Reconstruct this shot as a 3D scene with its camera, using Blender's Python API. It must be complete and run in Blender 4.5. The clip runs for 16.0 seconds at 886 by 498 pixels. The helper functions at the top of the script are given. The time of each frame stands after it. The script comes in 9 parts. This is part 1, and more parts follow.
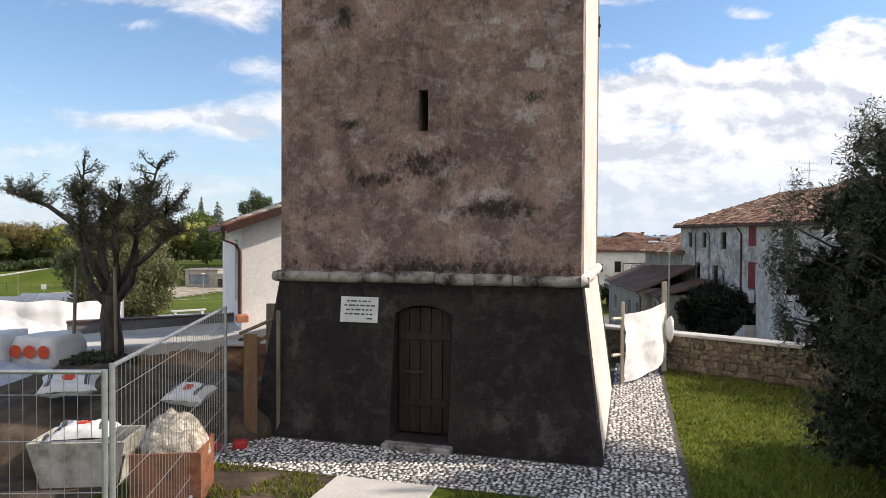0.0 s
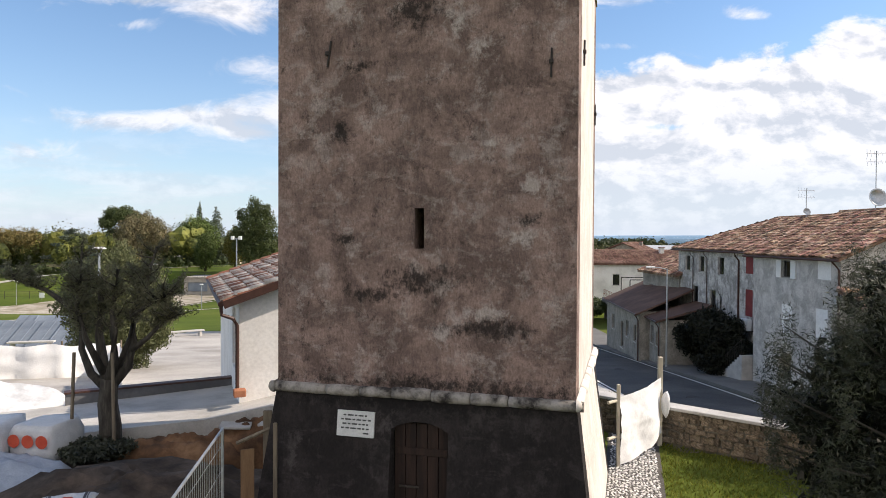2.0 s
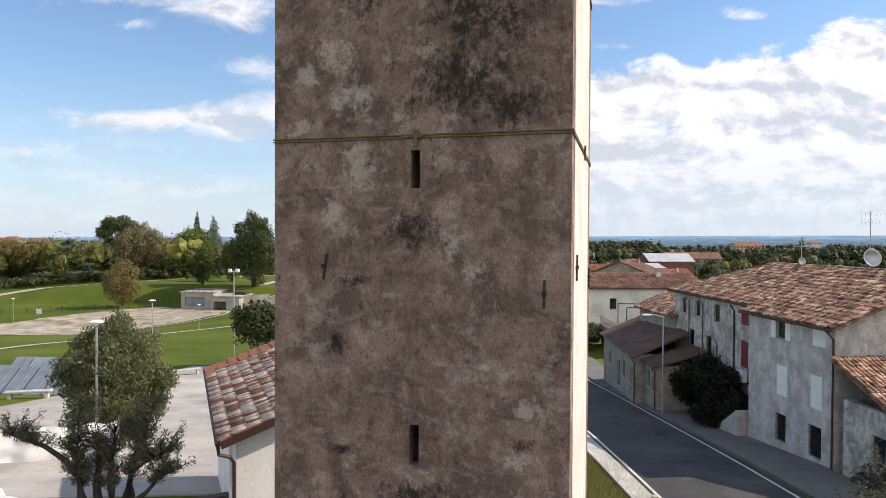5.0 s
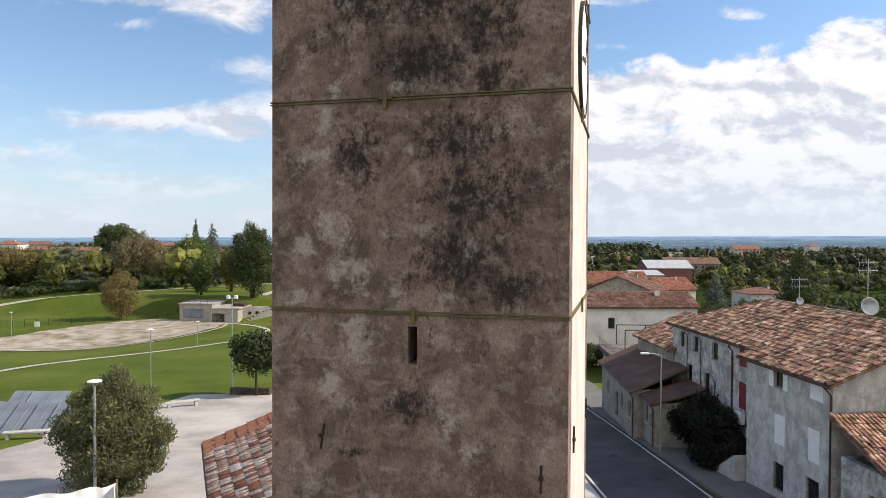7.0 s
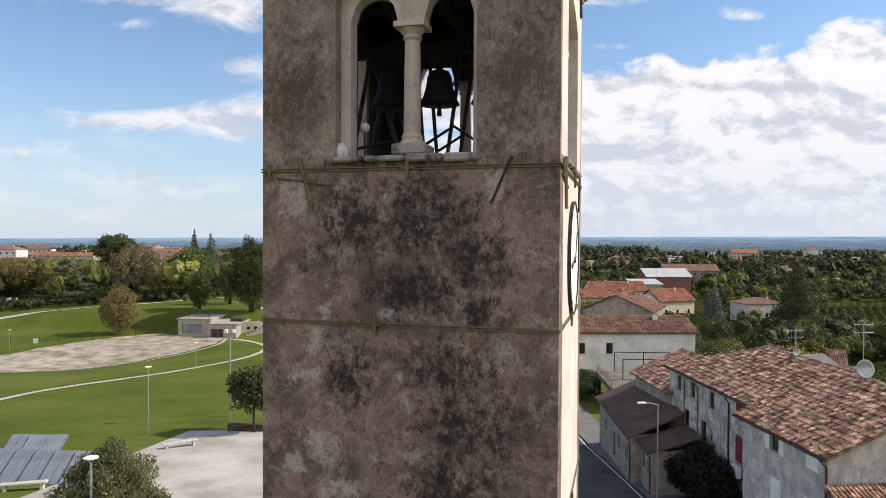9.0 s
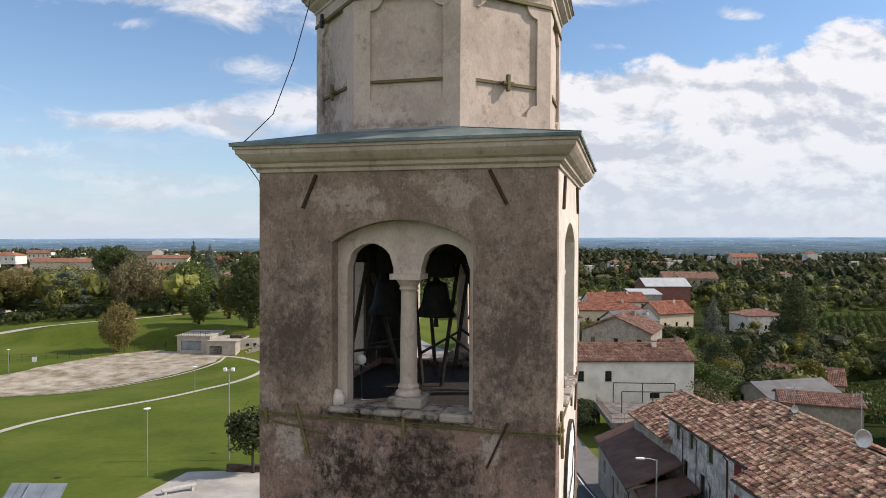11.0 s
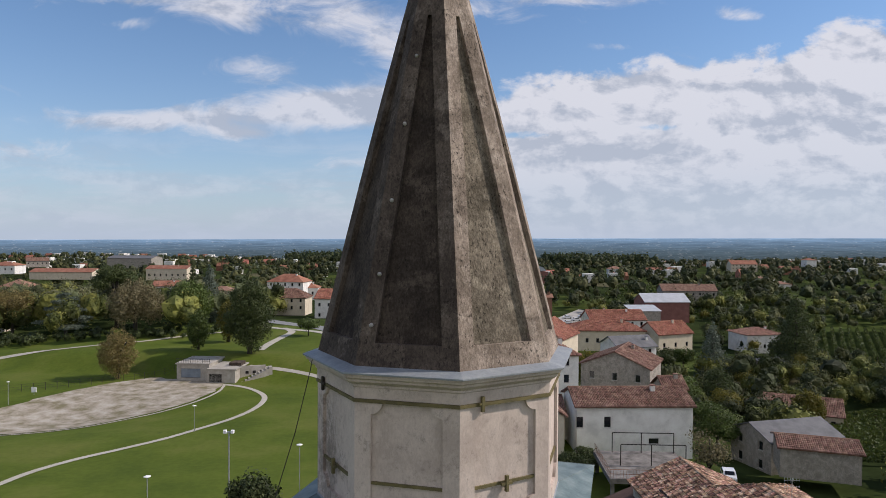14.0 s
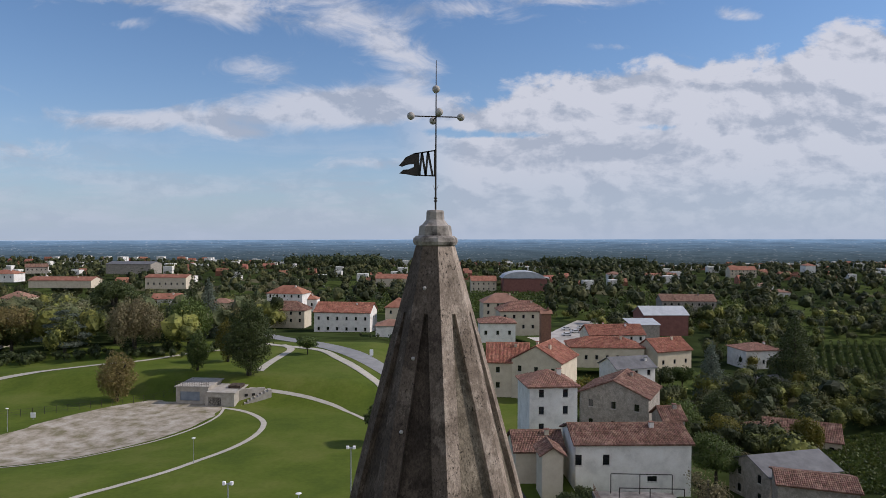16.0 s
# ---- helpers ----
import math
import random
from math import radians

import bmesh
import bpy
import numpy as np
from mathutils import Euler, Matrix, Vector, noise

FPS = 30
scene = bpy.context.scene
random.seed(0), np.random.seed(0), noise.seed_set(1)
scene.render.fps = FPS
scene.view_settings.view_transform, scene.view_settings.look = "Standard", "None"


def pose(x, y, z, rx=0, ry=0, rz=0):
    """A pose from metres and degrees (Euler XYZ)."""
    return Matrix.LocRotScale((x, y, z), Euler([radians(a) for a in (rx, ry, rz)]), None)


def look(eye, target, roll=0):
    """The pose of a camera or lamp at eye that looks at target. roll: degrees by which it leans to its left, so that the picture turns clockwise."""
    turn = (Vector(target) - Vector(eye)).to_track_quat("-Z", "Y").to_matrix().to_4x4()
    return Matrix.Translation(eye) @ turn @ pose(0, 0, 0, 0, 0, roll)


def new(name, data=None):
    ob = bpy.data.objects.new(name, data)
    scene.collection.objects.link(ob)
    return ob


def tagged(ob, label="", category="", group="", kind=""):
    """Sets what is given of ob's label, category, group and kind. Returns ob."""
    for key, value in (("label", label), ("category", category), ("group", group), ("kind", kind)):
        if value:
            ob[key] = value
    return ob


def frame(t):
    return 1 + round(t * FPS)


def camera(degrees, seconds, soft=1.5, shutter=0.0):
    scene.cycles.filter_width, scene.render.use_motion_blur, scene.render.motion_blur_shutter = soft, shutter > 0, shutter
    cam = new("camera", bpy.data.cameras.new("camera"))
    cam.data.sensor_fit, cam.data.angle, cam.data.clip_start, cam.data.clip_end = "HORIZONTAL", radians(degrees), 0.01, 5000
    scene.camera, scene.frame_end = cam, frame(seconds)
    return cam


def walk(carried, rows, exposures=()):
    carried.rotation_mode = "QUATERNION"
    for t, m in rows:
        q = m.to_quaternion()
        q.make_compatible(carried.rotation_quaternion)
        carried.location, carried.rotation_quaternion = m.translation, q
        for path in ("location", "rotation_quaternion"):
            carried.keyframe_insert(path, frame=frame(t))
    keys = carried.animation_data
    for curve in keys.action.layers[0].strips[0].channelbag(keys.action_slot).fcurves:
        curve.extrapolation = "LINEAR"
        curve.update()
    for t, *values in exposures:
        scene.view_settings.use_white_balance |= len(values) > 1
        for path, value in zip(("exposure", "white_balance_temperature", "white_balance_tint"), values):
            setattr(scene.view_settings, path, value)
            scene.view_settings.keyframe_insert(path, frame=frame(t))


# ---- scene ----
cam = camera(66.8, 16.0, 0.8)
# seconds, place, yaw: a drone rising straight up in front of the tower
ROWS = [
    (0, -0.086, -0.0, 3.1, 0.0),
    (0.5, -0.068, -0.011, 3.532, -0.023),
    (1, -0.052, -0.016, 3.958, -0.047),
    (1.5, -0.048, -0.021, 4.397, -0.075),
    (2, -0.051, -0.029, 4.852, -0.106),
    (2.5, -0.043, -0.049, 5.334, -0.138),
    (3, -0.034, -0.07, 5.858, -0.171),
    (3.5, -0.025, -0.09, 6.404, -0.205),
    (4, -0.021, -0.102, 6.95, -0.238),
    (6.5, -0.009, -0.077, 10.092, -0.389),
    (7, -0.005, -0.069, 10.786, -0.411),
    (7.5, 0.005, -0.063, 11.542, -0.425),
    (8, 0.038, -0.061, 12.374, -0.439),
    (8.5, 0.085, -0.062, 13.268, -0.455),
    (9, 0.129, -0.063, 14.208, -0.474),
    (11.5, 0.16, -0.011, 19.021, -0.534),
    (12, 0.155, -0.017, 20.013, -0.545),
    (12.5, 0.148, -0.028, 21.005, -0.555),
    (13, 0.143, -0.044, 22.051, -0.566),
    (13.5, 0.133, -0.054, 23.143, -0.575),
    (14, 0.125, -0.057, 24.308, -0.585),
    (14.5, 0.127, -0.057, 25.568, -0.597),
    (15, 0.134, -0.06, 26.848, -0.612),
    (15.5, 0.144, -0.064, 28.161, -0.628),
    (16, 0.154, -0.067, 29.509, -0.642),
]
PITCH, ROLL = -1.05, -0.288
walk(cam, [(t, pose(x, y, z, 90 + PITCH, ROLL, yaw)) for t, x, y, z, yaw in ROWS],
     exposures=[(0.0, 0.20, 7000, 15), (4.0, 0.17, 7000, 15), (9.0, 0.07, 7050, 15), (12.5, -0.17, 6800, 16), (16.0, -0.58, 6350, 17)])

# ---- world and sun ----
SUN_AZ, SUN_EL = 4.0, 38.0          # degrees; azimuth from +x towards +y


def build_world():
    w = bpy.data.worlds.new("sky")
    scene.world = w
    w.use_nodes = True
    nt = w.node_tree
    nt.nodes.clear()
    N, L = nt.nodes.new, nt.links.new
    out, bg = N("ShaderNodeOutputWorld"), N("ShaderNodeBackground")
    sky = N("ShaderNodeTexSky")
    sky.sky_type, sky.sun_disc = "NISHITA", False
    sky.sun_elevation, sky.sun_rotation = radians(SUN_EL), radians(90 - SUN_AZ)
    sky.air_density, sky.dust_density, sky.ozone_density = 1.0, 0.6, 2.0
    tc, sep = N("ShaderNodeTexCoord"), N("ShaderNodeSeparateXYZ")
    L(tc.outputs["Generated"], sep.inputs[0])

    def m(op, a, b=None, c=None, clamp=False):
        n = N("ShaderNodeMath")
        n.operation, n.use_clamp = op, clamp
        for i, v in enumerate((a, b, c)):
            if v is None:
                continue
            if isinstance(v, (int, float)):
                n.inputs[i].default_value = v
            else:
                L(v, n.inputs[i])
        return n.outputs[0]

    # a cloud deck seen in perspective: direction over height
    h = m("MAXIMUM", m("ADD", sep.outputs[2], 0.10), 0.03)
    comb = N("ShaderNodeCombineXYZ")
    L(m("DIVIDE", sep.outputs[0], h), comb.inputs[0])
    L(m("DIVIDE", sep.outputs[1], h), comb.inputs[1])

    def noise_tex(scale, detail, rough, distort=0.0, off=(0, 0, 0), vec=comb.outputs[0], squash=(1, 1, 1)):
        mp = N("ShaderNodeMapping")
        mp.inputs["Location"].default_value, mp.inputs["Scale"].default_value = off, squash
        L(vec, mp.inputs[0])
        n = N("ShaderNodeTexNoise")
        n.inputs["Scale"].default_value, n.inputs["Detail"].default_value = scale, detail
        n.inputs["Roughness"].default_value, n.inputs["Distortion"].default_value = rough, distort
        L(mp.outputs[0], n.inputs["Vector"])
        return n.outputs["Fac"]

    big = noise_tex(0.42, 3, 0.5, 0.4, (3.1, 0.4, 0), squash=(0.8, 1.0, 1))
    fine = noise_tex(1.7, 9, 0.62, 0.3, (7.7, 2.2, 0), squash=(0.75, 1.0, 1))
    puff = noise_tex(9.0, 8, 0.6, 0.2, (0.3, 0.1, 0.6), vec=tc.outputs["Generated"], squash=(1, 1, 2.2))

    def soft(v, lo, hi, a=0.0, b=1.0):
        r = N("ShaderNodeMapRange")
        r.interpolation_type = "SMOOTHSTEP"
        for k, x in (("From Min", lo), ("From Max", hi), ("To Min", a), ("To Max", b)):
            r.inputs[k].default_value = x
        L(v, r.inputs["Value"])
        return r.outputs[0]

    # the half of the sky before the tower: bearing and height as slopes
    fwd = m("MAXIMUM", sep.outputs[1], 0.05)
    ax, az = m("DIVIDE", sep.outputs[0], fwd), m("DIVIDE", sep.outputs[2], fwd)
    flat = N("ShaderNodeCombineXYZ")
    L(ax, flat.inputs[0]), L(az, flat.inputs[1])
    heads = noise_tex(7.5, 10, 0.60, 0.15, (1.7, 0.6, 0), vec=flat.outputs[0], squash=(1, 1.7, 1))
    lit = noise_tex(7.5, 10, 0.60, 0.15, (1.685, 0.575, 0), vec=flat.outputs[0], squash=(1, 1.7, 1))
    streak = noise_tex(5.0, 9, 0.62, 0.3, (0.2, 3.3, 0), vec=flat.outputs[0], squash=(1, 5.5, 1))
    wisp = noise_tex(9.0, 10, 0.66, 0.8, (5.2, 1.4, 0), vec=flat.outputs[0], squash=(1, 2.0, 1))

    def lobe(cx, cz, sx, sz):
        a = m("POWER", m("MULTIPLY", m("SUBTRACT", ax, cx), 1 / sx), 2.0)
        b = m("POWER", m("MULTIPLY", m("SUBTRACT", az, cz), 1 / sz), 2.0)
        return m("EXPONENT", m("MULTIPLY", m("ADD", a, b), -1.0))

    def lobes(rows):
        total = None
        for cx, cz, sx, sz, k in rows:
            v = m("MULTIPLY", lobe(cx, cz, sx, sz), k)
            total = v if total is None else m("ADD", total, v)
        return total

    # cumulus bank: its top climbs to the right, its foot thins out into haze
    crest = m("ADD", m("MULTIPLY_ADD", m("MAXIMUM", ax, -0.02), 0.165, 0.203), lobes([(0.60, 0.30, 0.06, 0.2, 0.022), (0.30, 0.26, 0.10, 0.2, 0.012), (0.46, 0.26, 0.03, 0.2, -0.012)]))
    depth = m("SUBTRACT", crest, az)
    gaps = lobes([(0.31, 0.163, 0.09, 0.013, 0.075), (0.10, 0.150, 0.10, 0.010, 0.06), (0.49, 0.192, 0.03, 0.006, 0.04), (0.0, 0.16, 0.05, 0.012, 0.04)])
    body = m("SUBTRACT", m("ADD", depth, m("MULTIPLY", m("SUBTRACT", heads, 0.5), 0.17)), gaps)
    right = soft(ax, -0.10, 0.06)
    bank = m("MULTIPLY", m("MULTIPLY", soft(body, 0.0, 0.022), right), soft(az, 0.0, 0.12, 0.70, 0.97))
    # broken band, torn upper sheets and small scraps
    torn = lobes([(-0.20, 0.183, 0.17, 0.026, 0.46), (-0.08, 0.198, 0.11, 0.026, 0.50), (-0.45, 0.170, 0.16, 0.018, 0.34), (-0.30, 0.150, 0.10, 0.012, 0.22), (-0.10, 0.108, 0.12, 0.012, 0.30), (-0.62, 0.115, 0.07, 0.03, 0.30),
                  (-0.52, 0.125, 0.08, 0.02, 0.16), (-0.30, 0.335, 0.10, 0.035, 0.34), (-0.46, 0.348, 0.12, 0.012, 0.26), (-0.13, 0.325, 0.07, 0.03, 0.30), (-0.07, 0.285, 0.06, 0.035, 0.28), (-0.02, 0.245, 0.05, 0.03, 0.26),
                  (-0.27, 0.250, 0.07, 0.02, 0.26), (-0.46, 0.312, 0.04, 0.010, 0.22), (0.04, 0.335, 0.09, 0.022, 0.30), (0.22, 0.352, 0.12, 0.010, 0.30), (0.43, 0.335, 0.03, 0.012, 0.24), (0.47, 0.328, 0.03, 0.008, 0.24), (0.26, 0.283, 0.06, 0.007, 0.20)])
    torn = m("ADD", torn, m("MULTIPLY", m("SUBTRACT", wisp, 0.5), 0.75))
    scraps = m("MULTIPLY", soft(torn, 0.10, 0.42), 0.86)
    sheets = m("MULTIPLY", soft(streak, 0.36, 0.66), soft(az, 0.20, 0.02, 0.0, 0.62))
    front = m("MAXIMUM", m("MAXIMUM", bank, scraps), sheets)
    # broken bright cumulus overhead, and more added over the unseen half behind the viewer to light shaded fronts
    behind = m("MULTIPLY", m("MULTIPLY_ADD", sep.outputs[1], -1.4, 0.15, clamp=True), 0.24)
    dens = m("ADD", m("ADD", m("MULTIPLY", big, 0.30), m("MULTIPLY", fine, 0.42)), m("MULTIPLY", puff, 0.32))
    deck = soft(m("ADD", dens, behind), 0.55, 0.74)
    ahead = m("MULTIPLY", soft(sep.outputs[1], 0.10, 0.35), soft(az, 0.80, 0.45))
    mixed = m("ADD", m("MULTIPLY", front, ahead), m("MULTIPLY", deck, m("SUBTRACT", 1.0, ahead)))
    # thin veil towards the horizon
    veil = m("MULTIPLY", m("EXPONENT", m("MULTIPLY", m("ABSOLUTE", sep.outputs[2]), -9.0)), 0.88)
    cover = m("MULTIPLY", mixed, 0.95, clamp=True)
    up = N("ShaderNodeMapRange")
    up.inputs["From Min"].default_value, up.inputs["From Max"].default_value = -0.03, 0.0
    L(sep.outputs[2], up.inputs["Value"])
    # grey undersides where the deck is thick
    shade = N("ShaderNodeMix")
    shade.data_type = "RGBA"
    shade.inputs["A"].default_value, shade.inputs["B"].default_value = (7.2, 7.4, 7.7, 1), (4.3, 4.75, 5.4, 1)
    # lit heads, grey hollows and bases
    relief = m("MULTIPLY_ADD", m("SUBTRACT", lit, heads), 9.0, 0.20)
    grey = m("ADD", relief, lobes([(0.62, 0.150, 0.06, 0.020, 0.5), (0.54, 0.118, 0.10, 0.010, 0.35), (0.16, 0.190, 0.09, 0.014, 0.25), (-0.46, 0.115, 0.05, 0.008, 0.7), (-0.42, 0.165, 0.16, 0.016, 0.35), (0.30, 0.06, 0.5, 0.06, 0.22), (-0.40, 0.07, 0.4, 0.05, 0.35)]))
    L(m("MAXIMUM", m("MINIMUM", grey, 1.0), 0.0), shade.inputs["Factor"])
    tint = N("ShaderNodeMix")
    tint.data_type, tint.blend_type = "RGBA", "MULTIPLY"
    tint.inputs["Factor"].default_value = 1.0
    tint.inputs["B"].default_value = (0.80, 1.05, 1.22, 1)
    L(sky.outputs[0], tint.inputs["A"])
    mix = N("ShaderNodeMix")
    mix.data_type = "RGBA"
    L(cover, mix.inputs["Factor"])
    L(tint.outputs["Result"], mix.inputs["A"])
    L(shade.outputs["Result"], mix.inputs["B"])
    hazy = N("ShaderNodeMix")
    hazy.data_type = "RGBA"
    L(veil, hazy.inputs["Factor"])
    L(mix.outputs["Result"], hazy.inputs["A"])
    hazy.inputs["B"].default_value = (4.5, 5.4, 6.6, 1)
    L(hazy.outputs["Result"], bg.inputs[0])
    bg.inputs[1].default_value = 0.135
    L(bg.outputs[0], out.inputs[0])


build_world()
sun = new("sun", bpy.data.lights.new("sun", "SUN"))
sun.data.energy, sun.data.angle, sun.data.color = 5.0, radians(0.55), (1.0, 0.93, 0.82)
_a, _e = radians(SUN_AZ), radians(SUN_EL)
SUN_DIR = Vector((math.cos(_a) * math.cos(_e), math.sin(_a) * math.cos(_e), math.sin(_e)))
sun.matrix_world = look((SUN_DIR * 200)[:], (0, 0, 0))

# ---- materials ----
def surface(name, colours, scale=4.0, rough=0.85, bump=0.3, fine=40.0, metal=0.0, by_object=0.0, by_island=0.0, squash=(1, 1, 1), spread=(0.35, 0.65), bump_scale=None, spec=0.3, coat=0.0, thin=0.0):
    """A noise-mottled surface: 2 to 4 colours over a coarse noise, finer grain, relief, and lightness that varies from piece to piece."""
    ma = bpy.data.materials.new(name)
    ma.use_nodes = True
    nt = ma.node_tree
    N, L = nt.nodes.new, nt.links.new
    b = nt.nodes["Principled BSDF"]
    tc, mp = N("ShaderNodeTexCoord"), N("ShaderNodeMapping")
    mp.inputs["Scale"].default_value = squash
    L(tc.outputs["Object"], mp.inputs[0])
    n1 = N("ShaderNodeTexNoise")
    n1.inputs["Scale"].default_value, n1.inputs["Detail"].default_value, n1.inputs["Roughness"].default_value = scale, 8, 0.62
    L(mp.outputs[0], n1.inputs["Vector"])
    ra = N("ShaderNodeValToRGB")
    els = ra.color_ramp.elements
    for i, c in enumerate(colours):
        p = spread[0] + (spread[1] - spread[0]) * i / max(1, len(colours) - 1)
        e = els[i] if i < 2 else els.new(p)
        e.position = p
        e.color = (*c, 1)
    for i, e in enumerate(sorted(els, key=lambda q: q.position)):
        e.color = (*colours[min(i, len(colours) - 1)], 1)
    L(n1.outputs["Fac"], ra.inputs[0])
    n2 = N("ShaderNodeTexNoise")
    n2.inputs["Scale"].default_value, n2.inputs["Detail"].default_value = fine, 4
    L(mp.outputs[0], n2.inputs["Vector"])
    gr = N("ShaderNodeMapRange")
    gr.inputs["From Min"].default_value, gr.inputs["From Max"].default_value = 0.3, 0.7
    gr.inputs["To Min"].default_value, gr.inputs["To Max"].default_value = 0.91, 1.08
    L(n2.outputs["Fac"], gr.inputs["Value"])
    hsv = N("ShaderNodeHueSaturation")
    L(ra.outputs[0], hsv.inputs["Color"])
    value = gr.outputs[0]

    def times(v, sock, amount):
        r = N("ShaderNodeMapRange")
        r.inputs["To Min"].default_value, r.inputs["To Max"].default_value = 1 - amount, 1 + amount
        L(sock, r.inputs["Value"])
        k = N("ShaderNodeMath")
        k.operation = "MULTIPLY"
        L(v, k.inputs[0]), L(r.outputs[0], k.inputs[1])
        return k.outputs[0]

    if by_object:
        value = times(value, N("ShaderNodeObjectInfo").outputs["Random"], by_object)
    if by_island:
        geo = N("ShaderNodeNewGeometry")
        value = times(value, geo.outputs["Random Per Island"], by_island)
        hr = N("ShaderNodeMapRange")
        hr.inputs["To Min"].default_value, hr.inputs["To Max"].default_value = 0.5 - 0.035 * by_island, 0.5 + 0.035 * by_island
        wn = N("ShaderNodeTexWhiteNoise")
        wn.noise_dimensions = "1D"
        L(geo.outputs["Random Per Island"], wn.inputs["W"])
        L(wn.outputs["Value"], hr.inputs["Value"])
        L(hr.outputs[0], hsv.inputs["Hue"])
    L(value, hsv.inputs["Value"])
    L(hsv.outputs[0], b.inputs["Base Color"])
    b.inputs["Roughness"].default_value, b.inputs["Metallic"].default_value = rough, metal
    b.inputs["Specular IOR Level"].default_value = spec
    b.inputs["Coat Weight"].default_value = coat
    if bump:
        n3 = N("ShaderNodeTexNoise")
        n3.inputs["Scale"].default_value, n3.inputs["Detail"].default_value = bump_scale or fine * 0.5, 6
        L(mp.outputs[0], n3.inputs["Vector"])
        bu = N("ShaderNodeBump")
        bu.inputs["Strength"].default_value, bu.inputs["Distance"].default_value = bump, 0.02
        L(n3.outputs["Fac"], bu.inputs["Height"])
        L(bu.outputs[0], b.inputs["Normal"])
    if thin:
        tr, mx, o = N("ShaderNodeBsdfTranslucent"), N("ShaderNodeMixShader"), nt.nodes["Material Output"]
        L(hsv.outputs[0], tr.inputs[0])
        mx.inputs[0].default_value = thin
        L(b.outputs[0], mx.inputs[1]), L(tr.outputs[0], mx.inputs[2])
        L(mx.outputs[0], o.inputs[0])
    return ma


def weathered(name, light, mid, dark, black, patch=0.60, streak=1.0, soot=0.5, pale=0.5, pale_spots=(), lichen=(), grain=0.3, relief=0.5, specks=0.6, mottle=0.0, crust=0.80):
    """Old lime plaster: cloudy patches, pale washed spots, vertical runs and black lichen specks."""
    ma = bpy.data.materials.new(name)
    ma.use_nodes = True
    nt = ma.node_tree
    N, L = nt.nodes.new, nt.links.new
    b = nt.nodes["Principled BSDF"]
    tc = N("ShaderNodeTexCoord")

    def nz(scale, detail=8, rough=0.6, squash=(1, 1, 1), off=(0, 0, 0), dist=0.0):
        mp = N("ShaderNodeMapping")
        mp.inputs["Scale"].default_value, mp.inputs["Location"].default_value = squash, off
        L(tc.outputs["Object"], mp.inputs[0])
        n = N("ShaderNodeTexNoise")
        n.inputs["Scale"].default_value, n.inputs["Detail"].default_value = scale, detail
        n.inputs["Roughness"].default_value, n.inputs["Distortion"].default_value = rough, dist
        L(mp.outputs[0], n.inputs["Vector"])
        return n.outputs["Fac"]

    def rng(v, lo, hi, a=0.0, c=1.0):
        r = N("ShaderNodeMapRange")
        r.interpolation_type = "SMOOTHSTEP"
        for k, x in (("From Min", lo), ("From Max", hi), ("To Min", a), ("To Max", c)):
            r.inputs[k].default_value = x
        L(v, r.inputs["Value"])
        return r.outputs[0]

    def mix(f, a, c):
        x = N("ShaderNodeMix")
        x.data_type = "RGBA"
        L(f, x.inputs["Factor"])
        for k, v in (("A", a), ("B", c)):
            if isinstance(v, tuple):
                x.inputs[k].default_value = (*v, 1)
            else:
                L(v, x.inputs[k])
        return x.outputs["Result"]

    def mul(a, c):
        k = N("ShaderNodeMath")
        k.operation = "MULTIPLY"
        for i, v in enumerate((a, c)):
            if isinstance(v, (int, float)):
                k.inputs[i].default_value = v
            else:
                L(v, k.inputs[i])
        return k.outputs[0]

    col = mix(rng(nz(1.25, 12, 0.72, (1, 1, 0.8), dist=0.5), 0.40, patch), dark, mid)
    col = mix(mul(rng(nz(1.9, 10, 0.72, off=(4, 7, 1)), 0.53, 0.62), pale), col, light)
    col = mix(mul(rng(nz(2.8, 9, 0.72, (1, 1, 0.30), (2, 3, 5)), 0.50, 0.66), 0.6 * streak), col, dark)
    spots = mul(rng(nz(7.0, 8, 0.75, (1, 1, 0.8), (9, 1, 3)), 0.54, 0.66), rng(nz(0.55, 4, 0.5, off=(1, 8, 2)), 0.42, 0.62))
    col = mix(mul(spots, soot), col, black)
    # trowelled unevenness, wider than high
    if mottle:
        col = mix(mul(rng(nz(2.3, 14, 0.66, (0.8, 0.8, 1.35), (7, 2, 6), 0.5), 0.46, 0.64), mottle), col, dark)
        col = mix(mul(rng(nz(3.1, 14, 0.68, (0.8, 0.8, 1.3), (1, 6, 3), 0.5), 0.52, 0.66), mottle * 0.6), col, light)
    # old repairs and washed patches, lichen and drip stains, each where the wall has it: (across, up, half width, half height)
    if pale_spots or lichen:
        sep = N("ShaderNodeSeparateXYZ")
        L(tc.outputs["Object"], sep.inputs[0])

        def op(kind, a, c):
            k = N("ShaderNodeMath")
            k.operation = kind
            for i, v in enumerate((a, c)):
                if isinstance(v, (int, float)):
                    k.inputs[i].default_value = v
                else:
                    L(v, k.inputs[i])
            return k.outputs[0]

        def zone(lobes):
            total = None
            for x, z, w, h in lobes:
                a = op("POWER", op("MULTIPLY", op("SUBTRACT", sep.outputs[0], x), 1 / w), 2.0)
                c = op("POWER", op("MULTIPLY", op("SUBTRACT", sep.outputs[2], z), 1 / h), 2.0)
                g = op("EXPONENT", op("MULTIPLY", op("ADD", a, c), -1.0), 0.0)
                total = g if total is None else op("MAXIMUM", total, g)
            return total

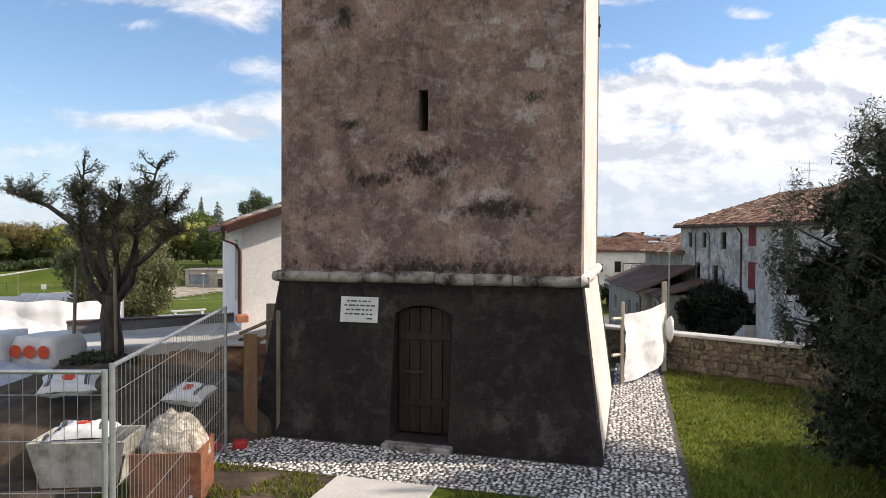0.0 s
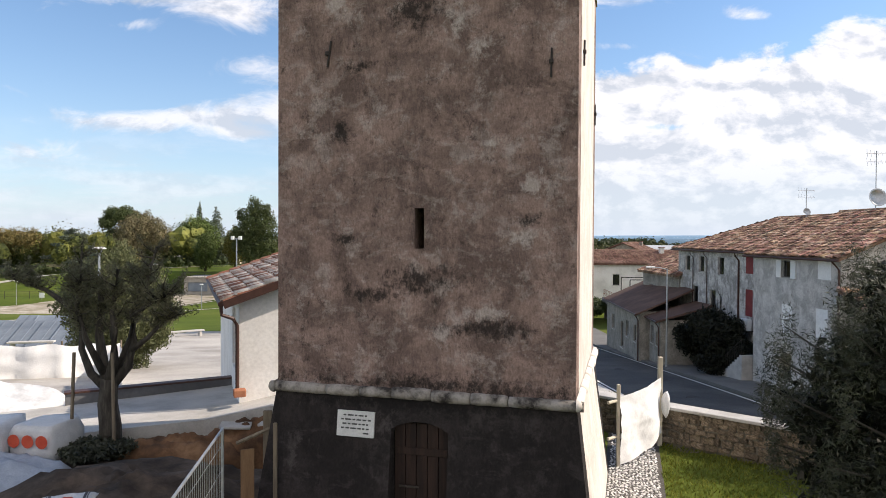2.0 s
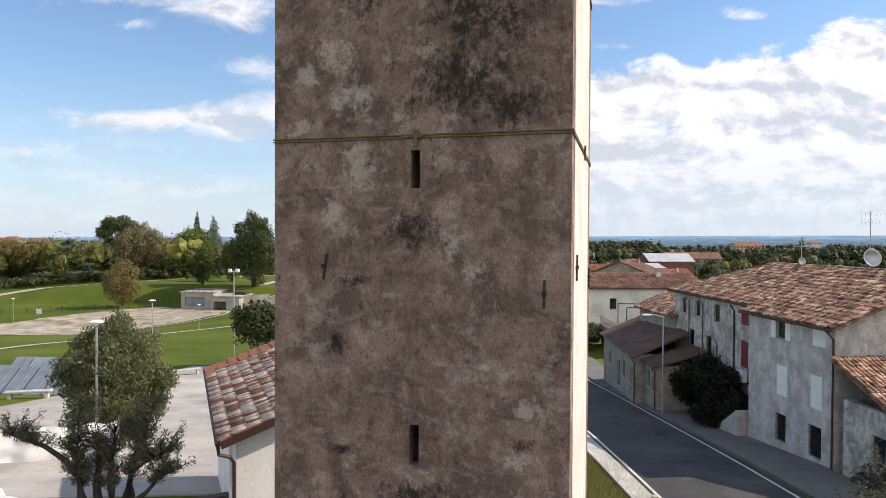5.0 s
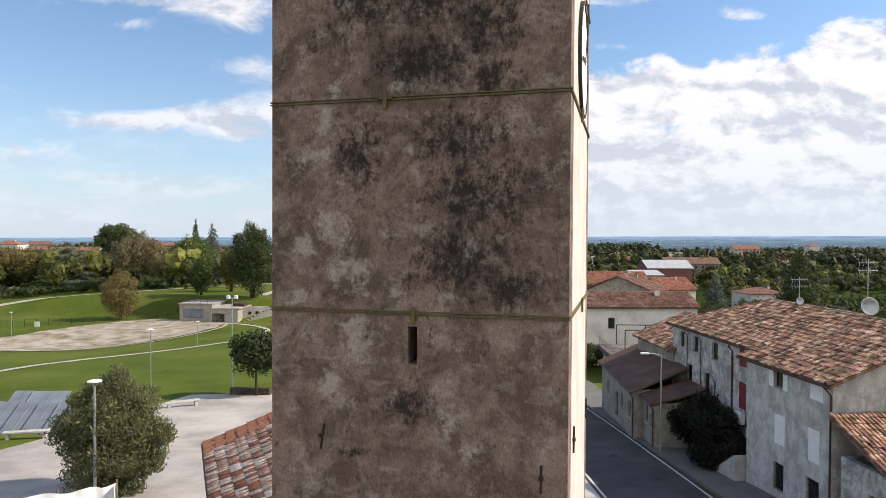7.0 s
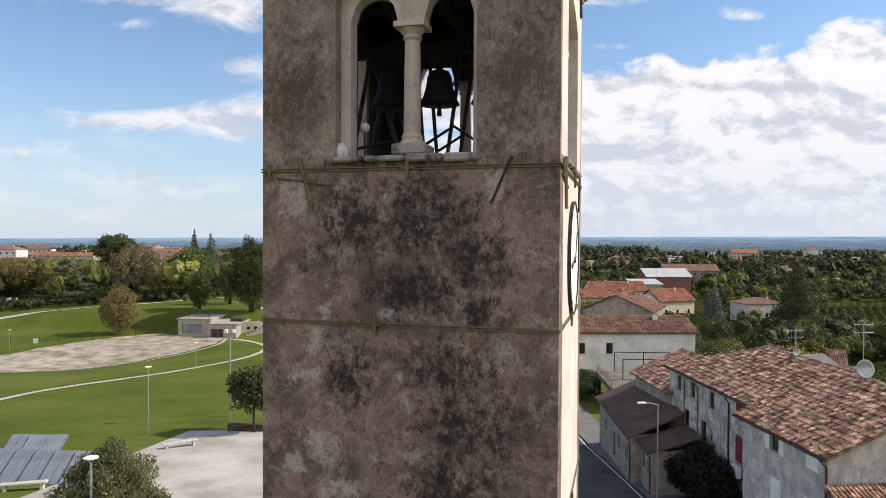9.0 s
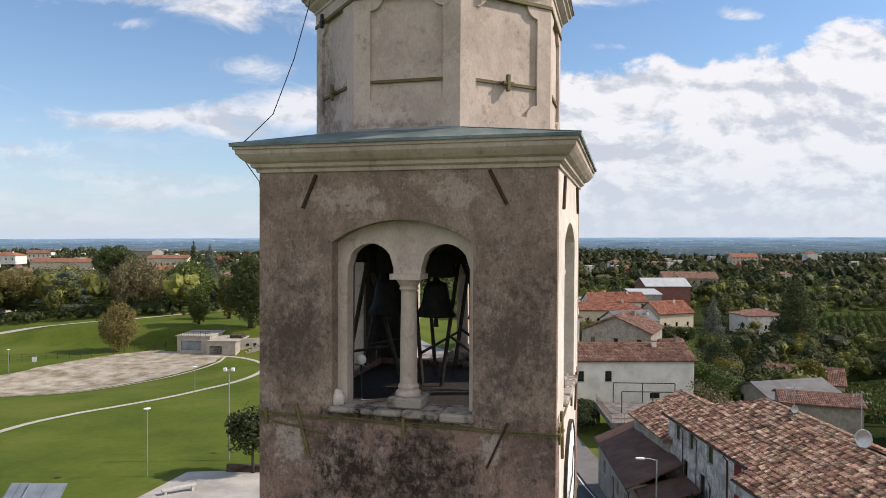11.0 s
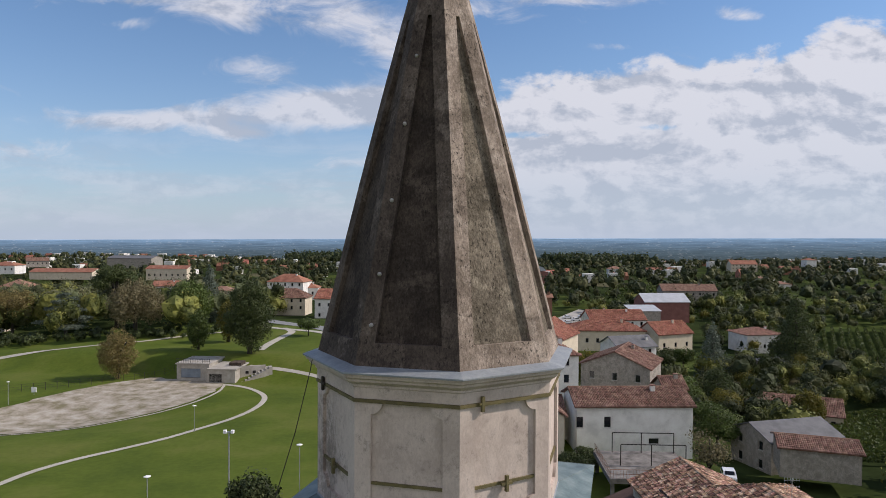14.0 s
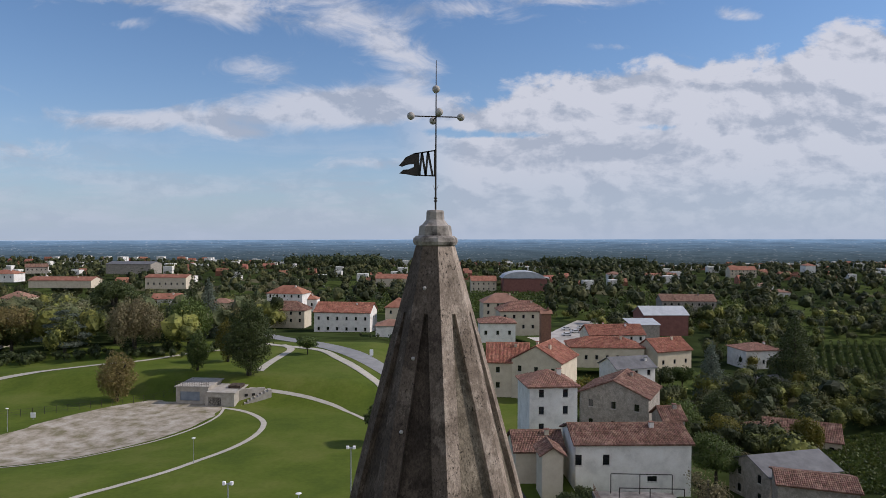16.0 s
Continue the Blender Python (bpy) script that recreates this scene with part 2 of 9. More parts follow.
        if pale_spots:
            f = op("ADD", zone(pale_spots), op("MULTIPLY", op("SUBTRACT", nz(3.6, 14, 0.72, off=(2, 9, 4), dist=0.3), 0.5), 4.0))
            col = mix(mul(rng(f, 0.36, 0.98), 0.72), col, light)
        if lichen:
            tufts = op("ADD", op("MULTIPLY", op("SUBTRACT", nz(2.6, 14, 0.70, (1, 1, 0.85), (6, 2, 8), 0.4), 0.5), 2.6), op("MULTIPLY", op("SUBTRACT", nz(9, 12, 0.80, (1, 1, 0.75), (3, 2, 1)), 0.5), 4.6))
            f = op("ADD", op("MULTIPLY", zone(lichen), 0.95), tufts)
            col = mix(mul(rng(f, 0.10, 1.20), crust), col, black)
    # small black tufts and pin-holes, thicker in some places than in others
    pits = mul(rng(nz(24, 4, 0.6, (1, 1, 0.6), (8, 8, 2)), 0.57, 0.64), rng(nz(2.2, 5, 0.6, off=(5, 1, 9)), 0.42, 0.60))
    col = mix(mul(pits, specks), col, black)
    fine = rng(nz(30, 8, 0.72, (1, 1, 0.5), (1, 4, 4)), 0.30, 0.70, 1 - grain, 1 + grain)
    hsv = N("ShaderNodeHueSaturation")
    L(col, hsv.inputs["Color"]), L(fine, hsv.inputs["Value"])
    L(hsv.outputs[0], b.inputs["Base Color"])
    b.inputs["Roughness"].default_value, b.inputs["Specular IOR Level"].default_value = 0.92, 0.15
    add = N("ShaderNodeMath")
    add.operation = "ADD"
    L(mul(nz(3.2, 6, 0.6, off=(3, 3, 3)), 1.6), add.inputs[0]), L(mul(nz(26, 6, 0.7, (1, 1, 0.6)), 0.5 * relief / 0.5), add.inputs[1])
    bu = N("ShaderNodeBump")
    bu.inputs["Strength"].default_value, bu.inputs["Distance"].default_value = relief, 0.035
    L(add.outputs[0], bu.inputs["Height"])
    L(bu.outputs[0], b.inputs["Normal"])
    return ma


# where the front of the shaft is washed pale, and where lichen blackens it: (across, up, half width, half height)
WASHED = ((-1.52, 12.0, 0.28, 0.2), (-1.35, 10.9, 0.38, 0.28), (-1.75, 10.65, 0.25, 0.2), (-1.27, 13.0, 0.12, 0.15), (-0.26, 13.05, 0.2, 0.12), (-0.05, 12.1, 0.14, 0.1), (-0.99, 10.25, 0.42, 0.3), (-1.82, 9.82, 0.25, 0.15),
          (-0.24, 9.86, 0.22, 0.14), (-0.87, 9.15, 0.30, 0.42), (-1.31, 8.45, 0.28, 0.3), (0.59, 8.05, 0.2, 0.22), (0.9, 7.6, 0.2, 0.18), (1.73, 5.58, 0.24, 0.2), (1.55, 4.85, 0.2, 0.24), (1.08, 6.2, 0.18, 0.1),
          (1.04, 3.74, 0.42, 0.12), (0.36, 3.4, 0.25, 0.18), (-1.8, 14.8, 0.34, 0.4), (-1.05, 14.6, 0.12, 0.35), (1.36, 14.9, 0.2, 0.3), (-1.4, 12.6, 0.22, 0.25))
CRUSTED = ((-0.75, 14.4, 0.7, 0.7), (0.3, 14.5, 1.0, 0.7), (1.1, 13.9, 0.6, 0.5), (1.24, 13.1, 0.35, 0.3), (0.2, 13.4, 0.9, 0.5), (0.76, 12.3, 0.7, 0.5), (1.0, 11.4, 0.9, 0.7), (1.5, 10.0, 0.5, 0.35), (0.79, 10.4, 0.9, 0.6), (-0.07, 8.25, 0.4, 0.28),
           (-0.95, 7.45, 0.3, 0.08), (-0.85, 12.0, 0.45, 0.5), (-1.22, 4.82, 0.2, 0.1), (1.65, 5.08, 0.2, 0.1), (1.09, 3.5, 0.7, 0.14), (-0.68, 3.96, 0.45, 0.12), (0.0, 4.2, 0.6, 0.25), (-1.25, 6.45, 0.15, 0.2), (0.3, 2.62, 2.4, 0.16), (0.0, 15.3, 1.6, 0.12))
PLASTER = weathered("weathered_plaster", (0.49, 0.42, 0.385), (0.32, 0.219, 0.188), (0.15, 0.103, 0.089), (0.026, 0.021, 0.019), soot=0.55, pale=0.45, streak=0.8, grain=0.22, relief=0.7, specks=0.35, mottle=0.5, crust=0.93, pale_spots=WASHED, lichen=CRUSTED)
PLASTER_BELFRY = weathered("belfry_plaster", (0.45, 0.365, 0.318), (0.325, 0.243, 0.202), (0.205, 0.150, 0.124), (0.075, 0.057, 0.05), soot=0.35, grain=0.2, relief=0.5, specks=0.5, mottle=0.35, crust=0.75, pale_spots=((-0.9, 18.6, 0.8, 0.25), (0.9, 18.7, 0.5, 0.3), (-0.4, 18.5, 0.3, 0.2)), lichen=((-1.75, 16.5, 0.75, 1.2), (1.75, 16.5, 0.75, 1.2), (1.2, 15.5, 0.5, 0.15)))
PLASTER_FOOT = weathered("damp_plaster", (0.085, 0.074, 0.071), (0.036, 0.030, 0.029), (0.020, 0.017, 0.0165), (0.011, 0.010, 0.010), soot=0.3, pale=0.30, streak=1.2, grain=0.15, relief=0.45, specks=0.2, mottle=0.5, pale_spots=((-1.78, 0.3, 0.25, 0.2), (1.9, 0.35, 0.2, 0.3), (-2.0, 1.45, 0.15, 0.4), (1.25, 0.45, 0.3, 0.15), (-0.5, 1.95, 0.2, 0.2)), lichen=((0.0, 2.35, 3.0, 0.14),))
# lighter plaster copy for the sunny side: sunlight put into its colour
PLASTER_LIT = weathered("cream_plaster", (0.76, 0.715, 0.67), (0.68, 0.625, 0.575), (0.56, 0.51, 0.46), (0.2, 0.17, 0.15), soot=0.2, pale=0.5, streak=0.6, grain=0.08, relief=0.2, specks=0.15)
# drum zones on left face and foot: stains, with shade painted in
PLASTER_DRUM = weathered("drum_plaster", (0.62, 0.535, 0.475), (0.55, 0.465, 0.41), (0.44, 0.365, 0.32), (0.10, 0.085, 0.075), soot=0.10, pale=0.3, grain=0.07, relief=0.16, specks=0.06, crust=0.6, lichen=((-1.75, 20.5, 0.35, 1.2), (-1.6, 19.80, 0.5, 0.2), (-0.2, 19.75, 0.8, 0.10)))
STRUT = surface("brown_iron", [(0.035, 0.02, 0.013), (0.07, 0.04, 0.027)], 8, 0.8, 0.3, 40)
# belfry interior colours: shade of the chamber put into plaster and timber
INNER_SHADE = surface("shade_dark_inner_plaster", [(0.05, 0.042, 0.037), (0.10, 0.085, 0.075)], 1.5, 0.95, 0.3, 20)
DARK_WOOD = surface("shade_dark_timber", [(0.014, 0.011, 0.009), (0.032, 0.026, 0.021)], 3, 0.9, 0.3, 40, squash=(4, 4, 0.5))
# darker spire cement: lichen specks, plus shade put into the base colours
SPIRE_DARK = weathered("lichen_and_shade_cement", (0.125, 0.098, 0.078), (0.066, 0.051, 0.040), (0.034, 0.026, 0.021), (0.016, 0.014, 0.012), soot=0.6, pale=0.5, streak=1.3, grain=0.4, specks=0.8, mottle=0.3)
SPIRE_RIB = weathered("lichen_and_shade_rib", (0.20, 0.165, 0.135), (0.118, 0.093, 0.074), (0.062, 0.048, 0.039), (0.022, 0.018, 0.015), soot=0.5, pale=0.6, streak=1.2, grain=0.35, specks=0.8)
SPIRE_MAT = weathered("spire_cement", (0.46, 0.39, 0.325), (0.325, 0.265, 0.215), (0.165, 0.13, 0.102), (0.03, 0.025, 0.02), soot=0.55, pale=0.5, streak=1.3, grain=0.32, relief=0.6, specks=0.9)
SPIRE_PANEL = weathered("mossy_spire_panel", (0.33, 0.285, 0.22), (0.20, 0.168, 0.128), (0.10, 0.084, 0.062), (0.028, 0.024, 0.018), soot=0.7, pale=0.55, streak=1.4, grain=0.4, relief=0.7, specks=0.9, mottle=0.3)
TORUS_MAT = surface("string_stone", [(0.035, 0.03, 0.027), (0.20, 0.18, 0.16), (0.33, 0.30, 0.27)], 3.2, 0.9, 0.6, 30, spread=(0.36, 0.56))
COPPER = surface("grey_green_sheet", [(0.07, 0.105, 0.11), (0.12, 0.165, 0.165), (0.19, 0.235, 0.23)], 2.0, 0.5, 0.15, 20, spec=0.5)
LEAD = surface("lead_flashing", [(0.20, 0.22, 0.24), (0.28, 0.30, 0.31)], 3.0, 0.5, 0.15, 20)
CABLE = surface("yellowed_cable", [(0.10, 0.085, 0.04), (0.17, 0.14, 0.06)], 5, 0.7, 0.2, 60)
IRON = surface("dark_iron", [(0.025, 0.022, 0.02), (0.06, 0.05, 0.042)], 8, 0.6, 0.2, 60, metal=0.3)
RUST = surface("rusted_steel", [(0.16, 0.06, 0.03), (0.27, 0.11, 0.06), (0.12, 0.06, 0.04)], 4, 0.85, 0.3, 40)
GALV = surface("galvanised_steel", [(0.36, 0.38, 0.40), (0.50, 0.52, 0.54)], 8, 0.4, 0.1, 60, metal=0.7)
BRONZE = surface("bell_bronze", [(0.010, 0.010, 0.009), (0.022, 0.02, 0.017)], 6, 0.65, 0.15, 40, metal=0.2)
BALL = surface("grey_ball", [(0.32, 0.30, 0.28), (0.42, 0.40, 0.37)], 12, 0.6, 0.1, 60)
DOOR_WOOD = surface("brown_door_wood", [(0.012, 0.007, 0.006), (0.022, 0.012, 0.009), (0.034, 0.018, 0.013)], 3, 0.7, 0.35, 60, squash=(4, 4, 0.4), by_object=0.15)
OLD_WOOD = surface("old_timber", [(0.12, 0.095, 0.07), (0.22, 0.18, 0.13)], 3, 0.85, 0.4, 40, squash=(4, 4, 0.5), by_object=0.15)
NEW_WOOD = surface("pale_timber", [(0.50, 0.44, 0.34), (0.62, 0.56, 0.45)], 3, 0.8, 0.3, 40, squash=(4, 4, 0.5))
MARBLE = surface("plaque_stone", [(0.50, 0.50, 0.49), (0.62, 0.62, 0.60)], 5, 0.6, 0.1, 50)
INK = surface("cut_letters", [(0.06, 0.06, 0.06), (0.10, 0.10, 0.10)], 30, 0.8, 0.0)
STONE = surface("rubble_stone", [(0.09, 0.072, 0.055), (0.18, 0.14, 0.10), (0.27, 0.22, 0.17)], 5, 0.9, 0.5, 30, by_object=0.35)
MORTAR = surface("mortar", [(0.12, 0.11, 0.09), (0.2, 0.18, 0.15)], 6, 0.95, 0.5, 40)
OLD_CONCRETE = surface("dark_weathered_concrete", [(0.10, 0.09, 0.08), (0.17, 0.155, 0.14), (0.24, 0.22, 0.20)], 0.9, 0.9, 0.3, 20)
CONCRETE = surface("pale_concrete", [(0.38, 0.365, 0.34), (0.47, 0.455, 0.43), (0.53, 0.51, 0.48)], 1.2, 0.9, 0.25, 30)
PAVING = surface("worn_asphalt_paving", [(0.29, 0.27, 0.245), (0.39, 0.365, 0.335), (0.48, 0.455, 0.415)], 0.22, 0.9, 0.2, 8, bump_scale=20)
ASPHALT = surface("asphalt", [(0.044, 0.043, 0.043), (0.06, 0.058, 0.057), (0.09, 0.086, 0.083)], 0.35, 0.75, 0.3, 15, bump_scale=60)
PAINT = surface("road_paint", [(0.55, 0.55, 0.53), (0.68, 0.68, 0.66)], 6, 0.7, 0.1, 40)
PEBBLE = surface("white_pebble", [(0.43, 0.415, 0.395), (0.63, 0.61, 0.585)], 12, 0.7, 0.1, 60, by_island=0.6)
GRAVEL_BED = surface("pebble_bed", [(0.05, 0.045, 0.04), (0.12, 0.11, 0.10)], 20, 0.95, 0.5, 60)
SAND = surface("bare_sand", [(0.17, 0.15, 0.085), (0.31, 0.27, 0.21), (0.43, 0.39, 0.33)], 0.35, 0.95, 0.3, 3.0, bump_scale=8)
PATH = surface("pale_path", [(0.38, 0.355, 0.30), (0.46, 0.43, 0.37)], 0.6, 0.95, 0.2, 8)
SOIL = surface("orange_soil", [(0.07, 0.038, 0.022), (0.16, 0.085, 0.045), (0.27, 0.155, 0.085)], 1.6, 0.95, 0.8, 18)
RUBBLE = surface("pale_rubble", [(0.20, 0.17, 0.14), (0.36, 0.32, 0.27), (0.55, 0.51, 0.45)], 14, 0.95, 1.0, 40, spread=(0.38, 0.62))
DIRTY_TUB = surface("dirty_white_tub", [(0.20, 0.19, 0.165), (0.42, 0.40, 0.36), (0.55, 0.53, 0.49)], 2.6, 0.8, 0.3, 24)
DARK_SOIL = surface("dark_soil", [(0.03, 0.022, 0.016), (0.065, 0.048, 0.036), (0.12, 0.088, 0.066)], 1.6, 0.95, 0.8, 18)
GRASS_GROUND = surface("meadow", [(0.062, 0.090, 0.013), (0.084, 0.114, 0.016), (0.112, 0.130, 0.027)], 0.07, 0.95, 0.4, 1.4, bump_scale=12, spec=0.1)
BLADE = surface("grass_blade", [(0.115, 0.135, 0.022), (0.18, 0.195, 0.034)], 1.2, 0.7, 0.0, 20, by_island=0.4, thin=0.35, spec=0.2)
DRY_BLADE = surface("dry_grass_blade", [(0.16, 0.16, 0.05), (0.22, 0.2, 0.07)], 1.2, 0.7, 0.0, 20, by_island=0.4, thin=0.35, spec=0.2)
BARK = surface("bark", [(0.035, 0.03, 0.025), (0.085, 0.075, 0.062)], 6, 0.95, 0.8, 30, squash=(2, 2, 0.5))


def leaf(name, a, b, thin=0.3, vary=0.32, obj=0.2):
    return surface(name, [a, b], 0.8, 0.6, 0.0, 6, by_island=vary, by_object=obj, thin=thin, spec=0.25)


LEAF_OLIVE = leaf("olive_leaf", (0.085, 0.105, 0.06), (0.17, 0.195, 0.12))
# olive leaf darkened: shade of the backlit crown put into the colour
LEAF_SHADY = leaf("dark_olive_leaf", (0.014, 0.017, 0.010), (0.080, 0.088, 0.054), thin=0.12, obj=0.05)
# near-black leaf colour that carries shade, for crown hearts and wall shrubs
LEAF_IN_SHADE = leaf("shade_dark_leaf", (0.009, 0.010, 0.006), (0.021, 0.023, 0.013), thin=0.05, obj=0.05)
LEAF_SHADY.node_tree.nodes["Principled BSDF"].inputs["Roughness"].default_value = 0.5
LEAF_SHADY.node_tree.nodes["Principled BSDF"].inputs["Specular IOR Level"].default_value = 0.4
LEAF_WISPY = leaf("grey_olive_leaf", (0.085, 0.085, 0.05), (0.18, 0.17, 0.105), obj=0.05)
LEAF_DARK = leaf("evergreen_leaf", (0.036, 0.05, 0.018), (0.075, 0.095, 0.034))
LEAF_GREEN = leaf("green_leaf", (0.06, 0.09, 0.022), (0.115, 0.155, 0.042))
LEAF_DEEP = leaf("deep_green_leaf", (0.036, 0.052, 0.018), (0.085, 0.105, 0.036))
LEAF_YELLOW = leaf("yellowing_leaf", (0.10, 0.10, 0.02), (0.19, 0.165, 0.03))
LEAF_BROWN = leaf("autumn_leaf", (0.15, 0.125, 0.048), (0.26, 0.205, 0.078))
LEAF_WILLOW = leaf("dry_willow_leaf", (0.15, 0.13, 0.07), (0.24, 0.205, 0.11))
LEAF_OVAL = leaf("grey_evergreen_leaf", (0.085, 0.095, 0.042), (0.20, 0.21, 0.10))


def far_leaf(name, a, b, c):
    """Foliage of far woods: colour changes from crown to crown."""
    return surface(name, [a, b, c], 0.11, 0.7, 0.5, 2.2, by_island=0.30, thin=0.06, spec=0.15, spread=(0.42, 0.60))


WOOD_GREEN = far_leaf("garden_foliage", (0.032, 0.041, 0.014), (0.092, 0.106, 0.028), (0.20, 0.20, 0.05))
WOOD_FAR = far_leaf("distant_foliage", (0.022, 0.028, 0.013), (0.056, 0.062, 0.024), (0.10, 0.10, 0.036))
WOOD_DARK = far_leaf("evergreen_foliage", (0.026, 0.034, 0.014), (0.052, 0.062, 0.025), (0.094, 0.096, 0.038))
WOOD_PARK = far_leaf("park_foliage", (0.058, 0.068, 0.030), (0.105, 0.118, 0.054), (0.155, 0.152, 0.08))
LEAF_BLUE = leaf("cedar_leaf", (0.068, 0.09, 0.068), (0.135, 0.16, 0.125))
VINE_LEAF = leaf("vine_leaf", (0.05, 0.075, 0.018), (0.10, 0.125, 0.03))
TILE = surface("old_clay_tile", [(0.125, 0.068, 0.047), (0.27, 0.15, 0.10), (0.46, 0.335, 0.245)], 1.9, 0.9, 0.3, 18, by_island=0.7, spread=(0.36, 0.64))
TILE_OLD = surface("weathered_clay_tile", [(0.13, 0.068, 0.05), (0.19, 0.105, 0.077), (0.26, 0.165, 0.125)], 0.8, 0.9, 0.3, 18, by_island=0.35, spread=(0.36, 0.66))
TILE_PIECE = surface("mixed_clay_tile", [(0.27, 0.13, 0.085), (0.42, 0.26, 0.19), (0.62, 0.52, 0.43)], 5.0, 0.9, 0.3, 24, by_object=0.25, spread=(0.40, 0.62))
TILE_CREAM = surface("bleached_clay_tile", [(0.50, 0.39, 0.31), (0.64, 0.55, 0.47), (0.74, 0.68, 0.61)], 5.0, 0.9, 0.3, 24, by_object=0.15)
TILE_BURNT = surface("burnt_clay_tile", [(0.20, 0.085, 0.055), (0.31, 0.14, 0.09)], 5.0, 0.9, 0.3, 24, by_object=0.25)
TILE_RED = surface("red_clay_tile", [(0.21, 0.08, 0.053), (0.29, 0.12, 0.08), (0.35, 0.165, 0.115)], 0.5, 0.9, 0.3, 5, by_island=0.3)
TILE_PINK = surface("faded_clay_tile", [(0.22, 0.115, 0.085), (0.31, 0.175, 0.13)], 0.5, 0.9, 0.3, 5, by_island=0.3)
SHEET_ROOF = surface("grey_sheet_roof", [(0.36, 0.38, 0.40), (0.46, 0.48, 0.50)], 0.4, 0.55, 0.1, 6)
DARK_ROOF = surface("dark_brown_roof", [(0.085, 0.048, 0.036), (0.15, 0.088, 0.066)], 0.6, 0.9, 0.3, 10)
GREY_ROOF = surface("dark_grey_roof", [(0.10, 0.10, 0.105), (0.16, 0.16, 0.165)], 0.5, 0.7, 0.2, 10)
WALL_LIMED = surface("limed_wall", [(0.74, 0.72, 0.69), (0.82, 0.80, 0.775), (0.86, 0.845, 0.82)], 0.9, 0.9, 0.15, 12)
WALL_WHITE = surface("white_wall", [(0.60, 0.585, 0.55), (0.72, 0.70, 0.66), (0.78, 0.765, 0.73)], 0.6, 0.9, 0.15, 12)
WALL_STAINED = weathered("stained_house_plaster", (0.74, 0.72, 0.69), (0.62, 0.60, 0.57), (0.28, 0.265, 0.25), (0.05, 0.046, 0.043), soot=0.75, streak=1.5, pale=0.5, specks=0.4, mottle=0.4)
WALL_PALE = weathered("pale_house_plaster", (0.68, 0.66, 0.63), (0.60, 0.58, 0.55), (0.38, 0.365, 0.345), (0.10, 0.092, 0.085), soot=0.5, streak=1.4, pale=0.5, specks=0.3)
WALL_GREY = weathered("grey_house_plaster", (0.42, 0.385, 0.34), (0.35, 0.32, 0.28), (0.24, 0.22, 0.19), (0.08, 0.073, 0.065), soot=0.35, streak=1.0)
WALL_CREAM = surface("cream_wall", [(0.52, 0.45, 0.34), (0.62, 0.55, 0.43)], 0.6, 0.9, 0.15, 12)
WALL_RED = surface("red_wall", [(0.19, 0.085, 0.07), (0.25, 0.115, 0.095)], 0.6, 0.9, 0.15, 12)
WALL_BRICK = surface("brown_brick_wall", [(0.2, 0.10, 0.07), (0.28, 0.15, 0.10)], 1.5, 0.9, 0.2, 12)
SHUTTER_WHITE = surface("white_shutter", [(0.78, 0.78, 0.77), (0.86, 0.86, 0.85)], 2, 0.6, 0.1, 20)
SHUTTER_RED = surface("red_shutter", [(0.16, 0.02, 0.022), (0.24, 0.03, 0.03)], 2, 0.6, 0.1, 20)
FRAME_MAT = surface("window_frame_paint", [(0.25, 0.24, 0.22), (0.36, 0.35, 0.33)], 4, 0.6, 0.1, 30)
BROWN_PIPE = surface("brown_gutter_metal", [(0.06, 0.03, 0.025), (0.09, 0.045, 0.035)], 4, 0.5, 0.1, 30)
TARP = surface("white_plastic_sheet", [(0.46, 0.47, 0.48), (0.58, 0.59, 0.60), (0.66, 0.66, 0.66)], 2.5, 0.45, 0.8, 9, bump_scale=5)
CLOTH = surface("white_cloth", [(0.72, 0.72, 0.72), (0.82, 0.82, 0.81)], 2, 0.8, 0.2, 40)
BAG = surface("woven_bag", [(0.58, 0.59, 0.60), (0.70, 0.70, 0.70)], 4, 0.6, 0.4, 60, by_object=0.12)
BAG_GREY = surface("blue_grey_bag", [(0.30, 0.34, 0.40), (0.42, 0.46, 0.52)], 3, 0.6, 0.4, 50)
BAG_RED = surface("red_print", [(0.50, 0.06, 0.03), (0.58, 0.10, 0.05)], 6, 0.7, 0.0)
BAG_BLACK = surface("dark_print", [(0.06, 0.06, 0.07), (0.1, 0.1, 0.11)], 6, 0.7, 0.0)
RED_PLASTIC = surface("red_plastic", [(0.45, 0.03, 0.03), (0.55, 0.05, 0.045)], 5, 0.45, 0.0)
CAR_PAINT = surface("white_car_paint", [(0.66, 0.67, 0.68), (0.72, 0.73, 0.74)], 3, 0.3, 0.0, spec=0.6, coat=0.6)
RUBBER = surface("rubber", [(0.015, 0.015, 0.015), (0.03, 0.03, 0.03)], 10, 0.8, 0.1)
PANEL_BLUE = surface("blue_grey_panel", [(0.14, 0.17, 0.21), (0.21, 0.245, 0.285)], 0.6, 0.75, 0.1, 10, by_object=0.15)
TERRACOTTA = surface("terracotta", [(0.34, 0.13, 0.07), (0.42, 0.18, 0.10)], 5, 0.9, 0.2, 30)


def glass_dark(name, tint):
    ma = bpy.data.materials.new(name)
    ma.use_nodes = True
    b = ma.node_tree.nodes["Principled BSDF"]
    b.inputs["Base Color"].default_value = (*tint, 1)
    b.inputs["Roughness"].default_value, b.inputs["Specular IOR Level"].default_value = 0.08, 0.6
    return ma


PANE = glass_dark("window_pane", (0.012, 0.014, 0.017))
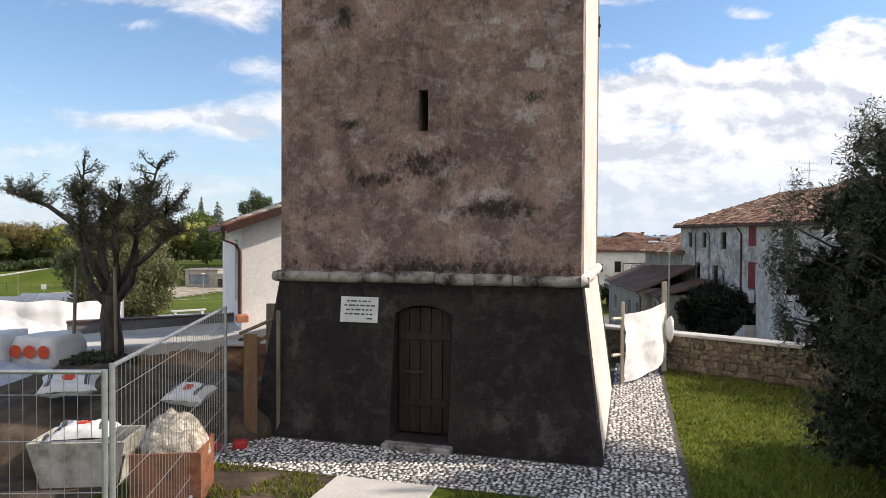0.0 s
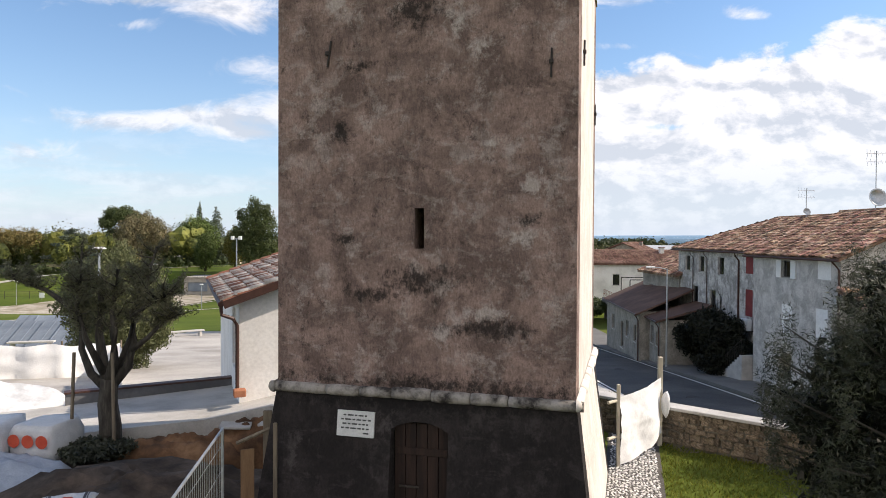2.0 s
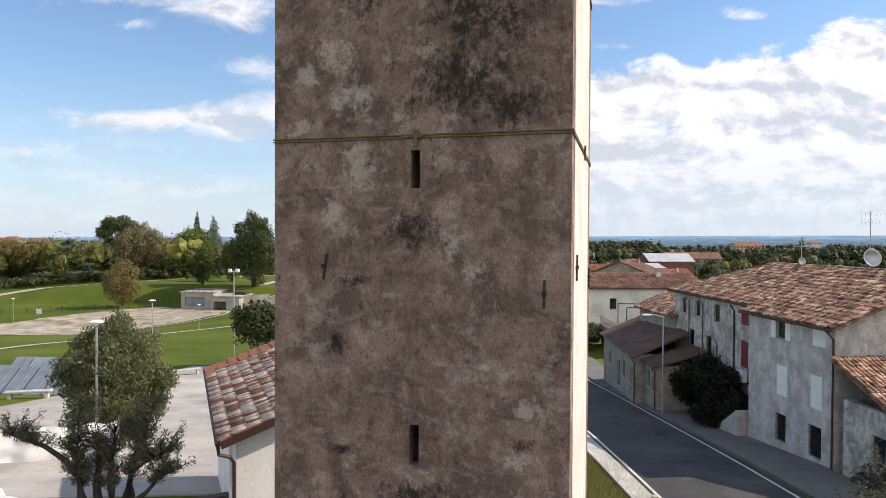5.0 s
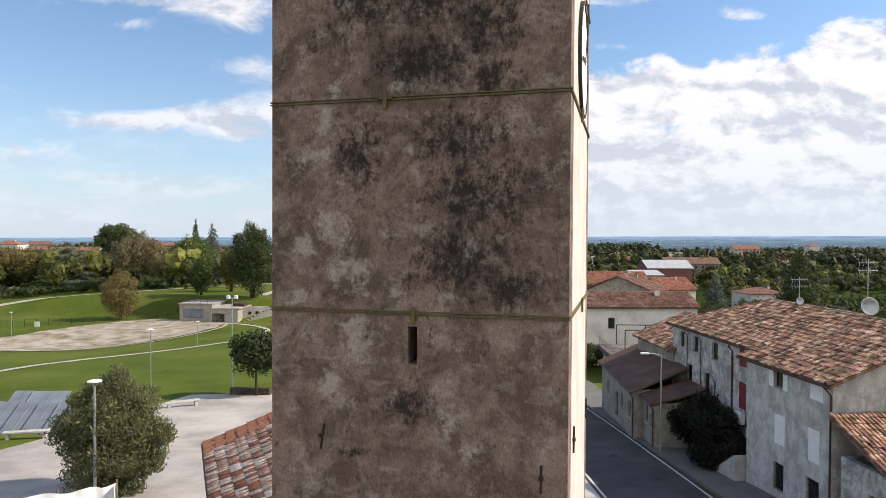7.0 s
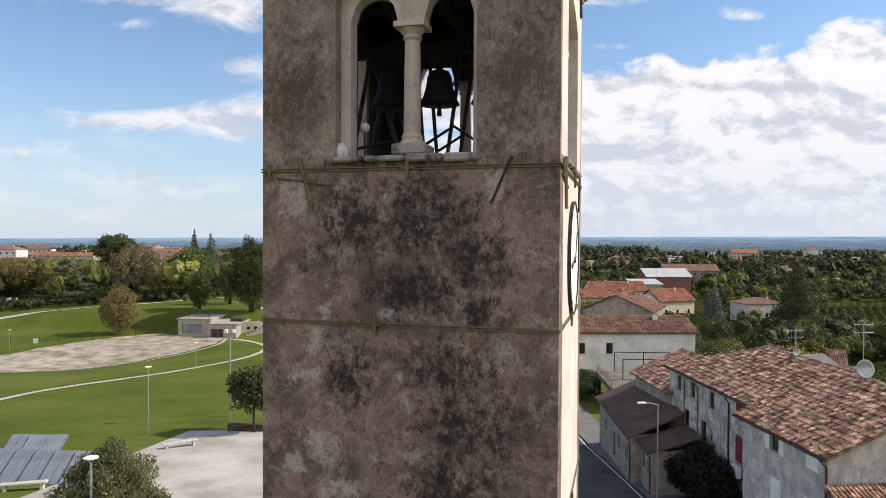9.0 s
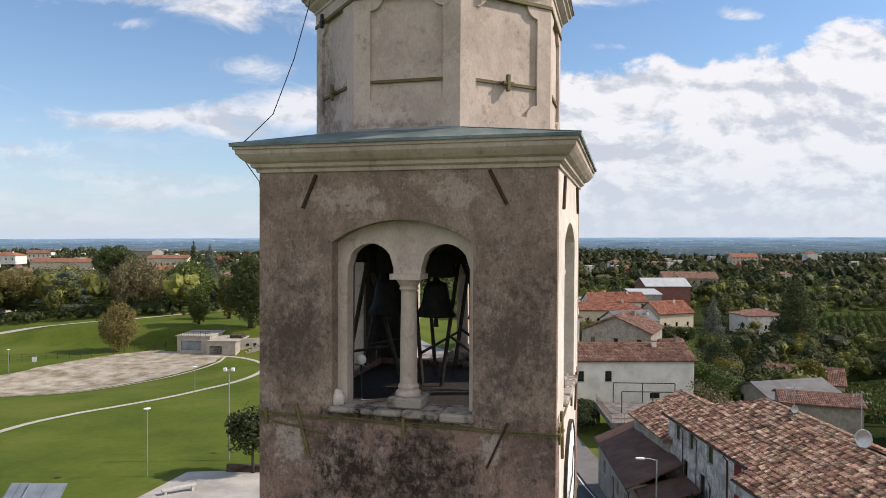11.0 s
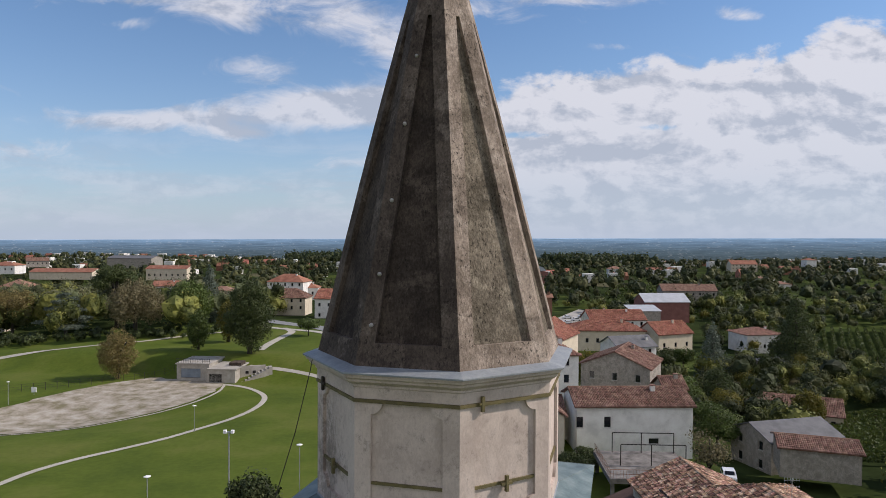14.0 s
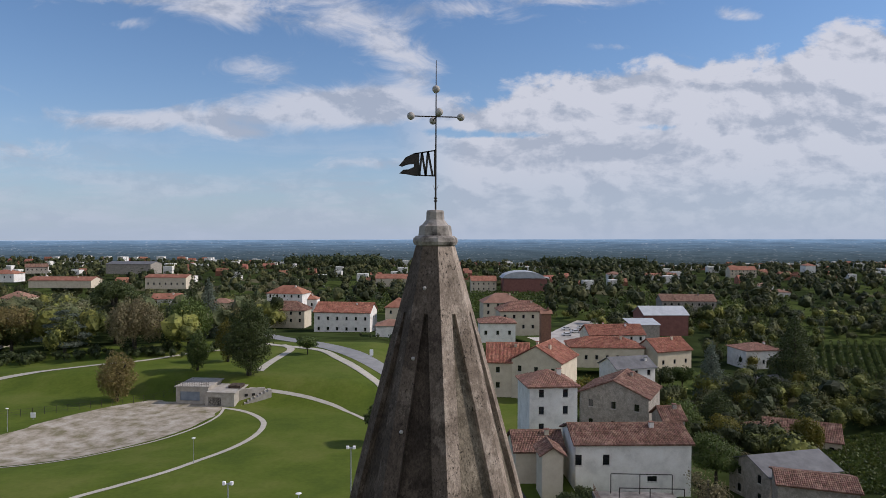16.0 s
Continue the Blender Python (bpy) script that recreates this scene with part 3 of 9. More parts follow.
# near-black colour stands in for the shade inside openings and gaps
DARK_GAP = surface("unlit_interior", [(0.012, 0.011, 0.010), (0.02, 0.018, 0.016)], 4, 0.95, 0.0)

# ---- building helpers ----
def part(name, bm, material, parent=None, label="", smooth=False):
    me = bpy.data.meshes.new(name)
    bmesh.ops.recalc_face_normals(bm, faces=bm.faces[:])
    bm.to_mesh(me)
    bm.free()
    me.materials.append(material)
    if smooth:
        for p in me.polygons:
            p.use_smooth = True
    ob = new(name, me)
    ob.parent = parent
    if label:
        ob["label"] = label
    return ob


def raw(name, verts, faces, material, parent=None, smooth=False):
    me = bpy.data.meshes.new(name)
    me.from_pydata([tuple(v) for v in verts] if not isinstance(verts, list) else verts, [], faces)
    me.materials.append(material)
    if smooth:
        for p in me.polygons:
            p.use_smooth = True
    ob = new(name, me)
    ob.parent = parent
    return ob


def quads(name, V, material, parent=None, n=4):
    """A mesh of separate n-gons from an array of shape (count, n, 3)."""
    V = np.asarray(V, dtype=np.float32)
    c = len(V)
    me = bpy.data.meshes.new(name)
    me.vertices.add(c * n), me.loops.add(c * n), me.polygons.add(c)
    me.vertices.foreach_set("co", V.reshape(-1))
    me.loops.foreach_set("vertex_index", np.arange(c * n, dtype=np.int32))
    me.polygons.foreach_set("loop_start", np.arange(0, c * n, n, dtype=np.int32))
    me.update(calc_edges=True)
    me.validate()
    me.materials.append(material)
    ob = new(name, me)
    ob.parent = parent
    return ob


def thing(name, label, category, m=None, group="", kind=""):
    ob = new(name)
    ob.empty_display_size = 0.3
    if m is not None:
        ob.matrix_basis = m
    return tagged(ob, label, category, group, kind)


def box(bm, x0, x1, y0, y1, z0, z1, m=None):
    vs = [bm.verts.new((x, y, z)) for z in (z0, z1) for y in (y0, y1) for x in (x0, x1)]
    for a in ((0, 2, 3, 1), (4, 5, 7, 6), (0, 1, 5, 4), (2, 6, 7, 3), (0, 4, 6, 2), (1, 3, 7, 5)):
        bm.faces.new([vs[i] for i in a])
    if m is not None:
        for v in vs:
            v.co = m @ v.co
    return vs


def boxed(x0, x1, y0, y1, z0, z1, m=None, bevel=0.0):
    bm = bmesh.new()
    box(bm, x0, x1, y0, y1, z0, z1, m)
    if bevel:
        bmesh.ops.bevel(bm, geom=bm.edges[:], offset=bevel, segments=1, affect="EDGES")
    return bm


def tube(bm, points, r, n=8, r1=None):
    """A round bar along points, tapering from r to r1."""
    pts = [Vector(p) for p in points]
    r1 = r if r1 is None else r1
    rings = []
    for i, p in enumerate(pts):
        d = (pts[min(i + 1, len(pts) - 1)] - pts[max(i - 1, 0)]).normalized()
        u = d.orthogonal().normalized()
        if abs(d.z) < 0.99:
            u = d.cross(Vector((0, 0, 1))).normalized()
        v = d.cross(u)
        rr = r + (r1 - r) * i / max(1, len(pts) - 1)
        rings.append([bm.verts.new(p + rr * (math.cos(2 * math.pi * k / n) * u + math.sin(2 * math.pi * k / n) * v)) for k in range(n)])
    for a, b in zip(rings, rings[1:]):
        for k in range(n):
            bm.faces.new((a[k], a[(k + 1) % n], b[(k + 1) % n], b[k]))
    bm.faces.new(rings[0][::-1]), bm.faces.new(rings[-1])
    return bm


def lathe(bm, profile, n=24, centre=(0, 0), start=0.0):
    """Turns (radius, height) pairs round a vertical axis; n = 4 or 8 gives square and eight-sided mouldings."""
    rings = [[bm.verts.new((centre[0] + r * math.cos(start + 2 * math.pi * k / n), centre[1] + r * math.sin(start + 2 * math.pi * k / n), z)) for k in range(n)] for r, z in profile]
    for a, b in zip(rings, rings[1:]):
        for k in range(n):
            bm.faces.new((a[k], a[(k + 1) % n], b[(k + 1) % n], b[k]))
    bm.faces.new(rings[0][::-1]), bm.faces.new(rings[-1])
    return bm


def moulding(bm, profile, sides):
    """As lathe, but profile gives the distance from the axis to the flat sides."""
    k = 1 / math.cos(math.pi / sides)
    return lathe(bm, [(a * k, z) for a, z in profile], sides, start=math.pi / sides)


def plate(bm, polys, at, depth):
    """Flat polygons given as lists of (u, v), made into a slab: at(u, v, d) places a point at depth d behind the front."""
    verts, count = {}, {}

    def vert(p, d):
        k = (round(p[0], 4), round(p[1], 4), d)
        if k not in verts:
            verts[k] = bm.verts.new(at(k[0], k[1], depth * d))
        return verts[k]

    for poly in polys:
        poly = [q for i, q in enumerate(poly) if (round(q[0], 4), round(q[1], 4)) != (round(poly[i - 1][0], 4), round(poly[i - 1][1], 4))]
        if len(poly) < 3:
            continue
        bm.faces.new([vert(p, 0) for p in poly])
        bm.faces.new([vert(p, 1) for p in reversed(poly)])
        for a, b in zip(poly, poly[1:] + poly[:1]):
            a, b = (round(a[0], 4), round(a[1], 4)), (round(b[0], 4), round(b[1], 4))
            count.setdefault(frozenset((a, b)), []).append((a, b))
    for e in count.values():
        if len(e) == 1:
            a, b = e[0]
            bm.faces.new((vert(b, 0), vert(a, 0), vert(a, 1), vert(b, 1)))
    return bm


def rect(a, b, c, d):
    return [(a, c), (b, c), (b, d), (a, d)]


def arch_top(a, b, spring, top, ceiling, n=12):
    """The pieces over a round or flat arch between a and b, up to ceiling."""
    h, w = top - spring, (b - a) / 2
    R = (w * w + h * h) / (2 * h)
    cz = top - R
    f = lambda x: cz + math.sqrt(max(0.0, R * R - (x - (a + b) / 2) ** 2))
    xs = [a + (b - a) * i / n for i in range(n + 1)]
    return [[(p, f(p)), (q, f(q)), (q, ceiling), (p, ceiling)] for p, q in zip(xs, xs[1:])]


def ring(outer, inner):
    """Pieces between two outlines with the same number of points."""
    k = len(outer)
    return [[outer[i], outer[(i + 1) % k], inner[(i + 1) % k], inner[i]] for i in range(k)]

# ---- the lie of the land ----
LEFT = ([-400, 13, 20, 30, 45, 63, 90, 107, 126, 145, 160, 250, 420, 900, 1300, 2200, 4900], [0, 0, -0.1, -1.3, -2.8, -4.2, -6.2, -6.9, -7.7, -8.5, -8.6, -8.9, -11, -15, -24, -190, -205])
RIGHT = ([-400, 0, 24, 32, 45, 62, 90, 130, 200, 420, 900, 1300, 2200, 4900], [-1.0, -1.0, -2.4, -3.0, -4.1, -5.4, -5.2, -6.0, -8.0, -11, -15, -24, -190, -205])


def smooth(a, b, x):
    t = np.clip((x - a) / (b - a), 0, 1)
    return t * t * (3 - 2 * t)


def land(x, y):
    """Height of the ground: level round the tower, a field that falls away on one side, the sunken road on the other."""
    x, y = np.asarray(x, float), np.asarray(y, float)
    l, r = np.interp(y, *LEFT), np.interp(y, *RIGHT)
    k = smooth(-2, 9, x) * smooth(14, 26, y)
    far = l + (r - l) * k
    # the land falls again behind the houses beyond the road
    drop = smooth(27, 48, x) * smooth(35, 75, y) * (1 - smooth(230, 420, y))
    far = far - drop * 5.5
    # bank that rises behind the shelter in the field
    far = far + 4.6 * smooth(150.5, 163, y + 0.20 * (x + 50)) * (1 - smooth(200, 290, y)) * (1 - smooth(-22, 8, x)) * smooth(-150, -70, x)
    # the pitch lies in a shallow hollow, and the gardens beyond the street in a deeper one
    far = far - 2.2 * np.exp(-((x + 68) / 22.0) ** 2 - ((y - 121) / 16.0) ** 2) - 3.6 * np.exp(-((x - 78) / 24.0) ** 2 - ((y - 146) / 28.0) ** 2)
    # low rolling ground far off
    roll = smooth(200, 500, y) * (1 - smooth(1100, 1700, y))
    far = far + roll * (3.0 * np.sin(x * 0.011 + 1.0) * np.sin(y * 0.007) + 5.0 * np.sin(x * 0.0042 + 0.6) * np.sin(y * 0.0031 + 1.1))
    hill = 7.0 * np.exp(-((x - 60) / 260.0) ** 2 - ((y - 900) / 160.0) ** 2) + 6.0 * np.exp(-((x - 520) / 200.0) ** 2 - ((y - 820) / 180.0) ** 2)
    far = far + hill
    # past the garden wall the ground drops to the road
    s = ((x - 4.0) * 2.9 + (y - 17.1) * 3.4) / 4.47
    low = np.interp(y, [-400, 0, 24], [-1.0, -1.0, -2.4])
    near = np.where(x > 0, low * smooth(0.1, 1.6, s), 0.0)
    w = smooth(17, 21, y)
    w = np.where(x > 0, smooth(20, 26, y), w)
    return near * (1 - w) + far * w


def build_ground():
    xs = np.unique(np.concatenate([np.linspace(-4900, -400, 19), np.linspace(-400, -130, 28), np.linspace(-130, -60, 36), np.linspace(-60, 60, 121), np.linspace(60, 120, 31), np.linspace(120, 400, 29), np.linspace(400, 4900, 19)]))
    ys = np.unique(np.concatenate([np.linspace(-600, -20, 9), np.linspace(-20, 80, 101), np.linspace(80, 220, 81), np.linspace(220, 300, 21), np.linspace(300, 1200, 46), np.linspace(1200, 4900, 38)]))
    X, Y = np.meshgrid(xs, ys)
    Z = land(X, Y)
    V = np.stack([X, Y, Z], -1).reshape(-1, 3)
    nx, ny = len(xs), len(ys)
    idx = np.arange(nx * ny).reshape(ny, nx)
    F = np.stack([idx[:-1, :-1], idx[:-1, 1:], idx[1:, 1:], idx[1:, :-1]], -1).reshape(-1, 4)
    me = bpy.data.meshes.new("ground")
    me.from_pydata(V.tolist(), [], F.tolist())
    me.materials.append(GRASS_GROUND), me.materials.append(FAR_GROUND)
    cy = V[F[:, 0], 1]
    cx = V[F[:, 0], 0]
    me.polygons.foreach_set("material_index", ((cy > 215) | ((cx > 24) & (cy > 70)) | (cx > 60) | (cx < -130)).astype(np.int32))
    me.polygons.foreach_set("use_smooth", np.ones(len(F), dtype=bool))
    return tagged(new("ground", me), "green meadow falling away to wooded farmland and plain", "ground", kind="structure")


def drape(name, outline_rows, material, lift, label, category, kind="structure", thick=0.0):
    """A sheet that follows the ground: rows of points across, one row after another."""
    R = np.array(outline_rows, float)
    n, k = R.shape[:2]
    Z = land(R[..., 0], R[..., 1]) + lift
    V = np.dstack([R, Z]).reshape(-1, 3)
    idx = np.arange(n * k).reshape(n, k)
    F = np.stack([idx[:-1, :-1], idx[:-1, 1:], idx[1:, 1:], idx[1:, :-1]], -1).reshape(-1, 4)
    if thick:
        # turn the rim down so that the sheet has an edge
        rim = np.concatenate([idx[0], idx[1:, -1], idx[-1, -2::-1], idx[-2:0:-1, 0]])
        low = len(V) + np.arange(len(rim))
        V = np.vstack([V, V[rim] - [0, 0, thick]])
        F = np.vstack([F, np.stack([rim, low, np.roll(low, -1), np.roll(rim, -1)], -1)])
    ob = raw(name, V.tolist(), F.tolist(), material)
    return tagged(ob, label, category, kind=kind)


def ribbon(name, line, width, material, lift, label, category, step=2.0, thick=0.0, across=4):
    """A path or road of a given width along a line of places, rounded through them."""
    P = np.array(line, float)
    d = np.concatenate([[0], np.cumsum(np.hypot(*np.diff(P, axis=0).T))])
    t = np.linspace(0, d[-1], max(4, int(d[-1] / step)))
    # rounded interpolation
    tang = np.gradient(P, d, axis=0)
    i = np.clip(np.searchsorted(d, t) - 1, 0, len(P) - 2)
    h = (d[i + 1] - d[i])[:, None]
    s = ((t - d[i])[:, None]) / h
    C = (2 * s**3 - 3 * s**2 + 1) * P[i] + (s**3 - 2 * s**2 + s) * h * tang[i] + (-2 * s**3 + 3 * s**2) * P[i + 1] + (s**3 - s**2) * h * tang[i + 1]
    T = np.gradient(C, axis=0)
    T /= np.linalg.norm(T, axis=1)[:, None]
    Nn = np.stack([-T[:, 1], T[:, 0]], -1)
    rows = [[C[j] + Nn[j] * width * (a / across - 0.5) for a in range(across + 1)] for j in range(len(C))]
    return drape(name, rows, material, lift, label, category, thick=thick)


def far_ground():
    """Woods, vineyards and fields as they look from a kilometre and more."""
    ma = bpy.data.materials.new("far_fields")
    ma.use_nodes = True
    nt = ma.node_tree
    N, L = nt.nodes.new, nt.links.new
    b = nt.nodes["Principled BSDF"]
    tc, vo = N("ShaderNodeTexCoord"), N("ShaderNodeTexVoronoi")
    vo.inputs["Scale"].default_value = 0.016
    L(tc.outputs["Object"], vo.inputs["Vector"])
    ra = N("ShaderNodeValToRGB")
    ra.color_ramp.interpolation = "CONSTANT"
    els = ra.color_ramp.elements
    pal = [(0.0, (0.030, 0.042, 0.016)), (0.35, (0.044, 0.060, 0.020)), (0.6, (0.060, 0.080, 0.024)), (0.8, (0.036, 0.048, 0.018)), (0.93, (0.10, 0.095, 0.055))]
    for i, (p, c) in enumerate(pal):
        e = els[i] if i < 2 else els.new(p)
        e.position, e.color = p, (*c, 1)
    sep = N("ShaderNodeSeparateColor")
    L(vo.outputs["Color"], sep.inputs[0])
    L(sep.outputs[0], ra.inputs[0])
    no = N("ShaderNodeTexNoise")
    no.inputs["Scale"].default_value, no.inputs["Detail"].default_value = 0.12, 8
    L(tc.outputs["Object"], no.inputs["Vector"])
    r = N("ShaderNodeMapRange")
    r.inputs["From Min"].default_value, r.inputs["From Max"].default_value = 0.3, 0.7
    r.inputs["To Min"].default_value, r.inputs["To Max"].default_value = 0.55, 1.35
    L(no.outputs["Fac"], r.inputs["Value"])
    hs = N("ShaderNodeHueSaturation")
    L(ra.outputs[0], hs.inputs["Color"]), L(r.outputs[0], hs.inputs["Value"])
    L(hs.outputs[0], b.inputs["Base Color"])
    b.inputs["Roughness"].default_value, b.inputs["Specular IOR Level"].default_value = 1.0, 0.0
    return ma


FAR_GROUND = far_ground()
build_ground()


def backdrop():
    """The hazy plain at the end of sight: a low curved band that glows, blue distance haze painted in, with strips of
    fields and pale towns.
    """
    ma = bpy.data.materials.new("distant_plain")
    ma.use_nodes = True
    nt = ma.node_tree
    nt.nodes.clear()
    N, L = nt.nodes.new, nt.links.new
    out, em, tc, mp = N("ShaderNodeOutputMaterial"), N("ShaderNodeEmission"), N("ShaderNodeTexCoord"), N("ShaderNodeMapping")
    sep = N("ShaderNodeSeparateXYZ")
    L(tc.outputs["Object"], sep.inputs[0])
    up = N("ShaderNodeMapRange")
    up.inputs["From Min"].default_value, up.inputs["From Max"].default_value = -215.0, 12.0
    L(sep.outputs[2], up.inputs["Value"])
    # haze put into the colour: bluer and paler towards the top edge
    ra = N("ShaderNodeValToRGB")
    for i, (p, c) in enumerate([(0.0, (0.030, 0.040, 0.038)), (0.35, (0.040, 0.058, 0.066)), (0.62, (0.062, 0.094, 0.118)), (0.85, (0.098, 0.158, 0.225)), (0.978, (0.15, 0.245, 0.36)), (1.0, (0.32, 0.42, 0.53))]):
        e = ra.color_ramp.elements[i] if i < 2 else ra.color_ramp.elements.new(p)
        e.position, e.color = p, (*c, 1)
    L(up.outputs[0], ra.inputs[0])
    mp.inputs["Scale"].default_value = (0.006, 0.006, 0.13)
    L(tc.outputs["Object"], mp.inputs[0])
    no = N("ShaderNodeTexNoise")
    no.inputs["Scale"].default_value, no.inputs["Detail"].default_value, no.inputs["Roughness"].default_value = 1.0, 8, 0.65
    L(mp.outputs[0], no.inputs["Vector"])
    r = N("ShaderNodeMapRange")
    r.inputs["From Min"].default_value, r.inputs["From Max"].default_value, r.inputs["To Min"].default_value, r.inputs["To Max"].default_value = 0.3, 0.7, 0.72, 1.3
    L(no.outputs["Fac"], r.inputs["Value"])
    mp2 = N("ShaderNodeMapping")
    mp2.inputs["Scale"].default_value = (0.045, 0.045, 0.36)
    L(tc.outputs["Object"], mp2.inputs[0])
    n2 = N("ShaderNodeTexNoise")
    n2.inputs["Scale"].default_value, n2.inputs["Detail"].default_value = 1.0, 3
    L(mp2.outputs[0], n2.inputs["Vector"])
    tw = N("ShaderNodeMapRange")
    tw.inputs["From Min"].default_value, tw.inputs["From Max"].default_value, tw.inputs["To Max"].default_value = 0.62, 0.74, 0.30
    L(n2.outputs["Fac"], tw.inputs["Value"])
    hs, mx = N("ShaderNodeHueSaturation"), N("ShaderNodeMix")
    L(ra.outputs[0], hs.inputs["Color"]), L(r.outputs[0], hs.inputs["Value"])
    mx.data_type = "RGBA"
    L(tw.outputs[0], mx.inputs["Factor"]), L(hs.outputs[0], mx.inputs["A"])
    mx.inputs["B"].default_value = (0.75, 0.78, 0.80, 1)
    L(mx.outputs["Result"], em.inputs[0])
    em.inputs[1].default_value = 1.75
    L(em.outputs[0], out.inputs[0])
    V, F, n = [], [], 64
    for i in range(n + 1):
        a = radians(30 + 120 * i / n)
        for z in (-225.0, 12.0):
            V.append((4600 * math.cos(a), 4600 * math.sin(a), z))
        if i:
            k = 2 * i
            F.append((k - 2, k, k + 1, k - 1))
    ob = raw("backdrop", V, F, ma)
    ob.rotation_euler[1] = -0.0068
    return tagged(ob, "hazy blue plain with pale towns along the horizon", "backdrop", kind="structure")


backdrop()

# ---- the bell tower ----
TOWER = pose(0.228, 12.273, 0, 0, 0, -15.557)
tower = thing("bell_tower", "tall square bell tower of stained plaster with eight-sided spire", "bell tower", TOWER)
HALF, FOOT, STRING = 2.335, 2.66, 2.48


def side(a):
    """Local turn of a side: 0 front, 1 right, 2 back, 3 left."""
    return Matrix.Rotation(a * math.pi / 2, 4, "Z")


def face_at(a, half_at):
    """Places (u across, v up, depth) on a side of the square tower."""
    R = side(a)
    return lambda u, v, d: R @ Vector((u, -half_at(v) + d, v))


def rows_cut(z0, z1, w0, w1, holes):
    """Rectangles of a wall from z0 to z1 between w0 and w1 that leave out upright holes (a, b, c, d)."""
    zs = sorted({z0, z1, *[z for h in holes for z in h[2:4] if z0 < z < z1]})
    xs = sorted({w0, w1, *[x for h in holes for x in h[0:2] if w0 < x < w1]})
    out = []
    for p, q in zip(zs, zs[1:]):
        for a, b in zip(xs, xs[1:]):
            if not any(h[0] < (a + b) / 2 < h[1] and h[2] < (p + q) / 2 < h[3] for h in holes):
                out.append(rect(a, b, p, q))
    return out


def build_foot():
    bat = lambda v: FOOT - (FOOT - 2.345) * min(1.0, v / STRING)
    for a in range(4):
        bm = bmesh.new()
        if a == 0:
            d0, d1 = -0.40, 0.50
            polys = []
            for p, q in ((0, 0.12), (0.12, 1.95)):
                # battered jambs: the side edges lean in with height
                wl, wh = bat(p), bat(q)
                if q <= 0.12:
                    polys.append([(-wl, p), (wl, p), (wh, q), (-wh, q)])
                else:
                    polys += [[(-wl, p), (d0, p), (d0, q), (-wh, q)], [(d1, p), (wl, p), (wh, q), (d1, q)]]
            polys += arch_top(d0, d1, 1.95, 2.08, 2.2, 10)
            polys += [[(-bat(1.95), 1.95), (d0, 1.95), (d0, 2.2), (-bat(2.2), 2.2)], [(d1, 1.95), (bat(1.95), 1.95), (bat(2.2), 2.2), (d1, 2.2)]]
            polys.append([(-bat(2.2), 2.2), (bat(2.2), 2.2), (bat(STRING), STRING), (-bat(STRING), STRING)])
            plate(bm, polys, face_at(a, bat), 0.45)
        else:
            g = 0.45 if a % 2 else 0.0
            plate(bm, [[(-bat(0) + g, 0), (bat(0) - g, 0), (bat(STRING) - g, STRING), (-bat(STRING) + g, STRING)]], face_at(a, bat), 0.45)
        # sunny side lightened by colour; the others darker, with real stains
        part("base_wall", bm, PLASTER_LIT if a == 1 else PLASTER_FOOT, tower, "cream plaster, coloured lighter for the sunny side" if a == 1 else "damp dark grey plaster, darker than the sunny side")


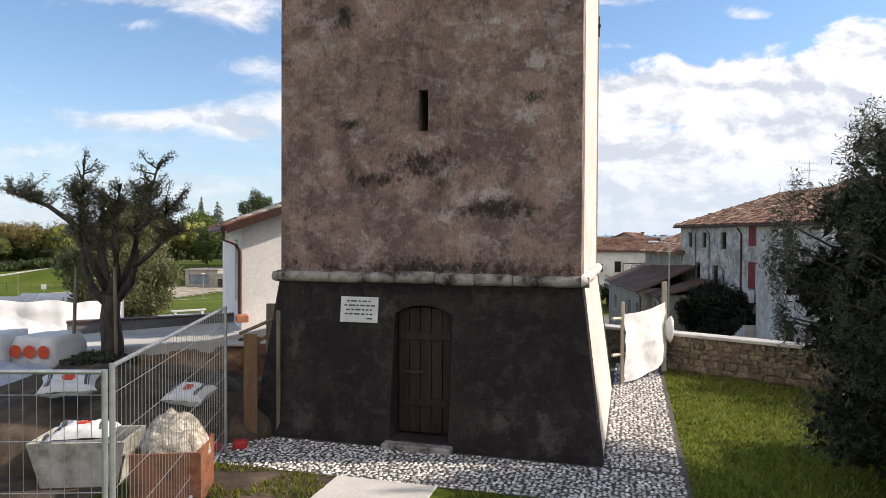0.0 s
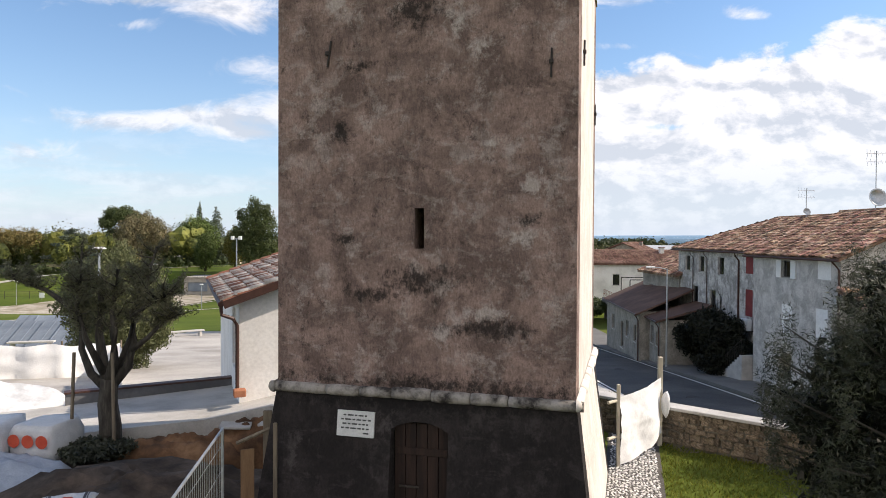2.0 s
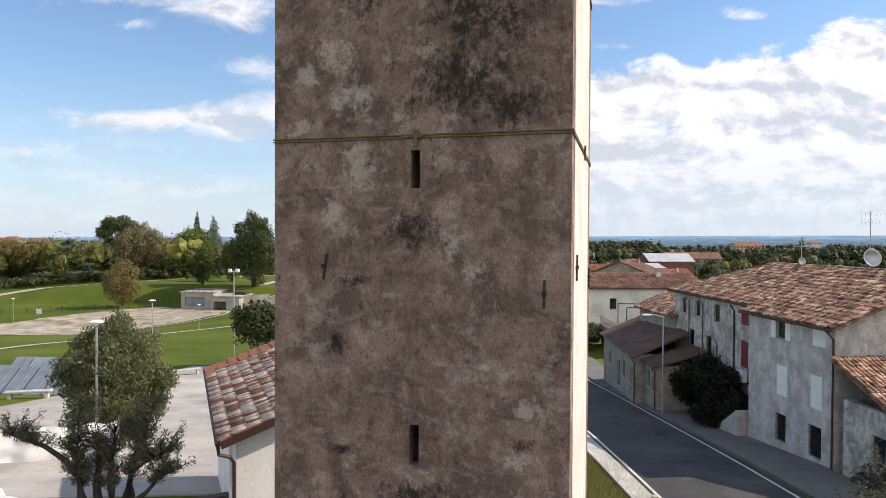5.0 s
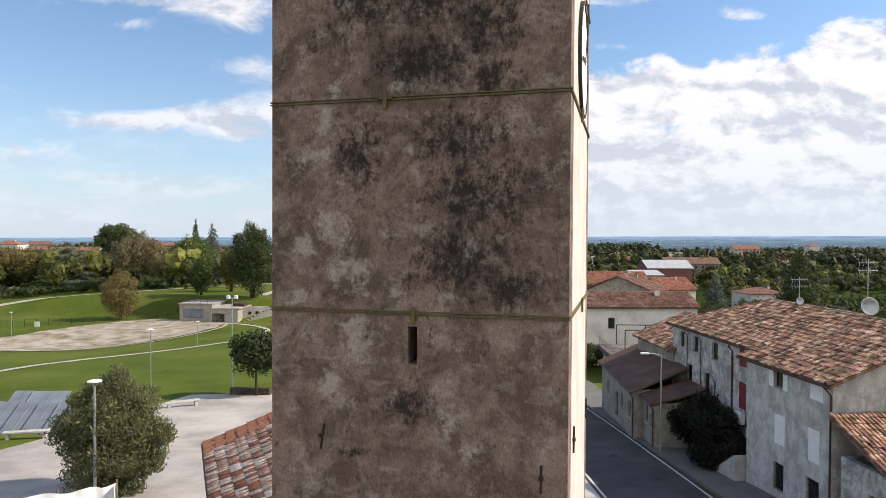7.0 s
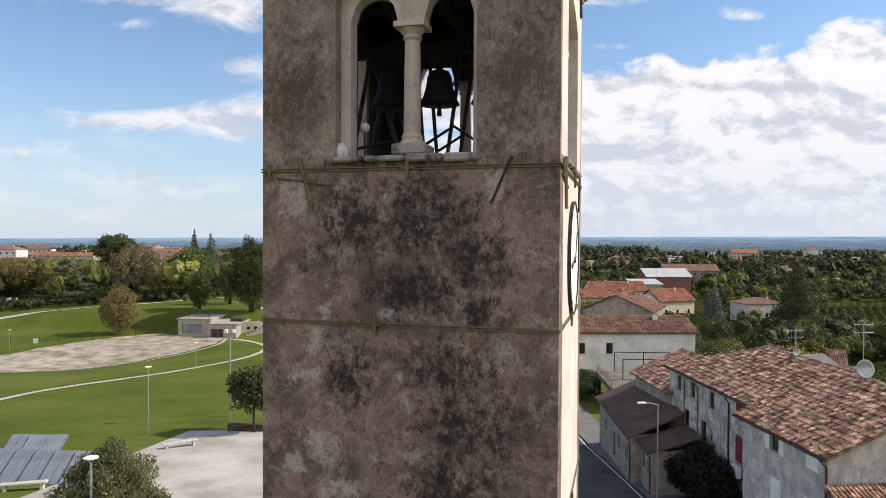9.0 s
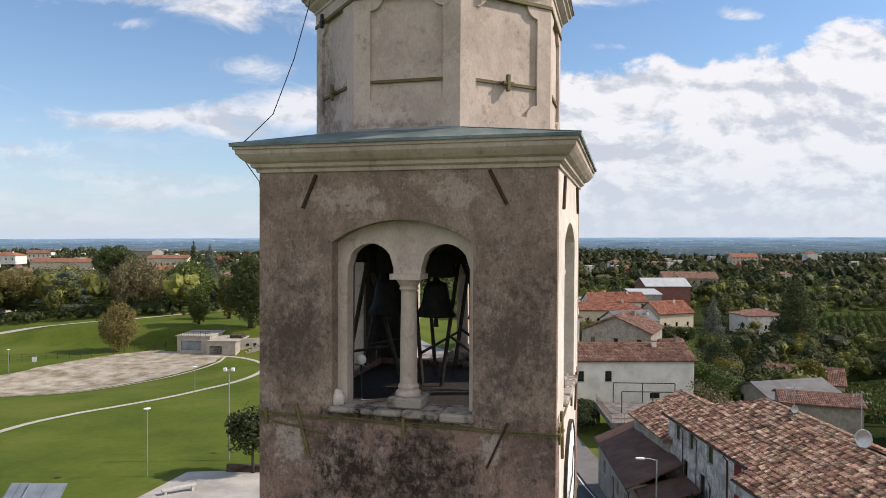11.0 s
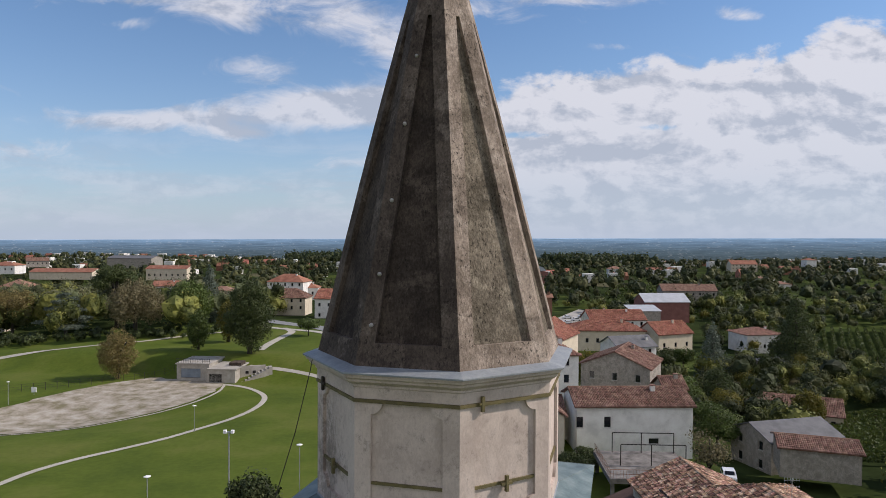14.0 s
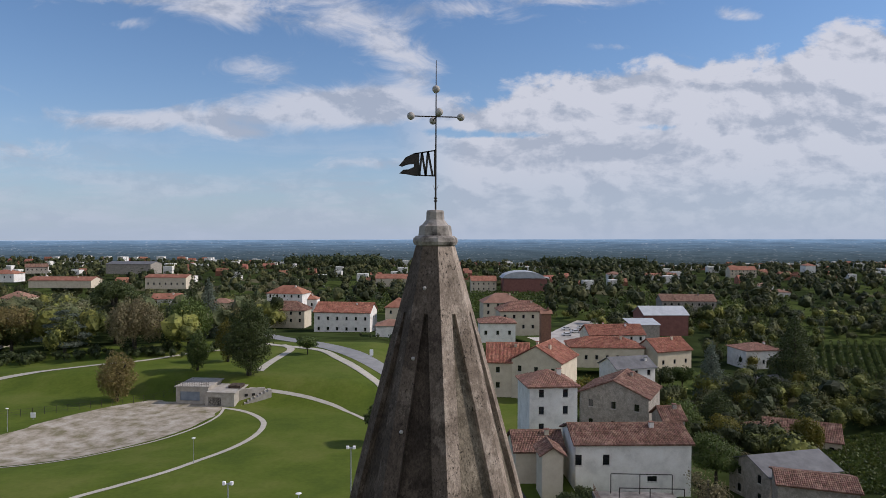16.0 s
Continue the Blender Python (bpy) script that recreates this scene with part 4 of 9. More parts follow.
def build_shaft():
    cap = 15.42
    slits = [(-0.065, 0.085, 4.67, 5.28), (-0.06, 0.088, 8.86, 9.43)]
    for a in range(4):
        bm = bmesh.new()
        w = HALF - (0.55 if a % 2 else 0.0)
        plate(bm, rows_cut(STRING, cap, -w, w, slits if a in (0, 2) else []), face_at(a, lambda v: HALF), 0.55)
        part("shaft_wall", bm, PLASTER_LIT if a == 1 else PLASTER, tower, "cream plaster, coloured lighter for the sunny side" if a == 1 else "grey brown plaster with pale patches and lichen")
        # bell chamber wall with a wide flat arch
        bm = bmesh.new()
        w = HALF - (0.22 if a % 2 else 0.0)
        l, r, spring, top = -1.09, 1.13, 17.95, 18.29
        polys = [rect(-w, l, cap, spring), rect(r, w, cap, spring), rect(-w, l, spring, 18.4), rect(r, w, spring, 18.4), rect(-w, w, 18.4, 19.1)]
        polys += arch_top(l, r, spring, top, 18.4, 16)
        plate(bm, polys, face_at(a, lambda v: HALF), 0.22)
        part("belfry_wall", bm, PLASTER_LIT if a == 1 else PLASTER_BELFRY, tower, "cream plaster, coloured lighter for the sunny side" if a == 1 else "pinkish brown plaster")
        # set back inside it: two round arches on a column
        h = HALF - 0.224 - (0.3 if a % 2 else 0.0)
        bm = bmesh.new()
        polys = [rect(-h, -0.93, cap, 17.55), rect(1.03, h, cap, 17.55), rect(-0.17, 0.27, 17.47, 17.55)]
        polys += arch_top(-0.93, -0.17, 17.55, 17.93, 18.2, 12) + arch_top(0.27, 1.03, 17.55, 17.93, 18.2, 12)
        polys += [rect(-h, -0.93, 17.55, 18.2), rect(-0.17, 0.27, 17.55, 18.2), rect(1.03, h, 17.55, 18.2), rect(-h, h, 18.2, 19.0)]
        plate(bm, polys, face_at(a, lambda v: HALF - 0.222), 0.24)
        part("arcade_wall", bm, PLASTER_DRUM, tower, "cream plaster with paired round arches")
        # added dark plate that paints the shade behind the arches
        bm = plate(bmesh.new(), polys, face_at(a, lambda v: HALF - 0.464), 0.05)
        part("inner_lining", bm, INNER_SHADE, tower, "inner plaster coloured dark as interior shade")
        R = side(a)
        bm = bmesh.new()
        lathe(bm, [(0.20, 15.612), (0.20, 15.65), (0.155, 15.69), (0.165, 15.74), (0.135, 15.79), (0.13, 16.5), (0.118, 17.2), (0.15, 17.24), (0.135, 17.28), (0.17, 17.33), (0.20, 17.38)], 20)
        box(bm, -0.24, 0.24, -0.22, 0.22, 17.385, 17.468)
        bm.transform(R @ Matrix.Translation((0.05, -2.02, 0)))
        part("column", bm, PLASTER_DRUM, tower, "pale stone column with moulded capital", smooth=False)
        bm = boxed(-0.20, 0.34, -2.31, -1.78, 15.445, 15.610, R, 0.025)
        part("column_plinth", bm, TORUS_MAT, tower, "worn grey plinth block")
        # worn sill stones, each its own length
        x = -1.13
        rnd = random.Random(30 + a)
        for length in (0.52, 0.66, 0.58, 0.52):
            bm = boxed(x + 0.006, min(x + length, 1.17) - 0.006, -2.40 - rnd.uniform(0, 0.03), -1.80, 15.345 - rnd.uniform(0, 0.03), 15.44 + rnd.uniform(-0.02, 0.0), R, 0.028)
            part("sill_stone", bm, TORUS_MAT, tower, "worn grey sill stone")
            x += length
        bm = bmesh.new()
        bmesh.ops.create_icosphere(bm, subdivisions=3, radius=1.0)
        for v in bm.verts:
            v.co *= 1 + 0.25 * noise.noise(v.co * 2.5 + Vector((a, 0, 0)))
        bm.transform(R @ Matrix.Translation((-1.05, -2.20, 15.50)) @ Matrix.Diagonal((0.11, 0.10, 0.15, 1)))
        part("pale_lump", bm, PLASTER_LIT, tower, "pale rounded lump at the sill end", smooth=True)
    # floor and ceiling timber coloured near black, as unlit chamber shade
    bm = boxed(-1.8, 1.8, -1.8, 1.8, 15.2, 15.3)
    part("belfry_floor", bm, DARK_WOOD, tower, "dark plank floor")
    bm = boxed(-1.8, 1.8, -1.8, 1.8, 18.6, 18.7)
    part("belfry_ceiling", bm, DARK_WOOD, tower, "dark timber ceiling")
    for z in (2.3, 8.0):
        bm = boxed(-1.78, 1.78, -1.78, 1.78, z, z + 0.12)
        part("inner_floor", bm, OLD_WOOD, tower)


def build_string_course():
    """Half-round stone course in separate lengths."""
    rnd = random.Random(4)
    for a in range(4):
        R = side(a)
        x, lengths = -2.46, [0.98, 0.56, 0.52, 0.62, 0.60, 0.56, 1.08]
        for n, length in enumerate(lengths):
            bm = bmesh.new()
            e = min(x + length, 2.46)
            r = 0.088 + rnd.uniform(-0.008, 0.006)
            z = STRING + rnd.uniform(-0.012, 0.012)
            k, m = 7, 10
            for i in range(k):
                u = x + 0.008 + (e - x - 0.016) * i / (k - 1)
                rr = r * (0.9 if i in (0, k - 1) else 1.0 + 0.06 * noise.noise((u * 5, a, n)))
                for j in range(m + 1):
                    t = -math.pi / 2 + math.pi * j / m
                    bm.verts.new(R @ Vector((u, -2.345 - 1.15 * rr * math.cos(t), z + rr * math.sin(t))))
            bm.verts.ensure_lookup_table()
            for i in range(k - 1):
                for j in range(m):
                    q = i * (m + 1) + j
                    bm.faces.new([bm.verts[c] for c in (q, q + 1, q + m + 2, q + m + 1)])
            for i in (0, k - 1):
                bm.faces.new([bm.verts[i * (m + 1) + j] for j in range(m + 1)])
            # stones on the sunny side take the lightened plaster colour too
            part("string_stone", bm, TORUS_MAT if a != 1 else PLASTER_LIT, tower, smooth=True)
            x += length


def build_door():
    door = part("door", boxed(-0.40, 0.50, -2.24, -2.20, 0.13, 2.06), DARK_GAP, tower, "old brown plank door under a flat arch")
    for i in range(5):
        x0 = -0.385 + i * 0.174
        part("plank", boxed(x0 + 0.004, x0 + 0.170, -2.28, -2.242, 0.15, 2.03, bevel=0.006), DOOR_WOOD, door)
    for z in (0.55, 1.55):
        part("rail", boxed(-0.36, 0.46, -2.305, -2.283, z, z + 0.11, bevel=0.006), DOOR_WOOD, door)
    part("latch", boxed(-0.30, 0.02, -2.33, -2.308, 1.05, 1.085, bevel=0.005), IRON, door, "iron latch bar")
    part("step", boxed(-0.47, 0.57, -2.82, -2.40, 0.0, 0.10, bevel=0.02), TORUS_MAT, tower, "worn stone doorstep")
    # commemorative plaque with lines of cut lettering too small to read
    slope = (FOOT - 2.345) / STRING
    m = Matrix.Translation((-0.965, -(FOOT - slope * 1.985) - 0.012, 1.985)) @ Matrix.Rotation(-math.atan(slope), 4, "X")
    pl = part("plaque", boxed(-0.305, 0.305, -0.02, 0.02, -0.195, 0.195, m, 0.006), MARBLE, tower, "white stone plaque with five lines of lettering")
    rnd = random.Random(8)
    for i, (a, b) in enumerate(((-0.2, 0.2), (-0.24, 0.25), (-0.21, 0.21), (-0.23, 0.24), (0.13, 0.22))):
        x = a
        while x < b - 0.02:
            w = min(rnd.uniform(0.03, 0.10), b - x)
            z = 0.13 - i * 0.065
            part("lettering", boxed(x, x + w, -0.026, -0.0205, z - 0.013, z + 0.009, m), INK, pl)
            x += w + 0.022


def build_cornices():
    bm = bmesh.new()
    moulding(bm, [(2.30, 19.02), (2.365, 19.03), (2.375, 19.08), (2.43, 19.11), (2.44, 19.16), (2.50, 19.19), (2.56, 19.25), (2.60, 19.30), (2.61, 19.36), (2.635, 19.37), (2.638, 19.43), (2.3, 19.435)], 4)
    part("cornice", bm, PLASTER_DRUM, tower, "moulded cream cornice")
    bm = bmesh.new()
    # sheet roof that runs from the square eave up to the eight-sided drum
    E, D, zt = 2.672, 2.055, 19.68
    q = D * math.tan(math.pi / 8)
    base = [bm.verts.new((x, y, 19.415)) for x, y in ((-E, -E), (E, -E), (E, E), (-E, E))]
    lip = [bm.verts.new((x, y, 19.458)) for x, y in ((-E, -E), (E, -E), (E, E), (-E, E))]
    head = [bm.verts.new((x, y, zt)) for x, y in ((-q, -D), (q, -D), (D, -q), (D, q), (q, D), (-q, D), (-D, q), (-D, -q))]
    for i in range(4):
        j = (i + 1) % 4
        bm.faces.new((base[i], base[j], lip[j], lip[i]))
        bm.faces.new((lip[i], lip[j], head[2 * i + 1], head[2 * i]))
        bm.faces.new((lip[j], head[(2 * i + 2) % 8], head[2 * i + 1]))
    bm.faces.new(base[::-1]), bm.faces.new(head)
    part("skirt_roof", bm, COPPER, tower, "grey-green sheet metal skirt roof")
    for a in range(4):
        R = side(a)
        for u, w in ((-q, -E), (q, E)):
            part("seam", tube(bmesh.new(), [R @ Vector((u, -D, zt + 0.003)), R @ Vector((w, -E, 19.461))], 0.009, 5), COPPER, tower)
    bm = bmesh.new()
    moulding(bm, [(2.05, 19.64), (2.088, 19.645), (2.082, 19.695), (2.068, 19.705), (2.0, 19.71)], 8)
    part("upstand", bm, LEAD, tower, "dark lead upstand")
    bm = bmesh.new()
    moulding(bm, [(2.02, 21.762), (2.072, 21.765), (2.075, 21.935), (2.10, 21.95), (2.104, 21.985), (2.15, 22.015), (2.20, 22.05), (2.21, 22.085), (2.255, 22.115), (2.262, 22.155), (2.285, 22.16), (2.29, 22.19), (1.9, 22.195)], 8)
    part("drum_cornice", bm, PLASTER_DRUM, tower, "moulded cream cornice")
    bm = bmesh.new()
    moulding(bm, [(2.30, 22.175), (2.312, 22.18), (2.312, 22.205), (2.28, 22.215), (1.98, 22.285), (1.8, 22.286)], 8)
    part("flashing", bm, LEAD, tower, "grey lead flashing")


def notched(w, z0, z1, r, n=5):
    """Panel outline with hollow quarter-round corners, counter-clockwise from the lower left."""
    pts = []
    for cx, cz, a0 in ((-w, z0, 90), (w, z0, 180), (w, z1, 270), (-w, z1, 0)):
        for i in range(n + 1):
            t = radians(a0 - 90 * i / n)
            pts.append((cx + r * math.cos(t), cz + r * math.sin(t)))
    return pts


def build_drum():
    ap, z0, z1 = 2.065, 19.55, 21.76
    bm = bmesh.new()
    moulding(bm, [(ap - 0.055, z0), (ap - 0.055, z1 + 0.3)], 8)
    part("drum", bm, PLASTER_DRUM, tower, "eight-sided cream drum")
    hw = ap * math.tan(math.pi / 8)
    for k in range(8):
        R = Matrix.Rotation(k * math.pi / 4, 4, "Z")
        inner = notched(0.585, 19.94, 21.72, 0.20)
        pw, p0, p1 = 0.585, 19.94, 21.72
        polys = [rect(-hw, hw, z0, p0), rect(-hw, hw, p1, z1), rect(-hw, -pw, p0, p1), rect(pw, hw, p0, p1)]
        for q, c in enumerate(((-pw, p0), (pw, p0), (pw, p1), (-pw, p1))):
            arc = inner[q * 6:q * 6 + 6]
            polys += [[c, s, t] for s, t in zip(arc, arc[1:])]
        bm = plate(bmesh.new(), polys, lambda u, v, d: R @ Vector((u, -ap + d, v)), 0.075)
        part("drum_panel", bm, PLASTER_DRUM, tower)
        # flat tie band across the panel with a clamp
        bm = boxed(-0.60, 0.60, -ap + 0.02, -ap + 0.06, 20.405, 20.450, R)
        band = part("tie_band", bm, CABLE, tower, "flat yellowed tie band")
        if k % 2:
            bm = boxed(-0.03, 0.03, -ap - 0.06, -ap + 0.0, 20.30, 20.56, R, 0.008)
            box(bm, -0.10, 0.10, -ap - 0.05, -ap - 0.005, 20.41, 20.45, R)
            part("clamp", bm, CABLE, band, "cable clamp")
            bm = boxed(-0.50, -0.44, -ap - 0.07, -ap - 0.02, 21.62, 21.86, R, 0.008)
            box(bm, -0.54, -0.38, -ap - 0.065, -ap - 0.03, 21.73, 21.76, R)
            part("bracket", bm, CABLE if k == 1 else IRON, tower, "small iron bracket")
    bm = bmesh.new()
    moulding(bm, [(2.055, 21.70), (2.090, 21.703), (2.090, 21.755), (2.055, 21.758)], 8)
    part("drum_tie", bm, CABLE, tower, "yellowed steel tie round the drum")


SP0, SP1, AP0, AP1 = 22.26, 29.40, 2.06, 0.32
# the spire leans a little out of plumb
LEAN = Matrix(((1, 0, -0.0100, 0.0100 * SP0), (0, 1, -0.0028, 0.0028 * SP0), (0, 0, 1, 0), (0, 0, 0, 1)))


def spire_ap(v):
    t = (v - SP0) / (SP1 - SP0)
    return AP0 + (AP1 - AP0) * t + 0.030 * math.sin(math.pi * t)


def build_spire():
    bm = bmesh.new()
    moulding(bm, [(spire_ap(z) - 0.11, z) for z in (SP0 + 0.001, SP1)], 8)
    bm.transform(LEAN)
    part("spire_core", bm, SPIRE_DARK, tower, "dark weathered cement spire")
    t8 = math.tan(math.pi / 8)
    for k in range(8):
        R = Matrix.Rotation(k * math.pi / 4, 4, "Z")
        at = lambda u, v, d: LEAN @ (R @ Vector((u, -spire_ap(v) + d, v)))
        b0, b1 = 22.62, 28.15
        w0, w1 = spire_ap(b0) * t8 - 0.27, 0.035
        W = lambda v: spire_ap(v) * t8
        rows = [b0 + (b1 - b0) * i / 6 for i in range(7)]
        wi = lambda v: w0 + (w1 - w0) * (v - b0) / (b1 - b0)
        polys = [[(-W(SP0), SP0), (W(SP0), SP0), (W(b0), b0), (w0, b0), (-w0, b0), (-W(b0), b0)]]
        for p, q in zip(rows, rows[1:]):
            polys += [[(-W(p), p), (-wi(p), p), (-wi(q), q), (-W(q), q)], [(wi(p), p), (W(p), p), (W(q), q), (wi(q), q)]]
        polys.append([(-W(b1), b1), (-w1, b1), (w1, b1), (W(b1), b1), (W(SP1), SP1), (-W(SP1), SP1)])
        # the three faces turned from the sun get the shade-darkened copies
        part("spire_face", plate(bmesh.new(), polys, at, 0.105), SPIRE_RIB if k in (0, 6, 7) else SPIRE_MAT, tower, "cement facing with lichen, coloured darker on its shaded side" if k in (0, 6, 7) else "grey brown cement facing")
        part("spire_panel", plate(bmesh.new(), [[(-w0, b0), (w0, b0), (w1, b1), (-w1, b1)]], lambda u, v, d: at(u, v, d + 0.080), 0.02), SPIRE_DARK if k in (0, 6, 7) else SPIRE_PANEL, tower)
    # bolt heads up one rib
    R = Matrix.Rotation(-math.pi / 8, 4, "Z")
    for z in (22.9, 23.7, 24.9, 26.2, 27.4, 28.6):
        bm = bmesh.new()
        bmesh.ops.create_uvsphere(bm, u_segments=8, v_segments=6, radius=0.035)
        bm.transform(LEAN @ R @ Matrix.Translation((0.16, -spire_ap(z) / math.cos(math.pi / 8) + 0.05, z)))
        part("bolt_head", bm, BALL, tower, smooth=True)


def build_finial():
    bm = bmesh.new()
    moulding(bm, [(0.30, 29.33), (0.36, 29.36), (0.385, 29.42), (0.375, 29.48), (0.33, 29.52), (0.29, 29.53), (0.27, 29.70), (0.22, 29.73), (0.155, 29.82), (0.15, 29.96), (0.135, 29.99), (0.05, 30.0)], 8)
    bm.transform(LEAN)
    part("finial_cap", bm, TORUS_MAT, tower, "moulded grey stone cap")
    vane = thing("weather_vane", "dark iron cross with grey balls and pierced banner on the spire", "weather vane", TOWER @ pose(-0.072, -0.02, 29.995, 0, 0, 15.557))
    part("rod", tube(bmesh.new(), [(0, 0, 0), (0, 0, 1.2), (0, 0, 2.3), (0, 0, 2.735)], 0.017, 8, 0.006), IRON, vane)
    for z in (0.17, 0.22):
        bm = bmesh.new()
        lathe(bm, [(0.02, z - 0.014), (0.036, z), (0.02, z + 0.014)], 10)
        part("collar", bm, IRON, vane)
    m = Matrix.Rotation(radians(7), 4, "Z")
    for d in ((1, 0), (0, 1)):
        p, q = m @ Vector((-0.46 * d[0], -0.46 * d[1], 1.71)), m @ Vector((0.46 * d[0], 0.46 * d[1], 1.71))
        arm = part("cross_arm", tube(bmesh.new(), [p, q], 0.012, 6), IRON, vane)
        for c in (p, q):
            bm = bmesh.new()
            bmesh.ops.create_uvsphere(bm, u_segments=16, v_segments=10, radius=0.071, matrix=Matrix.Translation(c))
            part("ball", bm, BALL, vane, "grey metal ball", smooth=True)
    bm = bmesh.new()
    bmesh.ops.create_uvsphere(bm, u_segments=16, v_segments=10, radius=0.071, matrix=Matrix.Translation((0, 0, 2.21)))
    part("ball", bm, BALL, vane, "grey metal ball", smooth=True)
    # pierced banner, with a forked tail
    bm = bmesh.new()
    at = lambda u, v, d: Vector((u, -0.006 + d, v))
    top = lambda u: 1.105 + 0.16 * u if u > -0.40 else 1.041 + 0.30 * (u + 0.40)
    low = lambda u: 0.615 - 0.03 * u if u > -0.40 else 0.627 - 0.02 * (u + 0.40)
    bars = [(-0.005, -0.035), (-0.30, -0.40)]
    polys = [[(a, low(a)), (a, top(a)), (b, top(b)), (b, low(b))] for a, b in bars]
    for a, b in ((-0.035, -0.125), (-0.165, -0.125), (-0.165, -0.235), (-0.28, -0.235)):
        polys.append([(a, low(a)), (b, top(b)), (b - 0.04, top(b - 0.04)), (a - 0.04, low(a - 0.04))])
    us = [-0.005 - 0.0395 * i for i in range(11)]
    for a, b in zip(us, us[1:]):
        polys += [[(a, top(a) - 0.022), (a, top(a)), (b, top(b)), (b, top(b) - 0.022)], [(a, low(a)), (a, low(a) + 0.022), (b, low(b) + 0.022), (b, low(b))]]
    polys += [[(-0.40, 0.84), (-0.40, 1.04), (-0.55, 0.965), (-0.675, 0.81), (-0.62, 0.79), (-0.52, 0.83)], [(-0.40, 0.627), (-0.40, 0.79), (-0.50, 0.745), (-0.60, 0.735), (-0.67, 0.665), (-0.55, 0.655)]]
    for q in polys:
        plate(bm, [q], at, 0.012)
    part("banner", bm, IRON, vane, "pierced iron banner with forked tail")
    for s in (-1, 1):
        part("spur", tube(bmesh.new(), [(0, 0, 0.34), (0.05 * s, 0, 0.46)], 0.006, 5, 0.003), IRON, vane)


def build_ties():
    """Steel tie cables round the shaft, with clamps, and the iron anchors."""
    for z, clamps in ((9.615, (0.03,)), (12.85, (-0.43,)), (15.215, (0.08, -2.2))):
        bm = bmesh.new()
        for dz in (0.0, 0.04):
            moulding(bm, [(HALF + 0.004, z + dz - 0.011), (HALF + 0.024, z + dz - 0.008), (HALF + 0.024, z + dz + 0.008), (HALF + 0.004, z + dz + 0.011)], 4)
        band = part("tie_cable", bm, CABLE, tower, "pair of yellowed steel tie cables")
        for a in range(4):
            for c in clamps:
                bm = boxed(c - 0.03, c + 0.03, -HALF - 0.06, -HALF - 0.025, z - 0.14, z + 0.12, side(a), 0.008)
                box(bm, c - 0.11, c + 0.11, -HALF - 0.05, -HALF - 0.026, z + 0.005, z + 0.03, side(a))
                part("clamp", bm, CABLE, band, "cable clamp")
    anchors = [((-1.69, 15.42), (-1.47, 14.65), 0.03, CABLE), ((1.65, 15.37), (1.35, 14.69), 0.02, STRUT), ((-1.35, 18.98), (-1.575, 18.47), 0.030, STRUT), ((1.366, 19.0), (1.62, 18.51), 0.030, STRUT),
               ((-1.42, 7.86), (-1.48, 7.46), 0.016, IRON), ((1.96, 7.52), (1.955, 7.11), 0.016, IRON), ((-2.1, 15.13), (-1.16, 14.99), 0.018, CABLE)]
    for a in range(2):
        for p, q, r, mt in anchors:
            R = side(a)
            pts = [R @ Vector((p[0], -HALF - 0.02, p[1])), R @ Vector((q[0], -HALF - 0.02, q[1]))]
            part("anchor_bar", tube(bmesh.new(), pts, r, 6), mt, tower, "iron anchor bar")
            if r < 0.02 and mt is IRON:
                part("anchor_eye", boxed(q[0] - 0.03, q[0] + 0.03, -HALF - 0.05, -HALF, p[1] - 0.22, p[1] - 0.16, R, 0.008), IRON, tower)


